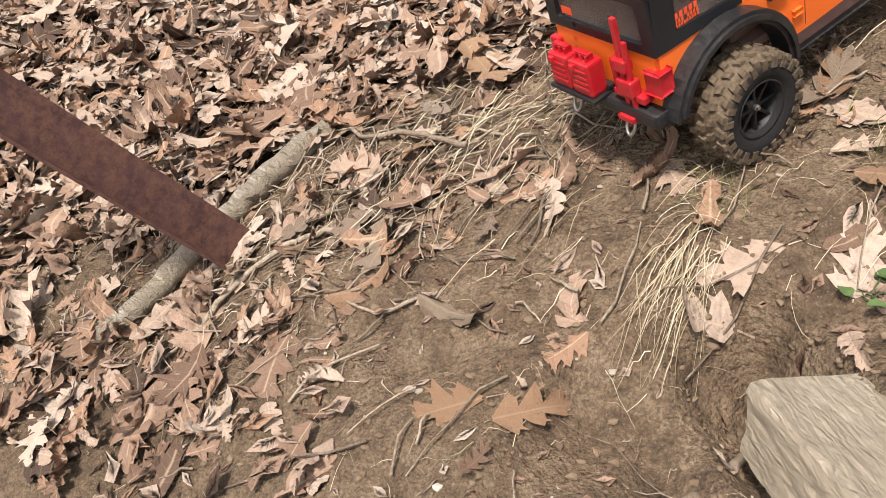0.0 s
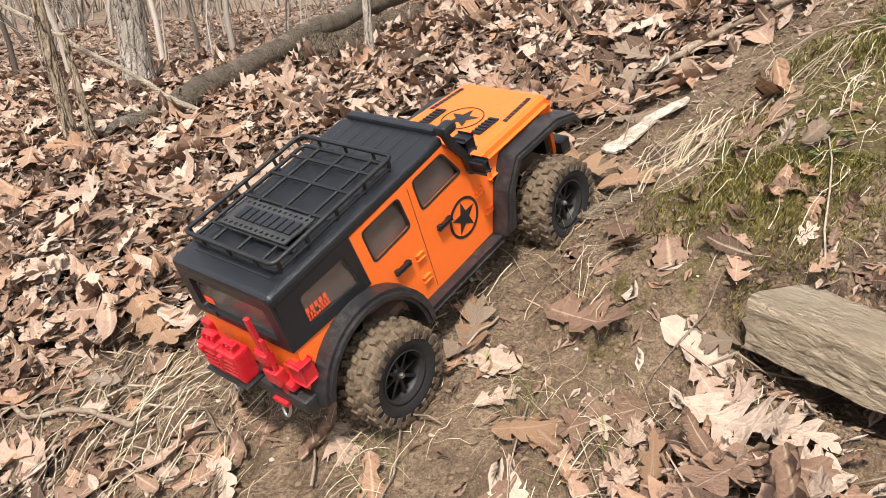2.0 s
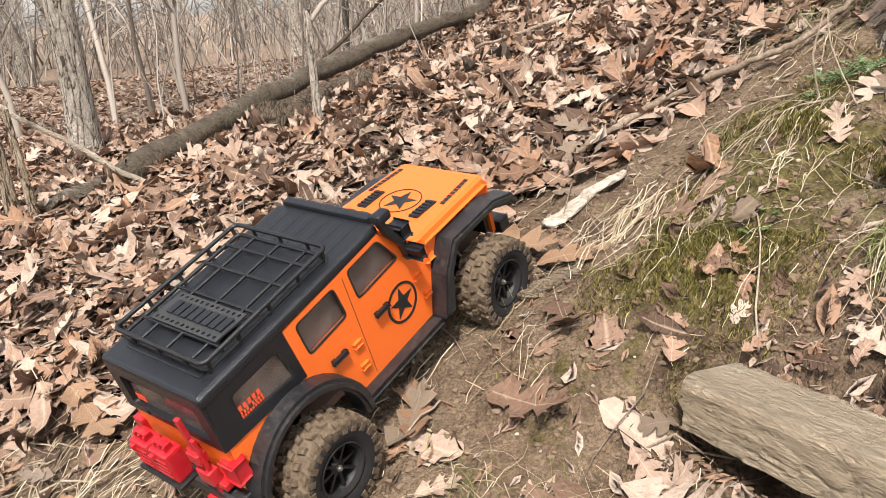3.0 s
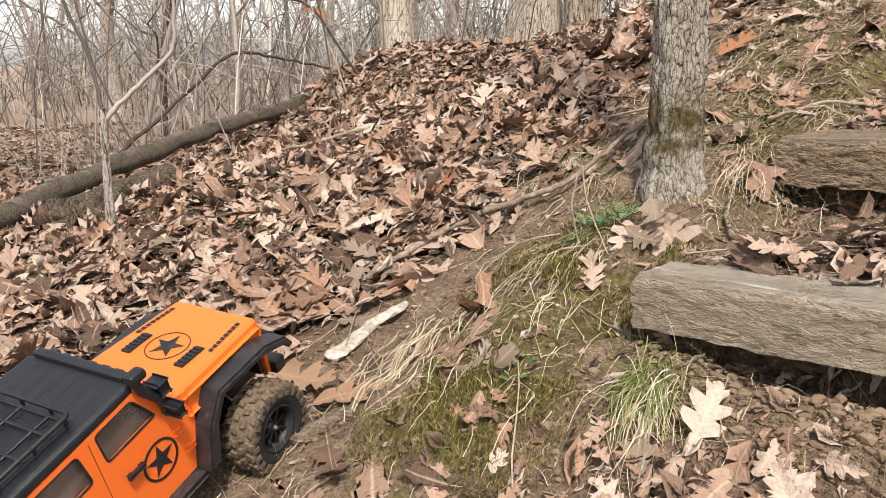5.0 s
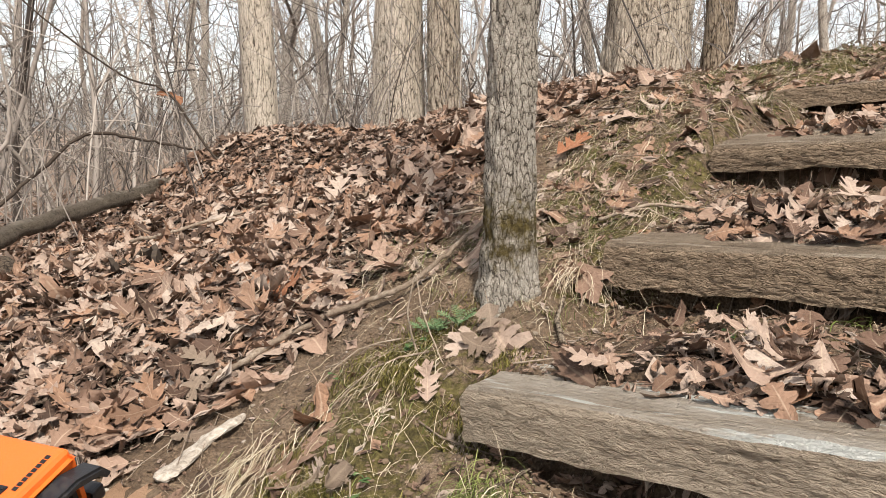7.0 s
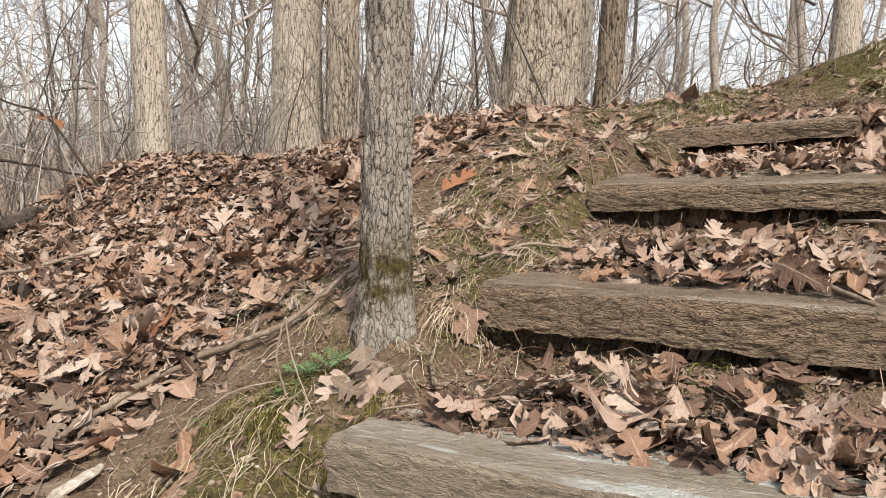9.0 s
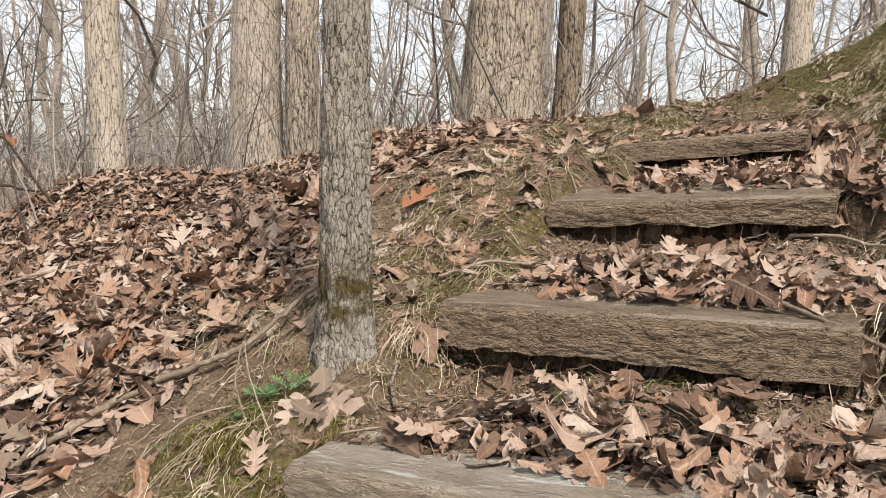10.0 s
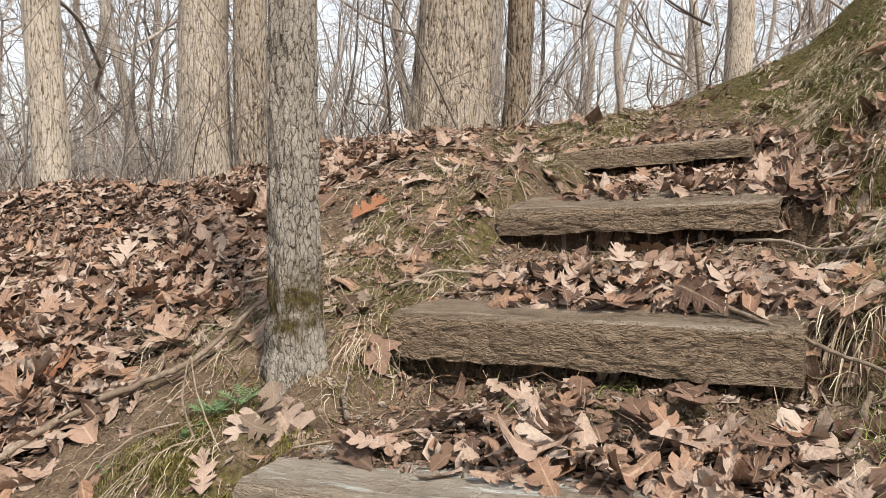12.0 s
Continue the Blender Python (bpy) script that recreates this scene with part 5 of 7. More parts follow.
    part("name_bars", merge(*[slab([(0.176 + i * 0.0092, s * (0.0735 - 0.0008 * i)), (0.1828 + i * 0.0092, s * (0.0728 - 0.0008 * i)), (0.1828 + i * 0.0092, s * (0.0655 - 0.0008 * i)), (0.176 + i * 0.0092, s * (0.0662 - 0.0008 * i))], [], 0.2074 - 0.00048 * i, 0.0006, "xy") for i in range(8)]), INK, truck, "row of black lettering bars on the bonnet side")
    part("tail_light", brick(-0.291, -0.272, y - s * 0.014, y + s * 0.006, 0.134, 0.162, 0.003), RED, truck, "clear red square tail light")
    part("mirror", merge(brick(0.054, 0.063, y + s * 0.012, y + s * 0.032, 0.210, 0.225, 0.004), brick(0.055, 0.061, y, y + s * 0.016, 0.208, 0.214, 0.002)), BLACK, truck, "black wing mirror")
    part("light_pod", merge(brick(0.052, 0.068, y - s * 0.006, y + s * 0.012, 0.238, 0.256, 0.004), brick(0.058, 0.064, y - s * 0.002, y + s * 0.005, 0.208, 0.240, 0.001)), BLACK, truck, "small black lamp pod by the windscreen")
    # chassis rail and axle ends
    part("chassis_rail", brick(-0.27, 0.27, s * 0.032, s * 0.044, 0.085, 0.105, 0.001), TRIM, truck)
    for ax in (-AX, AX):
        rod([(ax - 0.03 * (1 if ax > 0 else -1), s * 0.060, 0.155), (ax, s * 0.070, 0.082)], 0.0075, STEEL, truck, "shock_absorber")
    rod([(-AX, s * 0.045, 0.066), (-0.04, s * 0.035, 0.072)], 0.004, STEEL, truck, "suspension_link")
    rod([(AX, s * 0.045, 0.066), (0.04, s * 0.035, 0.072)], 0.004, STEEL, truck, "suspension_link")

hood = brick(0.080, 0.272, -0.0915, 0.0915, 0.165, 0.212, 0.012, lambda c, f: Vector((c.x, c.y * (1 - 0.14 * f), c.z - 0.010 * f)), 3)
hood = part("bonnet", hood, ORANGE, truck, "orange bonnet with vents and a star", smooth=False)
part("tail_panel", brick(-0.284, -0.274, -0.0885, 0.0885, 0.112, 0.181, 0.003), ORANGE, truck)
part("cabin_floor", brick(-0.272, 0.09, -0.085, 0.085, 0.100, 0.112, 0.001), CABIN, truck)
part("dashboard", brick(0.045, 0.085, -0.084, 0.084, 0.112, 0.198, 0.006), CABIN, truck)
for s in (-1, 1):
    part("seat", merge(brick(-0.045, 0.005, s * 0.018, s * 0.068, 0.112, 0.150, 0.008), brick(-0.055, -0.036, s * 0.018, s * 0.068, 0.130, 0.215, 0.008)), CABIN, truck)
part("rear_bench", merge(brick(-0.155, -0.100, -0.07, 0.07, 0.112, 0.150, 0.008), brick(-0.170, -0.148, -0.07, 0.07, 0.130, 0.205, 0.008)), CABIN, truck)
part("battery_box", brick(-0.262, -0.185, -0.05, 0.06, 0.112, 0.165, 0.004), CABIN, truck)
rw = random.Random(8)
for i in range(7):
    a = Vector((rw.uniform(-0.02, 0.04), rw.uniform(-0.075, 0.0), rw.uniform(0.14, 0.17)))
    pts = [a + Vector((rw.uniform(-0.03, 0.03) * j, rw.uniform(-0.006, 0.012) * j, 0.045 * math.sin(j * 0.9))) for j in range(5)]
    rod(pts, 0.0016, (BLUE_WIRE, YELLOW_WIRE, INK)[i % 3], truck, "wire", 6, ("blue", "yellow", "black")[i % 3] + " loose wire in the cabin")
# windscreen
part("windscreen_frame", slab([(-0.088, 0.0), (0.088, 0.0), (0.080, 0.078), (-0.080, 0.078)], [rounded([(-0.076, 0.008), (0.076, 0.008), (0.070, 0.068), (-0.070, 0.068)], 0.006)], 0.0, 0.004, "yz"), ORANGE, truck).matrix_basis = pose(0.074, 0, 0.205, 0, -38, 0)
part("window", slab([(-0.078, 0.006), (0.078, 0.006), (0.072, 0.070), (-0.072, 0.070)], [], -0.003, 0.001, "yz"), PANE, truck).matrix_basis = pose(0.074, 0, 0.205, 0, -38, 0)

# hardtop
roof = part("hardtop_roof", brick(-0.287, 0.030, -0.0955, 0.0955, 0.2455, 0.264, 0.012, lambda c, f: Vector((c.x, c.y * (1 - 0.035 * f), c.z + 0.014 * f)), 5), BLACK, truck, "matt black ribbed hardtop roof")
for i in range(6):
    yy = -0.062 + i * 0.0248
    part("roof_rib", brick(-0.052, 0.020, yy - 0.006, yy + 0.006, 0.2740, 0.2772, 0.0015, lambda c, f: Vector((c.x, c.y, c.z + 0.0032 * f - 0.0022))), BLACK, roof)
part("roof_hatch", brick(-0.262, -0.066, -0.072, 0.072, 0.262, 0.2668, 0.002, lambda c, f: Vector((c.x, c.y, c.z + 0.0095 * f))), BLACK, roof, "dusty black roof panel under the rack")
part("hardtop_back", slab([(-0.094, 0.1805), (0.094, 0.1805), (0.092, 0.2495), (-0.092, 0.2495)], [rounded([(-0.076, 0.192), (0.076, 0.192), (0.073, 0.240), (-0.073, 0.240)], 0.006)], -0.286, 0.006, "yz"), BLACK, truck)
part("window", slab([(-0.080, 0.188), (0.080, 0.188), (0.077, 0.2435), (-0.077, 0.2435)], [], -0.2795, 0.001, "yz"), PANE, truck, "dusty clear rear window")
part("yellow_sticker", slab([(0.040, 0.231), (0.056, 0.231), (0.056, 0.237), (0.040, 0.237)], [], -0.2806, 0.0006, "yz"), YELLOW, truck)
part("red_sticker", slab([(0.052, 0.196), (0.071, 0.196), (0.071, 0.206), (0.052, 0.206)], [], -0.2806, 0.0006, "yz"), DECAL_RED, truck)
part("wiper", merge(brick(-0.2885, -0.2865, -0.03, 0.045, 0.1925, 0.1955, 0.0006), brick(-0.290, -0.2862, 0.040, 0.046, 0.189, 0.197, 0.001)), STEEL, truck)
part("light_bar", merge(brick(0.026, 0.040, -0.080, 0.080, 0.272, 0.284, 0.003), *[brick(0.028, 0.0425, -0.070 + i * 0.0235, -0.056 + i * 0.0235, 0.2735, 0.2825, 0.002) for i in range(6)]), BLACK, truck, "long black lamp bar over the windscreen")
rod([(0.060, -0.098, 0.205), (0.052, -0.101, 0.235), (0.034, -0.099, 0.262), (0.028, -0.098, 0.282)], 0.0065, BLACK, truck, "snorkel", 10, "black snorkel pipe")
part("snorkel_cap", brick(0.020, 0.045, -0.108, -0.090, 0.280, 0.294, 0.005), BLACK, truck)
for sy in (-1, 1):
    vent = part("bonnet_vent", brick(0.132, 0.180, sy * 0.050 - 0.0085, sy * 0.050 + 0.0085, 0.2070, 0.2118, 0.002, lambda c, f: Vector((c.x, c.y, c.z - 0.0026 * f))), BLACK, hood, "black louvred bonnet vent")
    for i in range(6):
        part("louvre", brick(0.133 + i * 0.0077, 0.1365 + i * 0.0077, sy * 0.050 - 0.007, sy * 0.050 + 0.007, 0.2110 - 0.0004 * i, 0.2132 - 0.0004 * i, 0.0006), STEEL, vent)
part("bonnet_star", merge(slab(star(0.0, 0.0, 0.026, 0.40, 0), [], 0.0, 0.0008, "xy"), slab(circle(0, 0, 0.033), [circle(0, 0, 0.0315)], 0.0, 0.0008, "xy")), INK, hood, "black star decal").matrix_basis = pose(0.166, 0, 0.2078, 0, 3.0, 0)
part("grille", slab([(-0.074, 0.095), (0.074, 0.095), (0.076, 0.185), (-0.076, 0.185)], [[(-0.045 + i * 0.0145, 0.118), (-0.037 + i * 0.0145, 0.118), (-0.037 + i * 0.0145, 0.172), (-0.045 + i * 0.0145, 0.172)] for i in range(7)], 0.266, 0.008, "yz"), ORANGE, truck)
part("radiator", brick(0.255, 0.264, -0.07, 0.07, 0.1, 0.18, 0.001), INK, truck)
part("front_bumper", brick(0.275, 0.300, -0.085, 0.085, 0.088, 0.112, 0.005), TRIM, truck, "black front bumper")
rod([(0.290, -0.045, 0.112), (0.300, -0.043, 0.150), (0.300, 0.043, 0.150), (0.290, 0.045, 0.112)], 0.0045, STEEL, truck, "bull_bar", 8)
part("rear_bumper", brick(-0.303, -0.268, -0.098, 0.098, 0.092, 0.113, 0.005), TRIM, truck, "scuffed black rear bumper")
part("skid_plate", brick(-0.06, 0.06, -0.04, 0.04, 0.066, 0.084, 0.004), TRIM, truck)
part("drive_motor", brick(0.05, 0.11, -0.03, 0.03, 0.09, 0.13, 0.006), STEEL, truck)
rod([(-AX, 0, 0.070), (-0.05, 0, 0.080)], 0.005, STEEL, truck, "drive_shaft")
rod([(AX, 0, 0.070), (0.05, 0, 0.080)], 0.005, STEEL, truck, "drive_shaft")
for ax in (-AX, AX):
    v, f = revolve([(0.0, -0.115), (0.008, -0.115), (0.010, -0.05), (0.010, -0.03), (0.018, -0.02), (0.018, 0.005), (0.010, 0.015), (0.010, 0.05), (0.008, 0.115), (0.0, 0.115)], 14)
    axle = put("axle", fast_mesh("axle", v + np.array([ax, 0, AR]), f), STEEL, truck)

# red jerry cans, jack and shackles at the back
for cy in (0.052, 0.012):
    can = part("fuel_can", brick(-0.318, -0.292, cy - 0.0185, cy + 0.0185, 0.116, 0.162, 0.004), RED, truck, "small red plastic fuel can")
    part("can_handle", merge(*[brick(-0.311, -0.299, cy - 0.012 + j * 0.010, cy - 0.008 + j * 0.010, 0.160, 0.170, 0.001) for j in range(3)], brick(-0.309, -0.301, cy - 0.013, cy + 0.013, 0.168, 0.172, 0.001)), RED, can)
    part("can_rib", merge(*[brick(-0.3195, -0.314, cy - 0.015, cy + 0.015, z0, z0 + 0.003, 0.0005) for z0 in (0.126, 0.134, 0.142, 0.150)]), RED, can)
    part("can_cap", brick(-0.3225, -0.316, cy + 0.004, cy + 0.012, 0.152, 0.159, 0.001), RED, can)
part("can_rack", merge(brick(-0.296, -0.286, -0.012, 0.074, 0.118, 0.124, 0.001), brick(-0.322, -0.288, -0.012, 0.074, 0.1115, 0.116, 0.001)), INK, truck, "black can carrier")
jack = part("farm_jack", brick(-0.299, -0.293, -0.050, -0.042, 0.094, 0.226, 0.001), RED, truck, "red scale farm jack standing against the tail")
part("jack_handle", brick(-0.301, -0.296, -0.063, -0.056, 0.108, 0.200, 0.0015), RED, jack)
part("jack_foot", brick(-0.308, -0.288, -0.060, -0.034, 0.092, 0.099, 0.001), RED, jack)
part("jack_lifter", brick(-0.306, -0.290, -0.066, -0.040, 0.128, 0.150, 0.003), RED, jack)
part("jack_collar", brick(-0.305, -0.291, -0.060, -0.038, 0.160, 0.176, 0.002), RED, jack)
part("spare_mount", merge(brick(-0.300, -0.284, -0.078, -0.026, 0.120, 0.130, 0.002), brick(-0.298, -0.284, -0.036, -0.026, 0.13, 0.17, 0.002)), RED, truck)
for sy in (-0.050, 0.050):
    pts = [(-0.304 - 0.012 * math.sin(a) * 0.4, sy + 0.007 * math.cos(a), 0.086 - 0.012 * math.sin(a)) for a in np.linspace(-0.5, 3.64, 12)]
    rod(pts, 0.0022, CHROME, truck, "shackle", 6, "bare metal shackle under the bumper")

# roof rack
rack = tagged(new("roof_rack"), "black wire roof rack")
rack.parent = truck


def on_roof(x, y, z):
    return (x, y, z + (x + 0.255) * 0.052)


for z, inset, name in ((0.2865, 0.0, "top_rail"), (0.2735, 0.003, "lower_rail")):
    xs, ys = (-0.257 + inset, -0.052 - inset), 0.0845 - inset
    ring = rounded([(xs[0], -ys), (xs[1], -ys), (xs[1], ys), (xs[0], ys)], 0.010, 5)
    pts = [on_roof(a, b, z) for a, b in ring + ring[:2]]
    rod(pts, 0.0030, STEEL, rack, name)
for s in (-1, 1):
    for px in (-0.250, -0.205, -0.155, -0.105, -0.060):
        rod([on_roof(px, s * 0.079, 0.268), on_roof(px, s * 0.0835, 0.278), on_roof(px, s * 0.0845, 0.2865)], 0.0026, STEEL, rack, "stanchion", 6)
for py in (-0.05, 0.0, 0.05):
    for px in (-0.257, -0.052):
        rod([on_roof(px, py, 0.2735), on_roof(px, py, 0.2865)], 0.0022, STEEL, rack, "stanchion", 6)
for py in (-0.048, 0.0, 0.048):
    rod([on_roof(-0.254, py, 0.2745), on_roof(-0.054, py, 0.2745)], 0.0024, STEEL, rack, "floor_bar", 6)
for px in (-0.222, -0.165, -0.118, -0.080):
    rod([on_roof(px, -0.081, 0.2750), on_roof(px, 0.081, 0.2750)], 0.0024, STEEL, rack, "floor_bar", 6)
zz = 0.2800
plate = part("name_plate", slab([(-0.222, -0.062), (-0.172, -0.062), (-0.172, 0.062), (-0.222, 0.062)], [circle(px, py, 0.0026, 8) for py in np.linspace(-0.054, 0.054, 12) for px in (-0.2165, -0.1775)], zz, 0.002, "xy"), PLATE, rack, "worn perforated name plate with black lettering bars")
part("lettering_bar", merge(*[brick(-0.208, -0.186, 0.0465 - i * 0.0132 - 0.0105, 0.0465 - i * 0.0132, zz + 0.002, zz + 0.005, 0.0006) for i in range(8)]), BLACK, plate)

# wheels
def wheel_at(x, y, side):
    """A muddy tyre on a black rim; side: -1 for the wheel whose outer face looks to -y."""
    hub = new("wheel")
    hub.parent = truck
    hub.matrix_basis = pose(x, y, AR, 0, (x * 700) % 90, 0 if side < 0 else 180)
    prof = [(0.032, -0.016), (0.034, -0.022), (0.046, -0.0265), (0.057, -0.0265), (0.0625, -0.0225), (0.0645, -0.012), (0.065, 0.0), (0.0645, 0.012), (0.0625, 0.0225), (0.057, 0.0265), (0.046, 0.0265), (0.034, 0.022), (0.032, 0.016)]
    v, f = revolve(prof, 60)
    pieces, tread = [(v, f)], [np.clip((np.hypot(v[:, 0], v[:, 2]) - 0.050) / 0.012, 0, 1)]
    cube = np.array([(a, b, c) for a in (-1, 1) for b in (-1, 1) for c in (-1, 1)], float)
    cf = np.array([(0, 1, 3, 2), (4, 6, 7, 5), (0, 4, 5, 1), (2, 3, 7, 6), (0, 2, 6, 4), (1, 5, 7, 3)])
    for i in range(22):
        for row, (yy, w, sk, drop) in enumerate(((-0.0205, 0.0062, 0.5, 0.0018), (-0.0068, 0.0052, -0.4, 0.0), (0.0068, 0.0052, 0.4, 0.0), (0.0205, 0.0062, -0.5, 0.0018), (-0.0255, 0.0024, 0.0, 0.0080), (0.0255, 0.0024, 0.0, 0.0080))):
            a = 2 * math.pi * (i + (0.5 if row in (1, 3, 4) else 0.0)) / 22
            b = cube * np.array([0.0048 if row < 4 else 0.0042, w, 0.0036 if row < 4 else 0.0062])
            b[:, :2] *= np.where(b[:, 2:] > 0, 0.82, 1.0)
            b[:, 0] += sk * b[:, 1] * 0.7
            b = b + np.array([0, yy, 0.0655 - drop])
            rot = np.array([[math.cos(a), 0, math.sin(a)], [0, 1, 0], [-math.sin(a), 0, math.cos(a)]])
            pieces.append((b @ rot.T, cf))
            tread.append(np.full(8, 0.95 if row < 4 else 0.75))
    put("tyre", fast_mesh("tyre", *pieces[0], True, {"tread": tread[0]}), RUBBER, hub, "chunky black tyre caked in brown mud")
    put("tread", fast_mesh("tread", *join(pieces[1:]), False, {"tread": np.concatenate(tread[1:])}), RUBBER, hub, "rows of blocky lugs caked in mud", kind="stuff")
    v, f = revolve([(0.0345, -0.0235), (0.0365, -0.024), (0.0365, -0.021), (0.0335, -0.018), (0.031, 0.0), (0.0335, 0.02), (0.012, 0.004), (0.0, 0.004)], 48)
    rim = put("rim", fast_mesh("rim", v, f), INK, hub, "black spoked wheel rim")
    spokes = []
    for i in range(8):
        b = brick(0.006, 0.034, -0.0030, 0.0030, -0.002, 0.002, 0.001)
        bmesh.ops.transform(b, matrix=pose(0, -0.010, 0, 0, i * 45, 0), verts=b.verts)
        spokes.append(b)
    part("spokes", merge(*spokes), STEEL, rim)
    v, f = revolve([(0.0, -0.0125), (0.010, -0.0125), (0.011, -0.006), (0.011, 0.0)], 20)
    put("hub_cap", fast_mesh("hub_cap", v, f), STEEL, rim)
    v, f = revolve([(0.0, -0.0195), (0.0026, -0.019), (0.003, -0.0165), (0.0042, -0.016), (0.0042, -0.0125)], 6)
    put("wheel_nut", fast_mesh("wheel_nut", v, f, False), CHROME, rim, "bright wheel nut")


for ax in (-AX, AX):
    wheel_at(ax, -0.121, -1)
    wheel_at(ax, 0.121, 1)
# ---- sticks, grass and other small things ----
def ribbon(name, blades, material, parent=None, label="", category="", kind="stuff"):
    """Grass blades and straws as thin ribbons: rows of (points, width)."""
    vs, fs, n = [], [], 0
    for pts, width in blades:
        pts = np.asarray(pts, float)
        m = len(pts)
        t = np.gradient(pts, axis=0)
        side = np.cross(t, np.array([0.37, 0.21, 0.9]))
        side /= np.linalg.norm(side, axis=1)[:, None] + 1e-9
        w = 0.62 * width * np.linspace(1, 0.3, m)[:, None]
        up = np.cross(side, t)
        up /= np.linalg.norm(up, axis=1)[:, None] + 1e-9
        vs.append(np.concatenate([pts - side * w, pts + up * w * 0.6, pts + side * w]))
        i = np.arange(m - 1)
        fs.append(np.concatenate([np.stack([i, i + 1, m + i + 1, m + i], 1), np.stack([m + i, m + i + 1, 2 * m + i + 1, 2 * m + i], 1)]) + n)
        n += 3 * m
    me = fast_mesh(name, np.concatenate(vs), np.concatenate(fs))
    if kind != "thing":
        return put(name, me, material, parent, label, category, kind=kind)
    clump = tagged(new(name), label, category)
    put("tuft", me, material, clump, kind="stuff")
    return clump


def blade(rr, x, y, length, lean, droop, width, lift=0.0, n=6):
    """One blade that rises, leans towards (lx, ly) and droops onto the ground."""
    p = np.array(ground_at(x, y, lift))
    d = np.array([lean[0] + rr.gauss(0, 0.42), lean[1] + rr.gauss(0, 0.42), 1.0])
    d /= np.linalg.norm(d)
    pts = [p]
    for _ in range(n - 1):
        d = d + np.array([rr.gauss(0, 0.13), rr.gauss(0, 0.13), -droop])
        d /= np.linalg.norm(d)
        q = pts[-1] + d * length / (n - 1)
        q[2] = max(q[2], float(broad_height(q[0], q[1])) + 0.004)
        pts.append(q)
    return pts, width


def lying(rr, x, y, length, az, width, bow=0.15, lift=0.006, n=6):
    """A straw or twig lying along the ground."""
    pts, a = [], az
    cx, cy = x, y
    for i in range(n):
        pts.append(np.array([cx, cy, float(ground_height(cx, cy)) + lift + 0.012 * math.sin(math.pi * i / (n - 1)) * rr.random()]))
        a += rr.gauss(0, bow)
        cx, cy = cx + math.cos(a) * length / n, cy + math.sin(a) * length / n
    return pts, width


rr = random.Random(91)
DOWN = (-0.75, -0.5)


def tuft(x, y, count, length, droop, lean, spread, width=0.0012):
    return [blade(rr, x + rr.gauss(0, spread), y + rr.gauss(0, spread), length * rr.uniform(0.5, 1.15), (lean[0] * rr.uniform(0.3, 1.3), lean[1] * rr.uniform(0.3, 1.3)), droop * rr.uniform(0.6, 1.4), width * rr.uniform(0.7, 1.3)) for _ in range(count)]


# combed straw by the wheel rut
straw = []
for _ in range(60):
    x, y = rr.gauss(-0.405, 0.022), rr.gauss(0.755, 0.025)
    straw.append(lying(rr, x, y, rr.uniform(0.06, 0.13), radians(-84 + rr.gauss(0, 13)), rr.uniform(0.0006, 0.0013), 0.08, 0.008))
ribbon("straw_tuft", straw, STRAW, None, "combed pale dry grass tuft on bare clay", "grass tuft", "thing")
straw = []
for _ in range(60):
    x, y = rr.gauss(-0.16, 0.03), rr.gauss(1.50, 0.04)
    straw.append(lying(rr, x, y, rr.uniform(0.07, 0.17), radians(-115 + rr.gauss(0, 16)), rr.uniform(0.0006, 0.0013), 0.08, 0.008))
ribbon("straw_tuft", straw, STRAW, None, "flattened pale straw on a mossy bank", "grass tuft", "thing")
ribbon("straw_tuft", tuft(0.085, 1.60, 50, 0.11, 0.70, (-0.5, -0.6), 0.035, 0.0011) + tuft(0.06, 1.53, 36, 0.12, 0.65, (-0.3, -0.9), 0.035, 0.0010), STRAW, None, "tangled drooping dry grass clump above the bank", "grass tuft", "thing")
ribbon("straw_tuft", tuft(0.40, 1.82, 75, 0.15, 0.45, (-0.3, -0.8), 0.030), STRAW, None, "dry grass hanging over a timber end", "grass tuft", "thing")
ribbon("straw_tuft", tuft(-0.02, 2.02, 70, 0.14, 0.35, (-0.8, -0.2), 0.05), STRAW, None, "dry grass tuft among leaves", "grass tuft", "thing")
green_tuft = tuft(0.215, 1.30, 220, 0.095, 0.50, (-0.1, -0.9), 0.022, 0.0013)
ribbon("grass_tuft", green_tuft, GRASS, None, "fresh green grass tuft hanging under a timber step", "grass tuft", "thing")
ribbon("straw_tuft", tuft(0.215, 1.280, 150, 0.12, 0.60, (-0.1, -1.0), 0.022, 0.0015), STRAW, None, "bleached grass stems hanging under a timber step", "grass tuft", "thing")
for bx, by in ((0.78, 1.565), (0.835, 1.54)):
    ribbon("grass_sprout", [blade(rr, bx + rr.gauss(0, 0.006), by + rr.gauss(0, 0.006), rr.uniform(0.06, 0.09), (rr.gauss(0, 0.7), -0.3), 0.25, 0.0035) for _ in range(5)], GRASS, None, "broad green grass sprout under a step", "sprout", "thing")

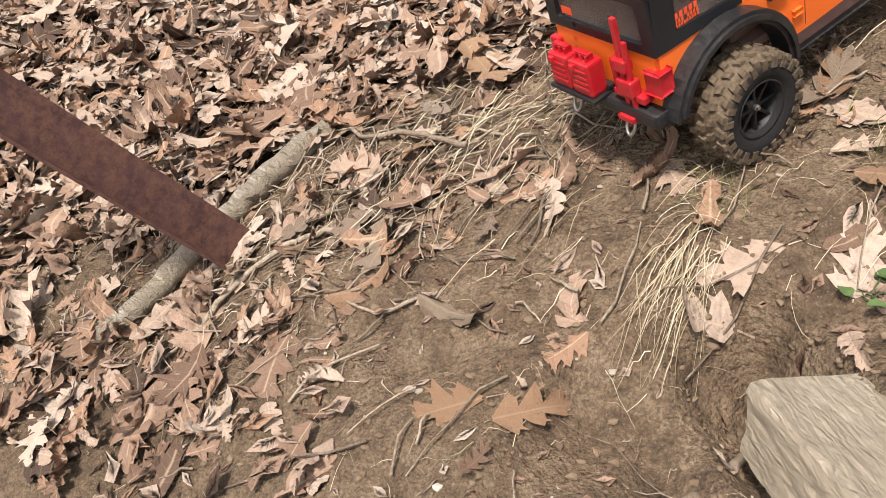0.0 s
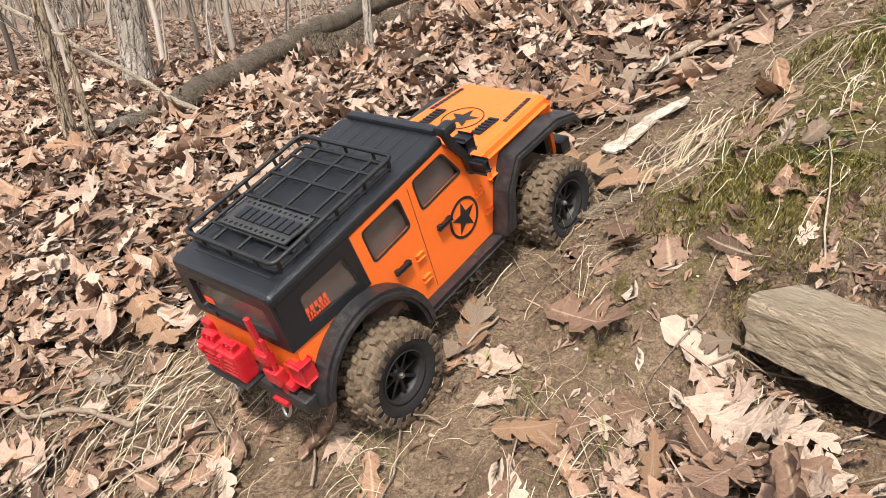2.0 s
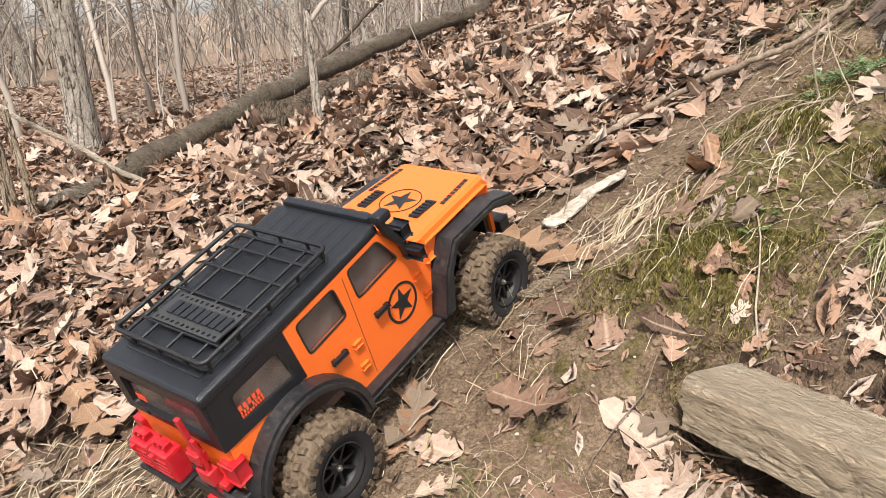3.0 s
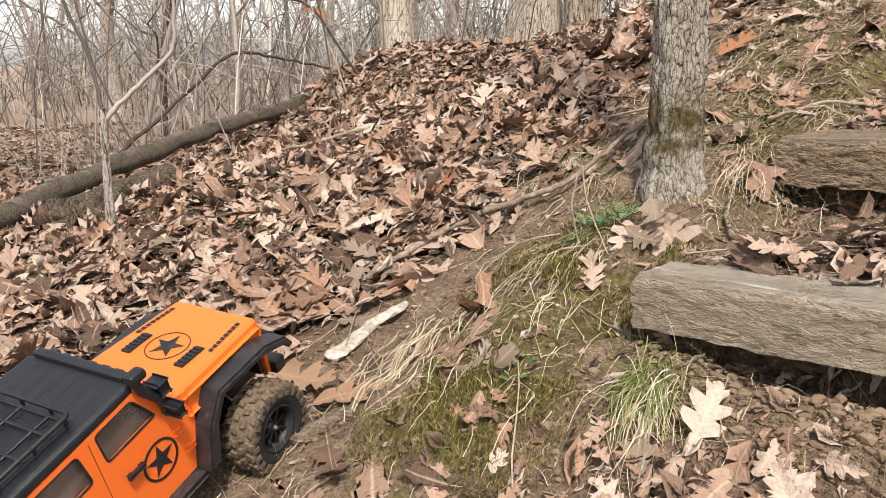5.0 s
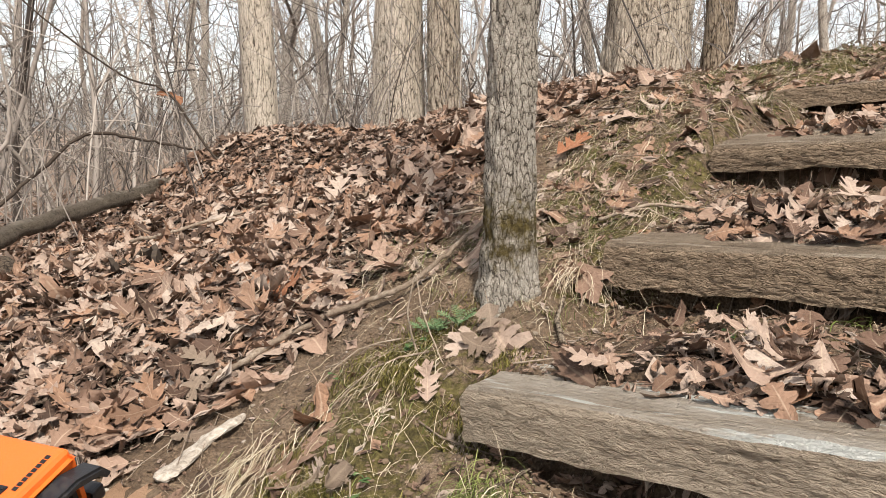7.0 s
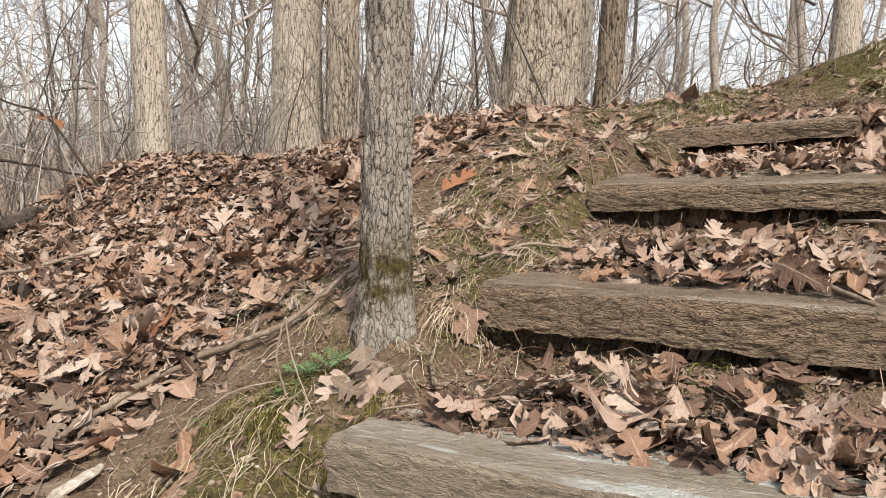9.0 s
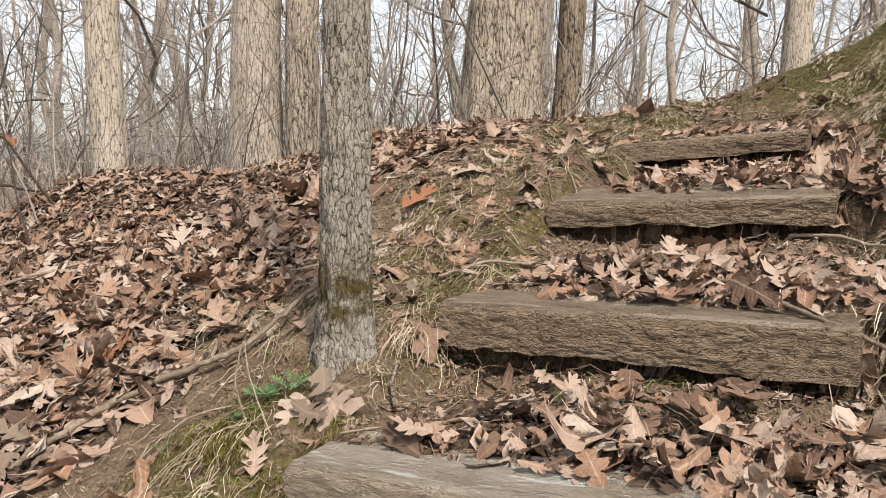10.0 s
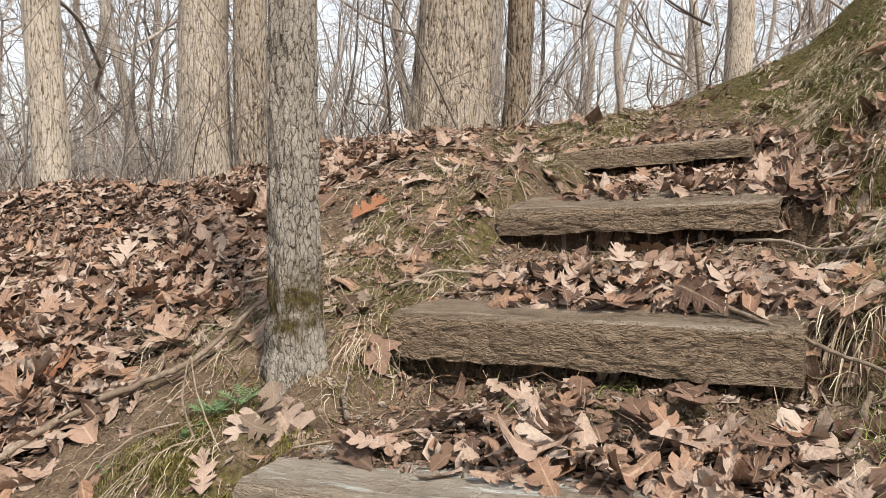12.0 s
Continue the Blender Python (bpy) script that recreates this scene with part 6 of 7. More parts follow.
# dry and green grass over the banks
dry, green = [], []
for _ in range(24000):
    u, v = rr.uniform(-0.6, 1.35), rr.uniform(-0.7, 2.6)
    x, y = from_uv(u, v)
    edge = float(stair_edge(v))
    w = 0.75 * float(moss_amount(x, y)) if u < edge else 0.9
    if -0.02 < u < edge - 0.02:
        w *= 0.15
    if -0.42 < u < 0.0 and -0.7 < v < 0.3:
        w = max(w, 0.24)
    if -0.5 < u < 0.02 and 0.3 < v < 2.4:
        w = max(w, 0.85)
    if math.hypot(x - 0.258, y - 1.8) < 0.06 or rr.random() > w or float(value_noise(x * 9, y * 9, 71)) < 0.38:
        continue
    if rr.random() < (0.55 if u > edge else 0.66):
        if u > edge and rr.random() < 0.75:
            dry.append(blade(rr, x, y, rr.uniform(0.05, 0.13), (-0.8 + rr.gauss(0, 0.4), 0.1 + rr.gauss(0, 0.5)), rr.uniform(0.35, 0.8), rr.uniform(0.0014, 0.0030)))
        else:
            dry.append(lying(rr, x, y, rr.uniform(0.04, 0.15), rr.uniform(0, 6.28), rr.uniform(0.0007, 0.0014), 0.2))
    else:
        green.append(blade(rr, x, y, rr.uniform(0.012, 0.045), (rr.gauss(0, 0.5), rr.gauss(0, 0.5)), 0.12, rr.uniform(0.0008, 0.0018)))
for cu, cv, n in ((0.76, 0.60, 260), (0.82, 0.75, 220), (0.84, 0.95, 150), (0.80, 0.30, 180), (0.74, 1.30, 130), (0.72, 1.75, 150), (0.62, 2.05, 150), (0.9, 1.5, 130), (0.95, 0.5, 200), (0.6, 2.5, 150), (0.85, 1.15, 130), (0.88, 0.1, 150), (0.75, 2.3, 150), (1.05, 0.8, 160), (0.95, 1.9, 150), (0.45, 2.35, 120)):
    x, y = from_uv(cu, cv)
    dry += tuft(x, y, n * 3 // 4, 0.13, 0.75, (-0.7, -0.1), 0.04, 0.0023)
    green += tuft(x + 0.03, y, n // 3, 0.09, 0.25, (-0.6, 0.2), 0.05, 0.0016)
for cu, cv in ((-0.12, 1.55), (-0.22, 1.9), (-0.25, 2.2), (-0.1, 2.4), (-0.3, 1.2), (-0.16, 0.62), (-0.05, 0.75), (-0.13, -0.62), (-0.18, -0.8), (-0.02, -0.55), (-0.5, 0.45)):
    x, y = from_uv(cu, cv)
    green += tuft(x, y, 26, 0.06, 0.15, (-0.2, -0.2), 0.022, 0.0009)
    dry += tuft(x, y, 22, 0.10, 0.4, DOWN, 0.03, 0.0009)
for _ in range(9000):
    u, v = rr.uniform(0.35, 1.75), rr.uniform(1.9, 4.0)
    x, y = from_uv(u, v)
    if float(value_noise(x * 6, y * 6, 75)) < 0.45 or rr.random() > 0.3 + 0.8 * float(on_mound(x, y)) or math.hypot(x - 3.20, y - 3.46) < 0.62:
        continue
    (dry if rr.random() < 0.62 else green).append(blade(rr, x, y, rr.uniform(0.03, 0.09), (-0.7 + rr.gauss(0, 0.4), -0.3 + rr.gauss(0, 0.4)), rr.uniform(0.2, 0.6), rr.uniform(0.002, 0.004)))
ribbon("dry_grass", dry, STRAW, ground, "bleached dry grass over the banks")
shoots = []
while len(shoots) < 34000:
    u, v = (rr.uniform(-0.38, 0.02), rr.uniform(-0.36, 0.34)) if len(shoots) % 5 < 2 else (rr.uniform(-0.45, 1.7), rr.uniform(-0.7, 3.9))
    x, y = from_uv(u, v)
    if rr.random() > float(moss_amount(x, y)) * 1.1 - 0.12 or float(value_noise(x * 11, y * 11, 73)) < 0.52:
        continue
    p = np.array(ground_at(x, y, -0.001))
    d = np.array([rr.gauss(0, 0.5), rr.gauss(0, 0.5), 1.0]) * rr.uniform(0.004, 0.013)
    shoots.append(([p, p + d * 0.6, p + d], rr.uniform(0.0010, 0.0022)))
ribbon("moss", shoots, MOSS, ground, "low cushion of yellow-green moss shoots")
ribbon("green_grass", green, GRASS, ground, "short fresh green grass and moss shoots")
# straws and rootlets everywhere
bits = []
for _ in range(2600):
    x, y = rr.uniform(-1.5, 1.4), rr.uniform(0.3, 3.2)
    bits.append(lying(rr, x, y, rr.uniform(0.012, 0.075), rr.uniform(0, 6.28), rr.uniform(0.0005, 0.0013), 0.3, 0.004, 5))
for _ in range(260):
    u, v = rr.gauss(-0.55, 0.12), rr.gauss(-0.85, 0.22)
    x, y = from_uv(u, v)
    bits.append(lying(rr, x, y, rr.uniform(0.05, 0.15), radians(-92 + rr.gauss(0, 22)), rr.uniform(0.0007, 0.0016), 0.10, 0.014, 6))
ribbon("straw_litter", bits, STRAW, ground, "loose bits of straw and rootlet on the clay")
pieces = []
for _ in range(1700):
    x, y = rr.uniform(-1.7, 1.5), rr.uniform(0.3, 3.6)
    if rr.random() > 0.35 + 0.65 * float(litter_amount(x, y)):
        continue
    pts, w = lying(rr, x, y, rr.uniform(0.05, 0.26), rr.uniform(0, 6.28), 0, 0.18, 0.008, 5)
    r0 = rr.uniform(0.0007, 0.0022)
    pieces.append(tube(pts, np.linspace(r0, r0 * 0.6, 5), 5))
for _ in range(260):
    x, y = from_uv(rr.gauss(-0.55, 0.16), rr.gauss(-1.2, 0.25))
    pts, w = lying(rr, x, y, rr.uniform(0.04, 0.16), rr.uniform(0, 6.28), 0, 0.2, 0.008, 5)
    r0 = rr.uniform(0.0008, 0.0026)
    pieces.append(tube(pts, np.linspace(r0, r0 * 0.6, 5), 5))
put("twig_litter", fast_mesh("twig_litter", *join(pieces)), TWIG, ground, "thin brown twigs scattered over the slope", kind="stuff")


# clods and pebbles
def lump(r, seed):
    rl = random.Random(seed)
    bm = bmesh.new()
    bmesh.ops.create_icosphere(bm, subdivisions=1, radius=1.0)
    v = np.array([tuple(x.co * rl.uniform(0.65, 1.2)) for x in bm.verts]) * np.array([1.0, rl.uniform(0.6, 1.0), rl.uniform(0.45, 0.8)])
    f = np.array([[w.index for w in q.verts] for q in bm.faces])
    bm.free()
    return v, f


LUMPS = [lump(1, i) for i in range(8)]


def crumbs(name, count, lo, hi, seed, material, label, keep):
    rs = random.Random(seed)
    pieces = []
    while len(pieces) < count:
        x, y = rs.uniform(-1.5, 1.35), rs.uniform(0.25, 3.0)
        if rs.random() > keep(x, y):
            continue
        s = lo * (hi / lo) ** (rs.random() ** 2.2)
        v, f = rs.choice(LUMPS)
        a = rs.uniform(0, 6.28)
        c, d = math.cos(a), math.sin(a)
        w = v * s @ np.array([[c, d, 0], [-d, c, 0], [0, 0, 1]])
        pieces.append((w + np.array(ground_at(x, y, s * 0.15)), f))
    return put(name, fast_mesh(name, *join(pieces), smooth=False), material, ground, label, kind="stuff")


CLOD = Kit("clay_clod", 0.95, 0.2)
CLOD.colour(CLOD.mix(CLOD.noise(80, 4, 0.6), CLOD.ramp(CLOD.random(), (0.0, (0.09, 0.058, 0.036)), (1.0, (0.26, 0.185, 0.12))), (0.15, 0.105, 0.07)))
PEBBLE = Kit("pebble", 0.8, 0.3)
PEBBLE.colour(PEBBLE.ramp(PEBBLE.random(), (0.0, (0.24, 0.19, 0.14)), (1.0, (0.46, 0.40, 0.33))))
crumbs("clay_clods", 17000, 0.002, 0.0085, 51, CLOD.m, "crumbled clods of brown clay", lambda x, y: 1.0 - 0.85 * float(litter_amount(x, y)))
crumbs("eroded_clods", 900, 0.003, 0.013, 53, CLOD.m, "pale crumbled clods washed out under a step", lambda x, y: float(bump(*stair_uv(x, y), 0.34, -0.06, 0.22, 0.06)))
crumbs("pebbles", 420, 0.002, 0.008, 52, PEBBLE.m, "small pale pebbles in the clay", lambda x, y: 1.0 - 0.8 * float(litter_amount(x, y)))


# sticks
def stick(points, r0, r1, material, name="stick", label="", sides=9, knots=0.12, seed=1, category="stick", crook=0.28):
    """A crooked stick through the given points, with knots and uneven thickness."""
    rs = random.Random(seed)
    pts = [Vector(p) for p in points]
    fine = []
    for i in range(len(pts) - 1):
        a, b = pts[max(i - 1, 0)], pts[i]
        c, d = pts[i + 1], pts[min(i + 2, len(pts) - 1)]
        for j in range(7):
            t = j / 7
            fine.append(0.5 * ((2 * b) + (c - a) * t + (2 * a - 5 * b + 4 * c - d) * t * t + (3 * b - a - 3 * c + d) * t ** 3))
    fine.append(pts[-1])
    n = len(fine)
    rad = np.array([(r0 + (r1 - r0) * i / (n - 1)) * (1 + rs.uniform(-knots, knots)) for i in range(n)])
    arr = np.array([tuple(p) for p in fine]) + np.array([[rs.gauss(0, r0 * crook) for _ in range(3)] for _ in range(n)])
    arr = np.concatenate([arr[:1] - (arr[1] - arr[0]) * 0.02, arr, arr[-1:] + (arr[-1] - arr[-2]) * 0.02])
    rad = np.concatenate([[r0 * 0.05], rad, [r1 * 0.05]])
    return put(name, fast_mesh(name, *tube(arr, rad, sides)), material, None, label, category)


def along(*xy, lift=0.01):
    return [tuple(ground_at(x, y, lift)) for x, y in xy]


stick(along((-1.13, 0.80), (-1.156, 0.702), (-1.165, 0.56), (-1.169, 0.41), (-1.168, 0.33), lift=0.014), 0.023, 0.018, DRIFT, "dead_branch", "thick grey weathered branch in the leaf litter", seed=2, category="branch", knots=0.05, crook=0.07, sides=14)
stick(along((-0.262, 0.688), (-0.272, 0.673), (-0.279, 0.55), (-0.30, 0.42), lift=0.008), 0.0065, 0.0075, TWIG, "stick", "dark brown stick against a timber end", seed=3)
stick(along((-0.335, 1.715), (-0.24, 1.775), (-0.13, 1.837), (0.009, 1.844), (0.09, 1.90), (0.174, 1.991), (0.22, 2.05), lift=0.028), 0.0075, 0.0045, TWIG, "fallen_branch", "crooked grey-brown branch lying across the slope", seed=4, category="branch")
stick([tuple(ground_at(0.10, 1.62, 0.0)), tuple(ground_at(0.085, 1.60, 0.09)), tuple(ground_at(0.10, 1.60, 0.155)), tuple(ground_at(0.11, 1.585, 0.10)), tuple(ground_at(0.15, 1.54, 0.03))], 0.0018, 0.0011, TWIG, "broken_stalk", "bent pale broken weed stalk", seed=5, category="stalk")
stick([(0.92, 1.665, 0.815), (0.945, 1.625, 0.812), (0.99, 1.50, 0.792), (1.03, 1.42, 0.775), (1.08, 1.38, 0.75), (1.16, 1.31, 0.72)], 0.0046, 0.0032, TWIG, "stick", "pale crooked stick lying over a timber step", seed=6)
stick(along((0.86, 1.10), (0.93, 1.17), (1.04, 1.262), (1.10, 1.33), lift=0.02), 0.0055, 0.0045, TWIG, "stick", "bare stick on the grassy bank", seed=7)
stick(along((1.19, 1.93), (1.25, 1.86), (1.27, 1.74), (1.29, 1.62), (1.31, 1.50), lift=0.03), 0.0042, 0.003, TWIG, "stick", "forked stick lying in bank grass", seed=8)
stick(along((-0.70, 0.60), (-0.74, 0.56), (-0.80, 0.55), lift=0.008), 0.003, 0.002, TWIG, "twig", "thin brown twig on clay", seed=9, category="twig")
stick(along((-0.16, 0.93), (-0.13, 0.86), (-0.10, 0.82), (-0.12, 0.77), lift=0.006), 0.003, 0.002, DRIFT, "twig", "broken pale twig on clay", seed=10, category="twig")
stick(along((-0.90, 0.66), (-0.98, 0.60), (-1.02, 0.50), (-1.0, 0.40), lift=0.01), 0.005, 0.004, TWIG, "stick", "brown stick among dead leaves", seed=11)
stick(along((-0.80, 0.80), (-0.95, 0.82), (-1.05, 0.80), (-1.2, 0.85), lift=0.02), 0.005, 0.003, TWIG, "stick", "thin bent stick in leaf litter", seed=12)
stick(along((0.46, 1.50), (0.475, 1.46), (0.48, 1.42), lift=0.012), 0.004, 0.003, TWIG, "twig", "small dark twig on a weathered timber", seed=13, category="twig")
stick(along((-1.57, 1.87), (-1.60, 1.86), lift=0.02) + [(-1.95, 1.86, 0.50), (-2.28, 1.83, 0.66), (-2.70, 1.80, 0.86)], 0.009, 0.006, DRIFT, "leaning_pole", "thin pale dead pole leaning over the litter", seed=14, category="pole")
stick(along((0.02, 2.30), (0.10, 2.22), (0.22, 2.20), (0.33, 2.26), lift=0.012), 0.004, 0.0025, TWIG, "twig", "thin twig lying on the upper slope", seed=15, category="twig")
stick(along((0.45, 2.02), (0.56, 2.00), (0.66, 2.02), lift=0.012), 0.0045, 0.003, TWIG, "twig", "short twig on the trodden tread", seed=16, category="twig")
stick(along((0.35, 1.62), (0.345, 1.68), (0.36, 1.74), lift=0.02), 0.005, 0.004, BARK_SHAG, "twig", "upright stub beside the tree foot", seed=17, category="twig")

# fallen log with a mossy root end
stick([(-1.78, 1.66, 0.295), (-1.70, 2.05, 0.40), (-1.61, 2.5, 0.50), (-1.50, 2.95, 0.59), (-1.34, 3.35, 0.67), (-1.1, 3.7, 0.74), (-0.8, 4.0, 0.80)], 0.040, 0.026, LOG_WOOD, "fallen_log", "long fallen grey log along the slope", 18, 0.12, 21, "log", 0.12)
stick([tuple(ground_at(x, y, h)) for (x, y), h in (((-1.50, 2.30), 0.03), ((-1.45, 2.55), 0.04), ((-1.40, 2.80), 0.02))], 0.066, 0.055, BARK_MOSS, "rotten_log", "short rotten mossy log beside a fallen trunk", 16, 0.14, 22, "log", 0.1)
# forked limbs of the grey sapling
for name, pts, r0, r1 in (("limb", [(-1.277, 2.285, 0.72), (-1.299, 2.283, 0.902), (-1.332, 2.255, 1.038), (-1.35, 2.231, 1.154), (-1.40, 2.21, 1.40)], 0.0060, 0.0025),
                          ("limb", [(-1.279, 2.288, 0.74), (-1.213, 2.34, 0.822), (-1.122, 2.398, 0.922), (-1.104, 2.407, 1.008), (-1.103, 2.40, 1.115), (-1.13, 2.38, 1.35)], 0.0080, 0.003)):
    ob = stick(pts, r0, r1, BARK_TWIGS, name, "", 8, 0.08, 31, "", 0.15)
    ob.parent = sapling
    ob.matrix_parent_inverse = sapling.matrix_world.inverted()
DEAD = plain_material("dark_dead_wood", (0.055, 0.041, 0.031), 0.88, 0.15, dust=0.25)
stick([(-2.30, 3.45, float(ground_height(-2.30, 3.45))), (-2.13, 3.91, 0.60), (-2.05, 4.09, 0.73), (-1.89, 4.30, 0.92), (-1.70, 4.45, 0.90), (-1.51, 4.59, 0.85), (-1.25, 4.69, 0.79)], 0.012, 0.005, DEAD, "dead_limb", "dark bent dead limb arching over the litter", 8, 0.15, 23, "branch")
# hollow shell of a rotten stump
n_r = 26
bm = bmesh.new()
rs = random.Random(44)
rings = []
rim_h = [0.055 + 0.045 * math.sin(2.1 * 2 * math.pi * i / n_r + 1) * rs.uniform(0.5, 1) + rs.uniform(-0.012, 0.012) for i in range(n_r)]
for r_s, low in ((0.078, True), (0.066, False), (0.052, False), (0.050, True)):
    rings.append([bm.verts.new((r_s * (1 + 0.12 * math.sin(3 * a + 1)) * math.cos(a), r_s * 1.25 * math.sin(a), -0.04 if low else rim_h[i])) for i, a in enumerate(2 * math.pi * i / n_r for i in range(n_r))])
for a, b in zip(rings, rings[1:]):
    for i in range(n_r):
        bm.faces.new((a[i], a[(i + 1) % n_r], b[(i + 1) % n_r], b[i]))
bm.faces.new(rings[-1])
stump = part("rotten_stump", bm, DEAD, None, "dark hollow shell of a rotten stump in the leaves", category="stump")
stump.matrix_world = Matrix.Translation(ground_at(-0.80, 2.49, -0.012)) @ pose(0, 0, 0, 24, -16, 30)
# dead leaf caught on a twig
HANG = (-1.15, 3.60, 1.10)
hung = put("hanging_leaf", fast_mesh("hanging_leaf", LEAVES[23][0], LEAVES[23][1], True, {"rib": LEAVES[23][2][:, 0], "along": LEAVES[23][2][:, 1]}), LEAF_RED, None, "curled russet dead leaf caught on a bare twig", "leaf")
hung.matrix_world = Matrix.Translation(HANG) @ pose(0, 0, 0, 70, 15, 20) @ Matrix.Scale(0.15, 4)
stick([(HANG[0] - 0.9, HANG[1] - 0.1, HANG[2] + 0.75), (HANG[0] - 0.55, HANG[1] - 0.05, HANG[2] + 0.36), (HANG[0] - 0.2, HANG[1], HANG[2] + 0.08), HANG, (HANG[0] + 0.2, HANG[1], HANG[2] - 0.28), (HANG[0] + 0.35, HANG[1], float(ground_height(HANG[0] + 0.35, HANG[1])))], 0.003, 0.006, DEAD, "bare_cane", "long dark cane bending over the brush", 7, 0.1, 33, "cane")
stick(along((-0.95, 2.75), (-0.80, 2.70), (-0.62, 2.78), (-0.45, 2.74), lift=0.05), 0.006, 0.004, TWIG, "stick", "thin dead stick in the upper litter", seed=24)

# rusty angle iron
RUST = Kit("rusty_steel", 0.78, 0.35, 0.25)
RUST.colour(RUST.mix(RUST.grey(RUST.noise(60, 6, 0.75), 0.42, 0.62), RUST.ramp(RUST.noise(14, 5, 0.6), (0.3, (0.055, 0.026, 0.024)), (0.7, (0.125, 0.062, 0.058))), (0.17, 0.085, 0.06)))
RUST.relief(RUST.noise(150, 5, 0.7), 0.0015, 0.8)
foot, lead = Vector((-1.089, 0.571, -0.03)), Vector((-0.04, -0.275, 0.335)).normalized()
face = (Vector((0, 0, 0.6)) - foot).normalized()
across = lead.cross(face).normalized()
out_n = across.cross(lead).normalized()
bar = slab([(-0.037, -0.06), (0.037, -0.06), (0.037, 0.95), (-0.037, 0.95)], [], 0.0, -0.005, "xz")
lip = slab([(-0.037, -0.06), (-0.032, -0.06), (-0.032, 0.95), (-0.037, 0.95)], [], -0.005, -0.03, "xz")
iron = part("angle_iron", merge(bar, lip), RUST.m, None, "rusty brown angle iron leaning out of the ground", category="iron bar")
iron.matrix_world = Matrix(((across.x, -out_n.x, lead.x, foot.x), (across.y, -out_n.y, lead.y, foot.y), (across.z, -out_n.z, lead.z, foot.z), (0, 0, 0, 1)))


# flakes of bark, a curled pod and green herbs
def flake(points, widths, thick, material, name, label, category, cup=0.25, seed=1):
    """A shard of bark or wood: a bent, ragged strip with thickness."""
    rs = random.Random(seed)
    pts = [Vector(p) for p in points]
    n = 16
    bm = bmesh.new()
    rows = []
    for i in range(n + 1):
        t = i / n * (len(pts) - 1)
        k = min(int(t), len(pts) - 2)
        p = pts[k].lerp(pts[k + 1], t - k)
        w = widths[0] + (widths[1] - widths[0]) * i / n
        if i in (0, n):
            w *= 0.35
        tan = (pts[k + 1] - pts[k]).normalized()
        side = tan.cross(Vector((0, 0, 1))).normalized()
        up = side.cross(tan).normalized()
        row = []
        for s in (-1, -0.4, 0.4, 1):
            row.append(bm.verts.new(p + side * s * w * rs.uniform(0.8, 1.15) + up * (thick - cup * w * abs(s) ** 2 + rs.gauss(0, 0.0012))))
        for s in (1, -1):
            row.append(bm.verts.new(p + side * s * w * 0.85 - up * cup * w))
        rows.append(row)
    for a, b in zip(rows, rows[1:]):
        for j in range(6):
            bm.faces.new((a[j], b[j], b[(j + 1) % 6], a[(j + 1) % 6]))
    bm.faces.new(rows[0])
    bm.faces.new(rows[-1])
    return part(name, bm, material, None, label, category=category)


PALE_BARK = Kit("bleached_bark", 0.85, 0.25)
PALE_BARK.colour(PALE_BARK.ramp(PALE_BARK.noise(70, 6, 0.7, PALE_BARK.stretch(1, 1, 1), 1.0), (0.3, (0.16, 0.125, 0.095)), (0.52, (0.42, 0.36, 0.29)), (0.72, (0.60, 0.55, 0.48))))
PALE_BARK.relief(PALE_BARK.noise(130, 5, 0.7), 0.003, 1.0)
flake(along((-0.330, 1.488), (-0.30, 1.525), (-0.262, 1.565), (-0.214, 1.615), lift=0.010), (0.024, 0.013), 0.004, PALE_BARK.m, "bark_shard", "bleached white shard of bark on clay", "bark", seed=3)
flake(along((-0.30, 1.26), (-0.25, 1.33), (-0.20, 1.39), lift=0.006), (0.02, 0.014), 0.006, WOOD_BROWN, "bark_strip", "dark brown strip of bark pressed in the rut", "bark", seed=4)
POD = plain_material("dark_curled_bark", (0.085, 0.042, 0.028), 0.7, 0.3, dust=0.3)
flake([(0.37, 1.475, 0.612), (0.40, 1.458, 0.622), (0.43, 1.432, 0.612)], (0.012, 0.010), 0.010, POD, "curled_bark", "dark curled bark piece on a timber", "bark", 0.9, 5)
flake(along((1.02, 1.30), (1.06, 1.27), (1.10, 1.25), lift=0.02), (0.02, 0.016), 0.008, POD, "curled_bark", "brown curled bark at the foot of the bank", "bark", 0.8, 6)


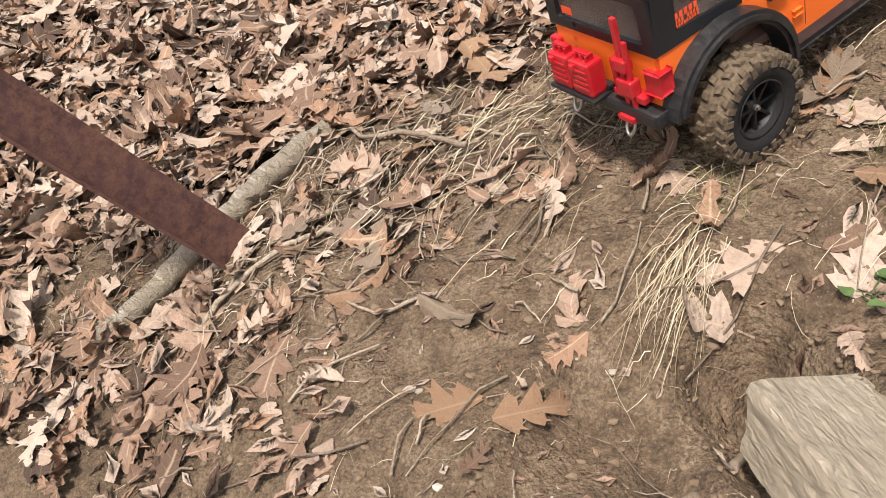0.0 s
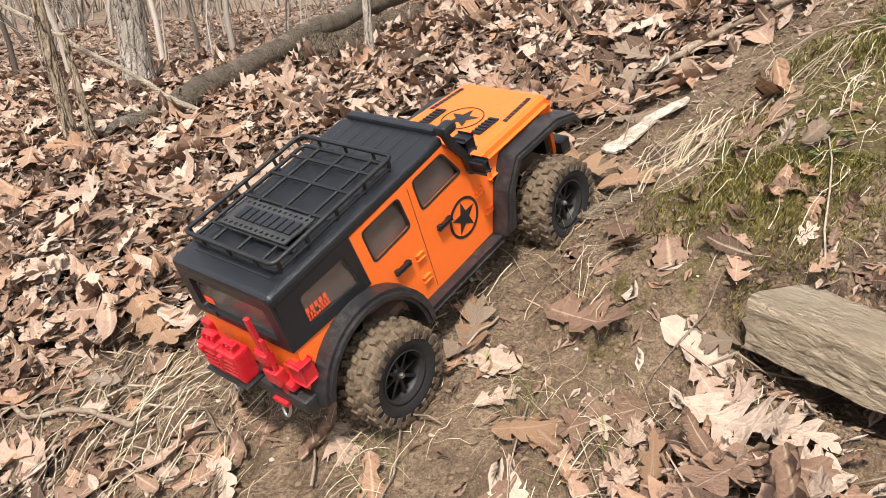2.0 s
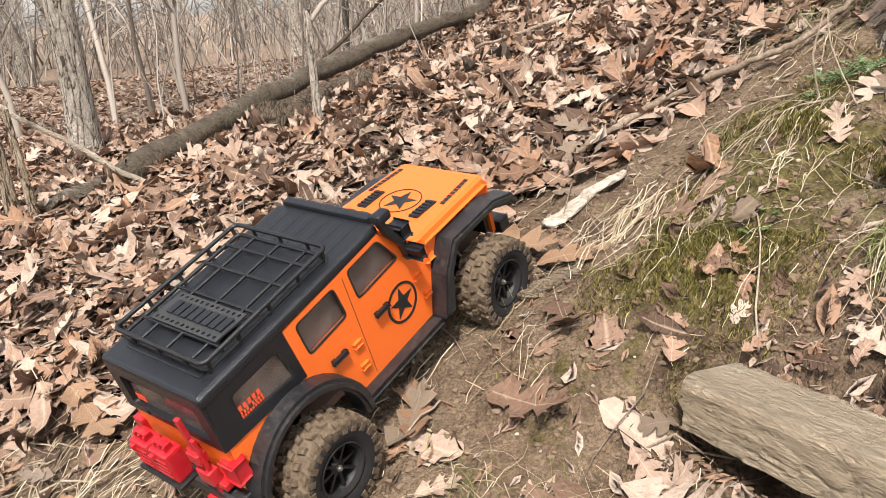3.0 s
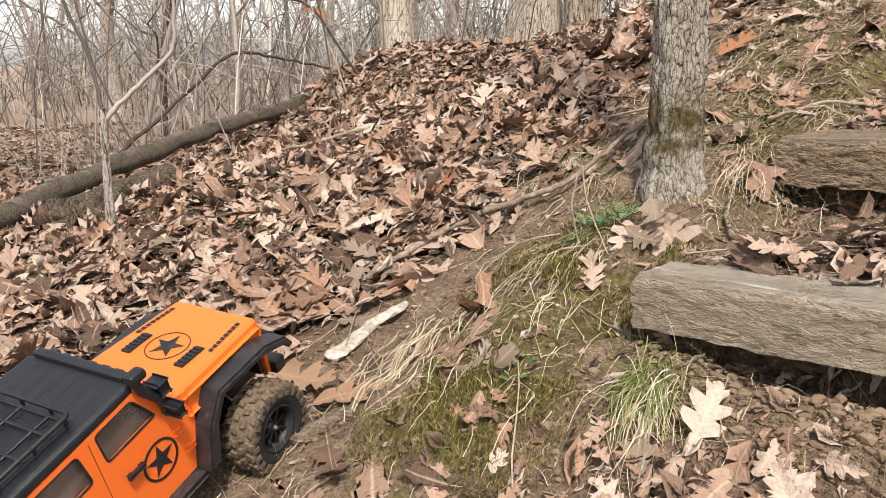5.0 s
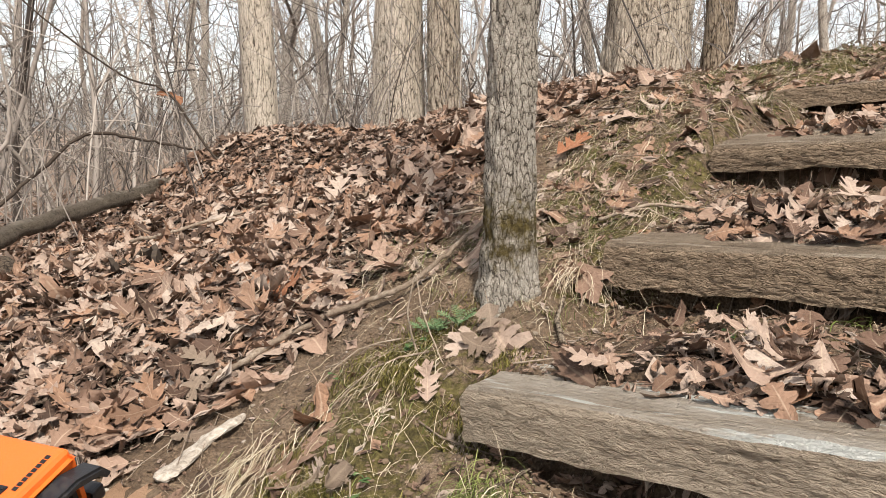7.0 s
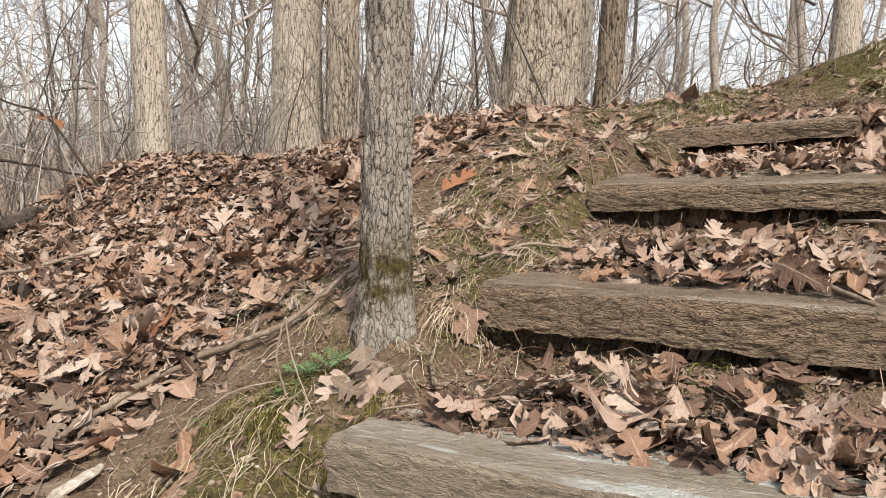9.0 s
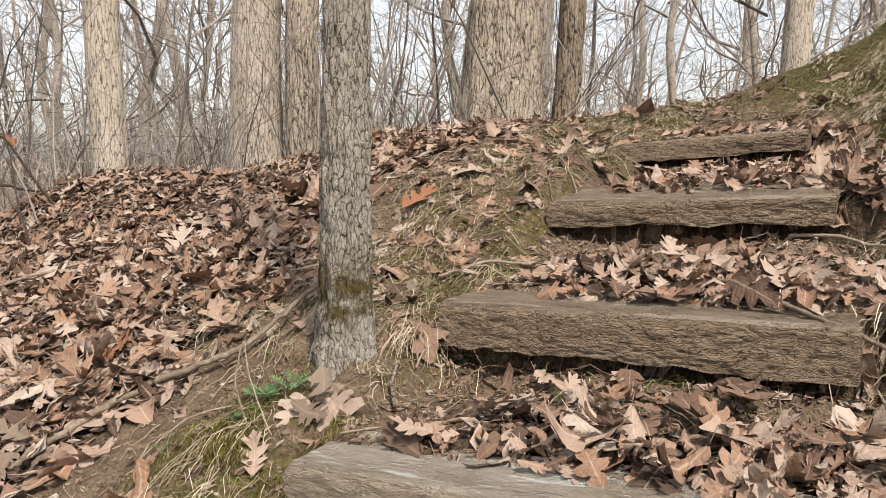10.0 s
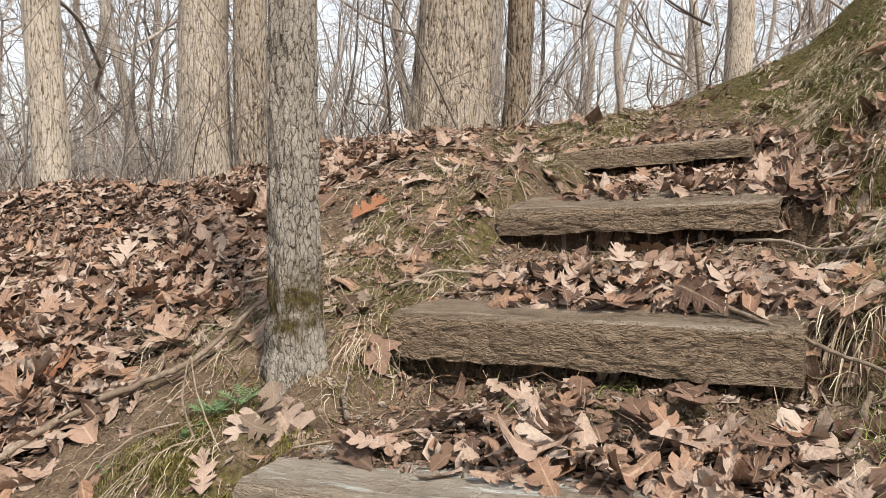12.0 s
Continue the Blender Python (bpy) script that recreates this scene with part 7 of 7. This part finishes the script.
def herb(x, y, size, leaflets, seed, label):
    """A small green plant: stalks with oval leaflets."""
    rs = random.Random(seed)
    base = new("herb")
    base.matrix_world = Matrix.Translation(ground_at(x, y))
    for i in range(leaflets):
        az, up = rs.uniform(0, 6.28), rs.uniform(0.3, 0.9)
        tip = Vector((math.cos(az), math.sin(az), up)).normalized() * size * rs.uniform(0.5, 1.0)
        v, f = tube([(0, 0, -0.004), tuple(tip * 0.5 + Vector((0, 0, size * 0.1))), tuple(tip)], [0.0008, 0.0007, 0.0005], 4)
        put("stalk", fast_mesh("stalk", v, f), HERB, base)
        bm = bmesh.new()
        side = tip.cross(Vector((0, 0, 1))).normalized()
        out = Vector((tip.x, tip.y, tip.z * 0.2)).normalized()
        w, l = size * 0.28, size * 0.5
        ring = [bm.verts.new(tip + out * l * (0.5 - 0.5 * math.cos(a)) + side * w * math.sin(a) + Vector((0, 0, 0.12 * l * math.cos(2 * a)))) for a in np.linspace(0, 2 * math.pi, 10, endpoint=False)]
        mid = bm.verts.new(tip + out * l * 0.5 - Vector((0, 0, 0.08 * l)))
        for a, b in zip(ring, ring[1:] + ring[:1]):
            bm.faces.new((a, b, mid))
        part("herb_leaf", bm, HERB, base)
    return tagged(base, label, "herb")


herb(-0.029, 1.03, 0.022, 4, 1, "round-leaved green seedling on clay")
herb(-0.02, 1.00, 0.020, 4, 2, "round-leaved green seedling under a timber")
herb(-0.225, 0.80, 0.035, 5, 3, "green weed with pointed leaves on clay")
herb(-0.19, 0.82, 0.025, 4, 4, "small green weed beside dead leaves")
herb(0.02, 1.33, 0.020, 4, 5, "small green seedling on the mossy bank")
herb(0.05, 1.36, 0.022, 5, 6, "small green seedling near straw")
herb(0.10, 1.63, 0.03, 6, 7, "leafy green weed in dry grass")
herb(-0.05, 1.66, 0.02, 4, 8, "round green leaf low in moss")
herb(-0.50, 1.45, 0.022, 4, 9, "green seedling among dead leaves")
herb(0.62, 1.55, 0.02, 4, 10, "green seedling below a step")


def feather_herb(x, y, size, seed):
    rs = random.Random(seed)
    base = new("fern_herb")
    base.matrix_world = Matrix.Translation(ground_at(x, y, 0.006))
    for i in range(9):
        az = i * 0.70 + rs.uniform(-0.25, 0.25)
        d = Vector((math.cos(az), math.sin(az), rs.uniform(0.7, 1.3))).normalized()
        rows = []
        side = d.cross(Vector((0, 0, 1))).normalized()
        for j in range(2, 9):
            p = d * size * j / 8 - Vector((0, 0, 0.25 * size * (j / 8) ** 2))
            for s in (-1, 1):
                q = p + (side * s + d * 0.5) * size * 0.20 * (1 - abs(j - 5) / 6)
                rows.append(([p, (p + q) / 2, q], 0.0034))
        rows.append(([Vector((0, 0, 0)), d * size * 0.5, d * size - Vector((0, 0, 0.25 * size))], 0.0010))
        ribbon("frond", rows, FERN, base, kind="")
    return tagged(base, "feathery green herb beside the tree foot", "herb")


feather_herb(0.165, 1.71, 0.056, 3)
feather_herb(0.105, 1.72, 0.042, 4)
feather_herb(0.130, 1.68, 0.034, 5)
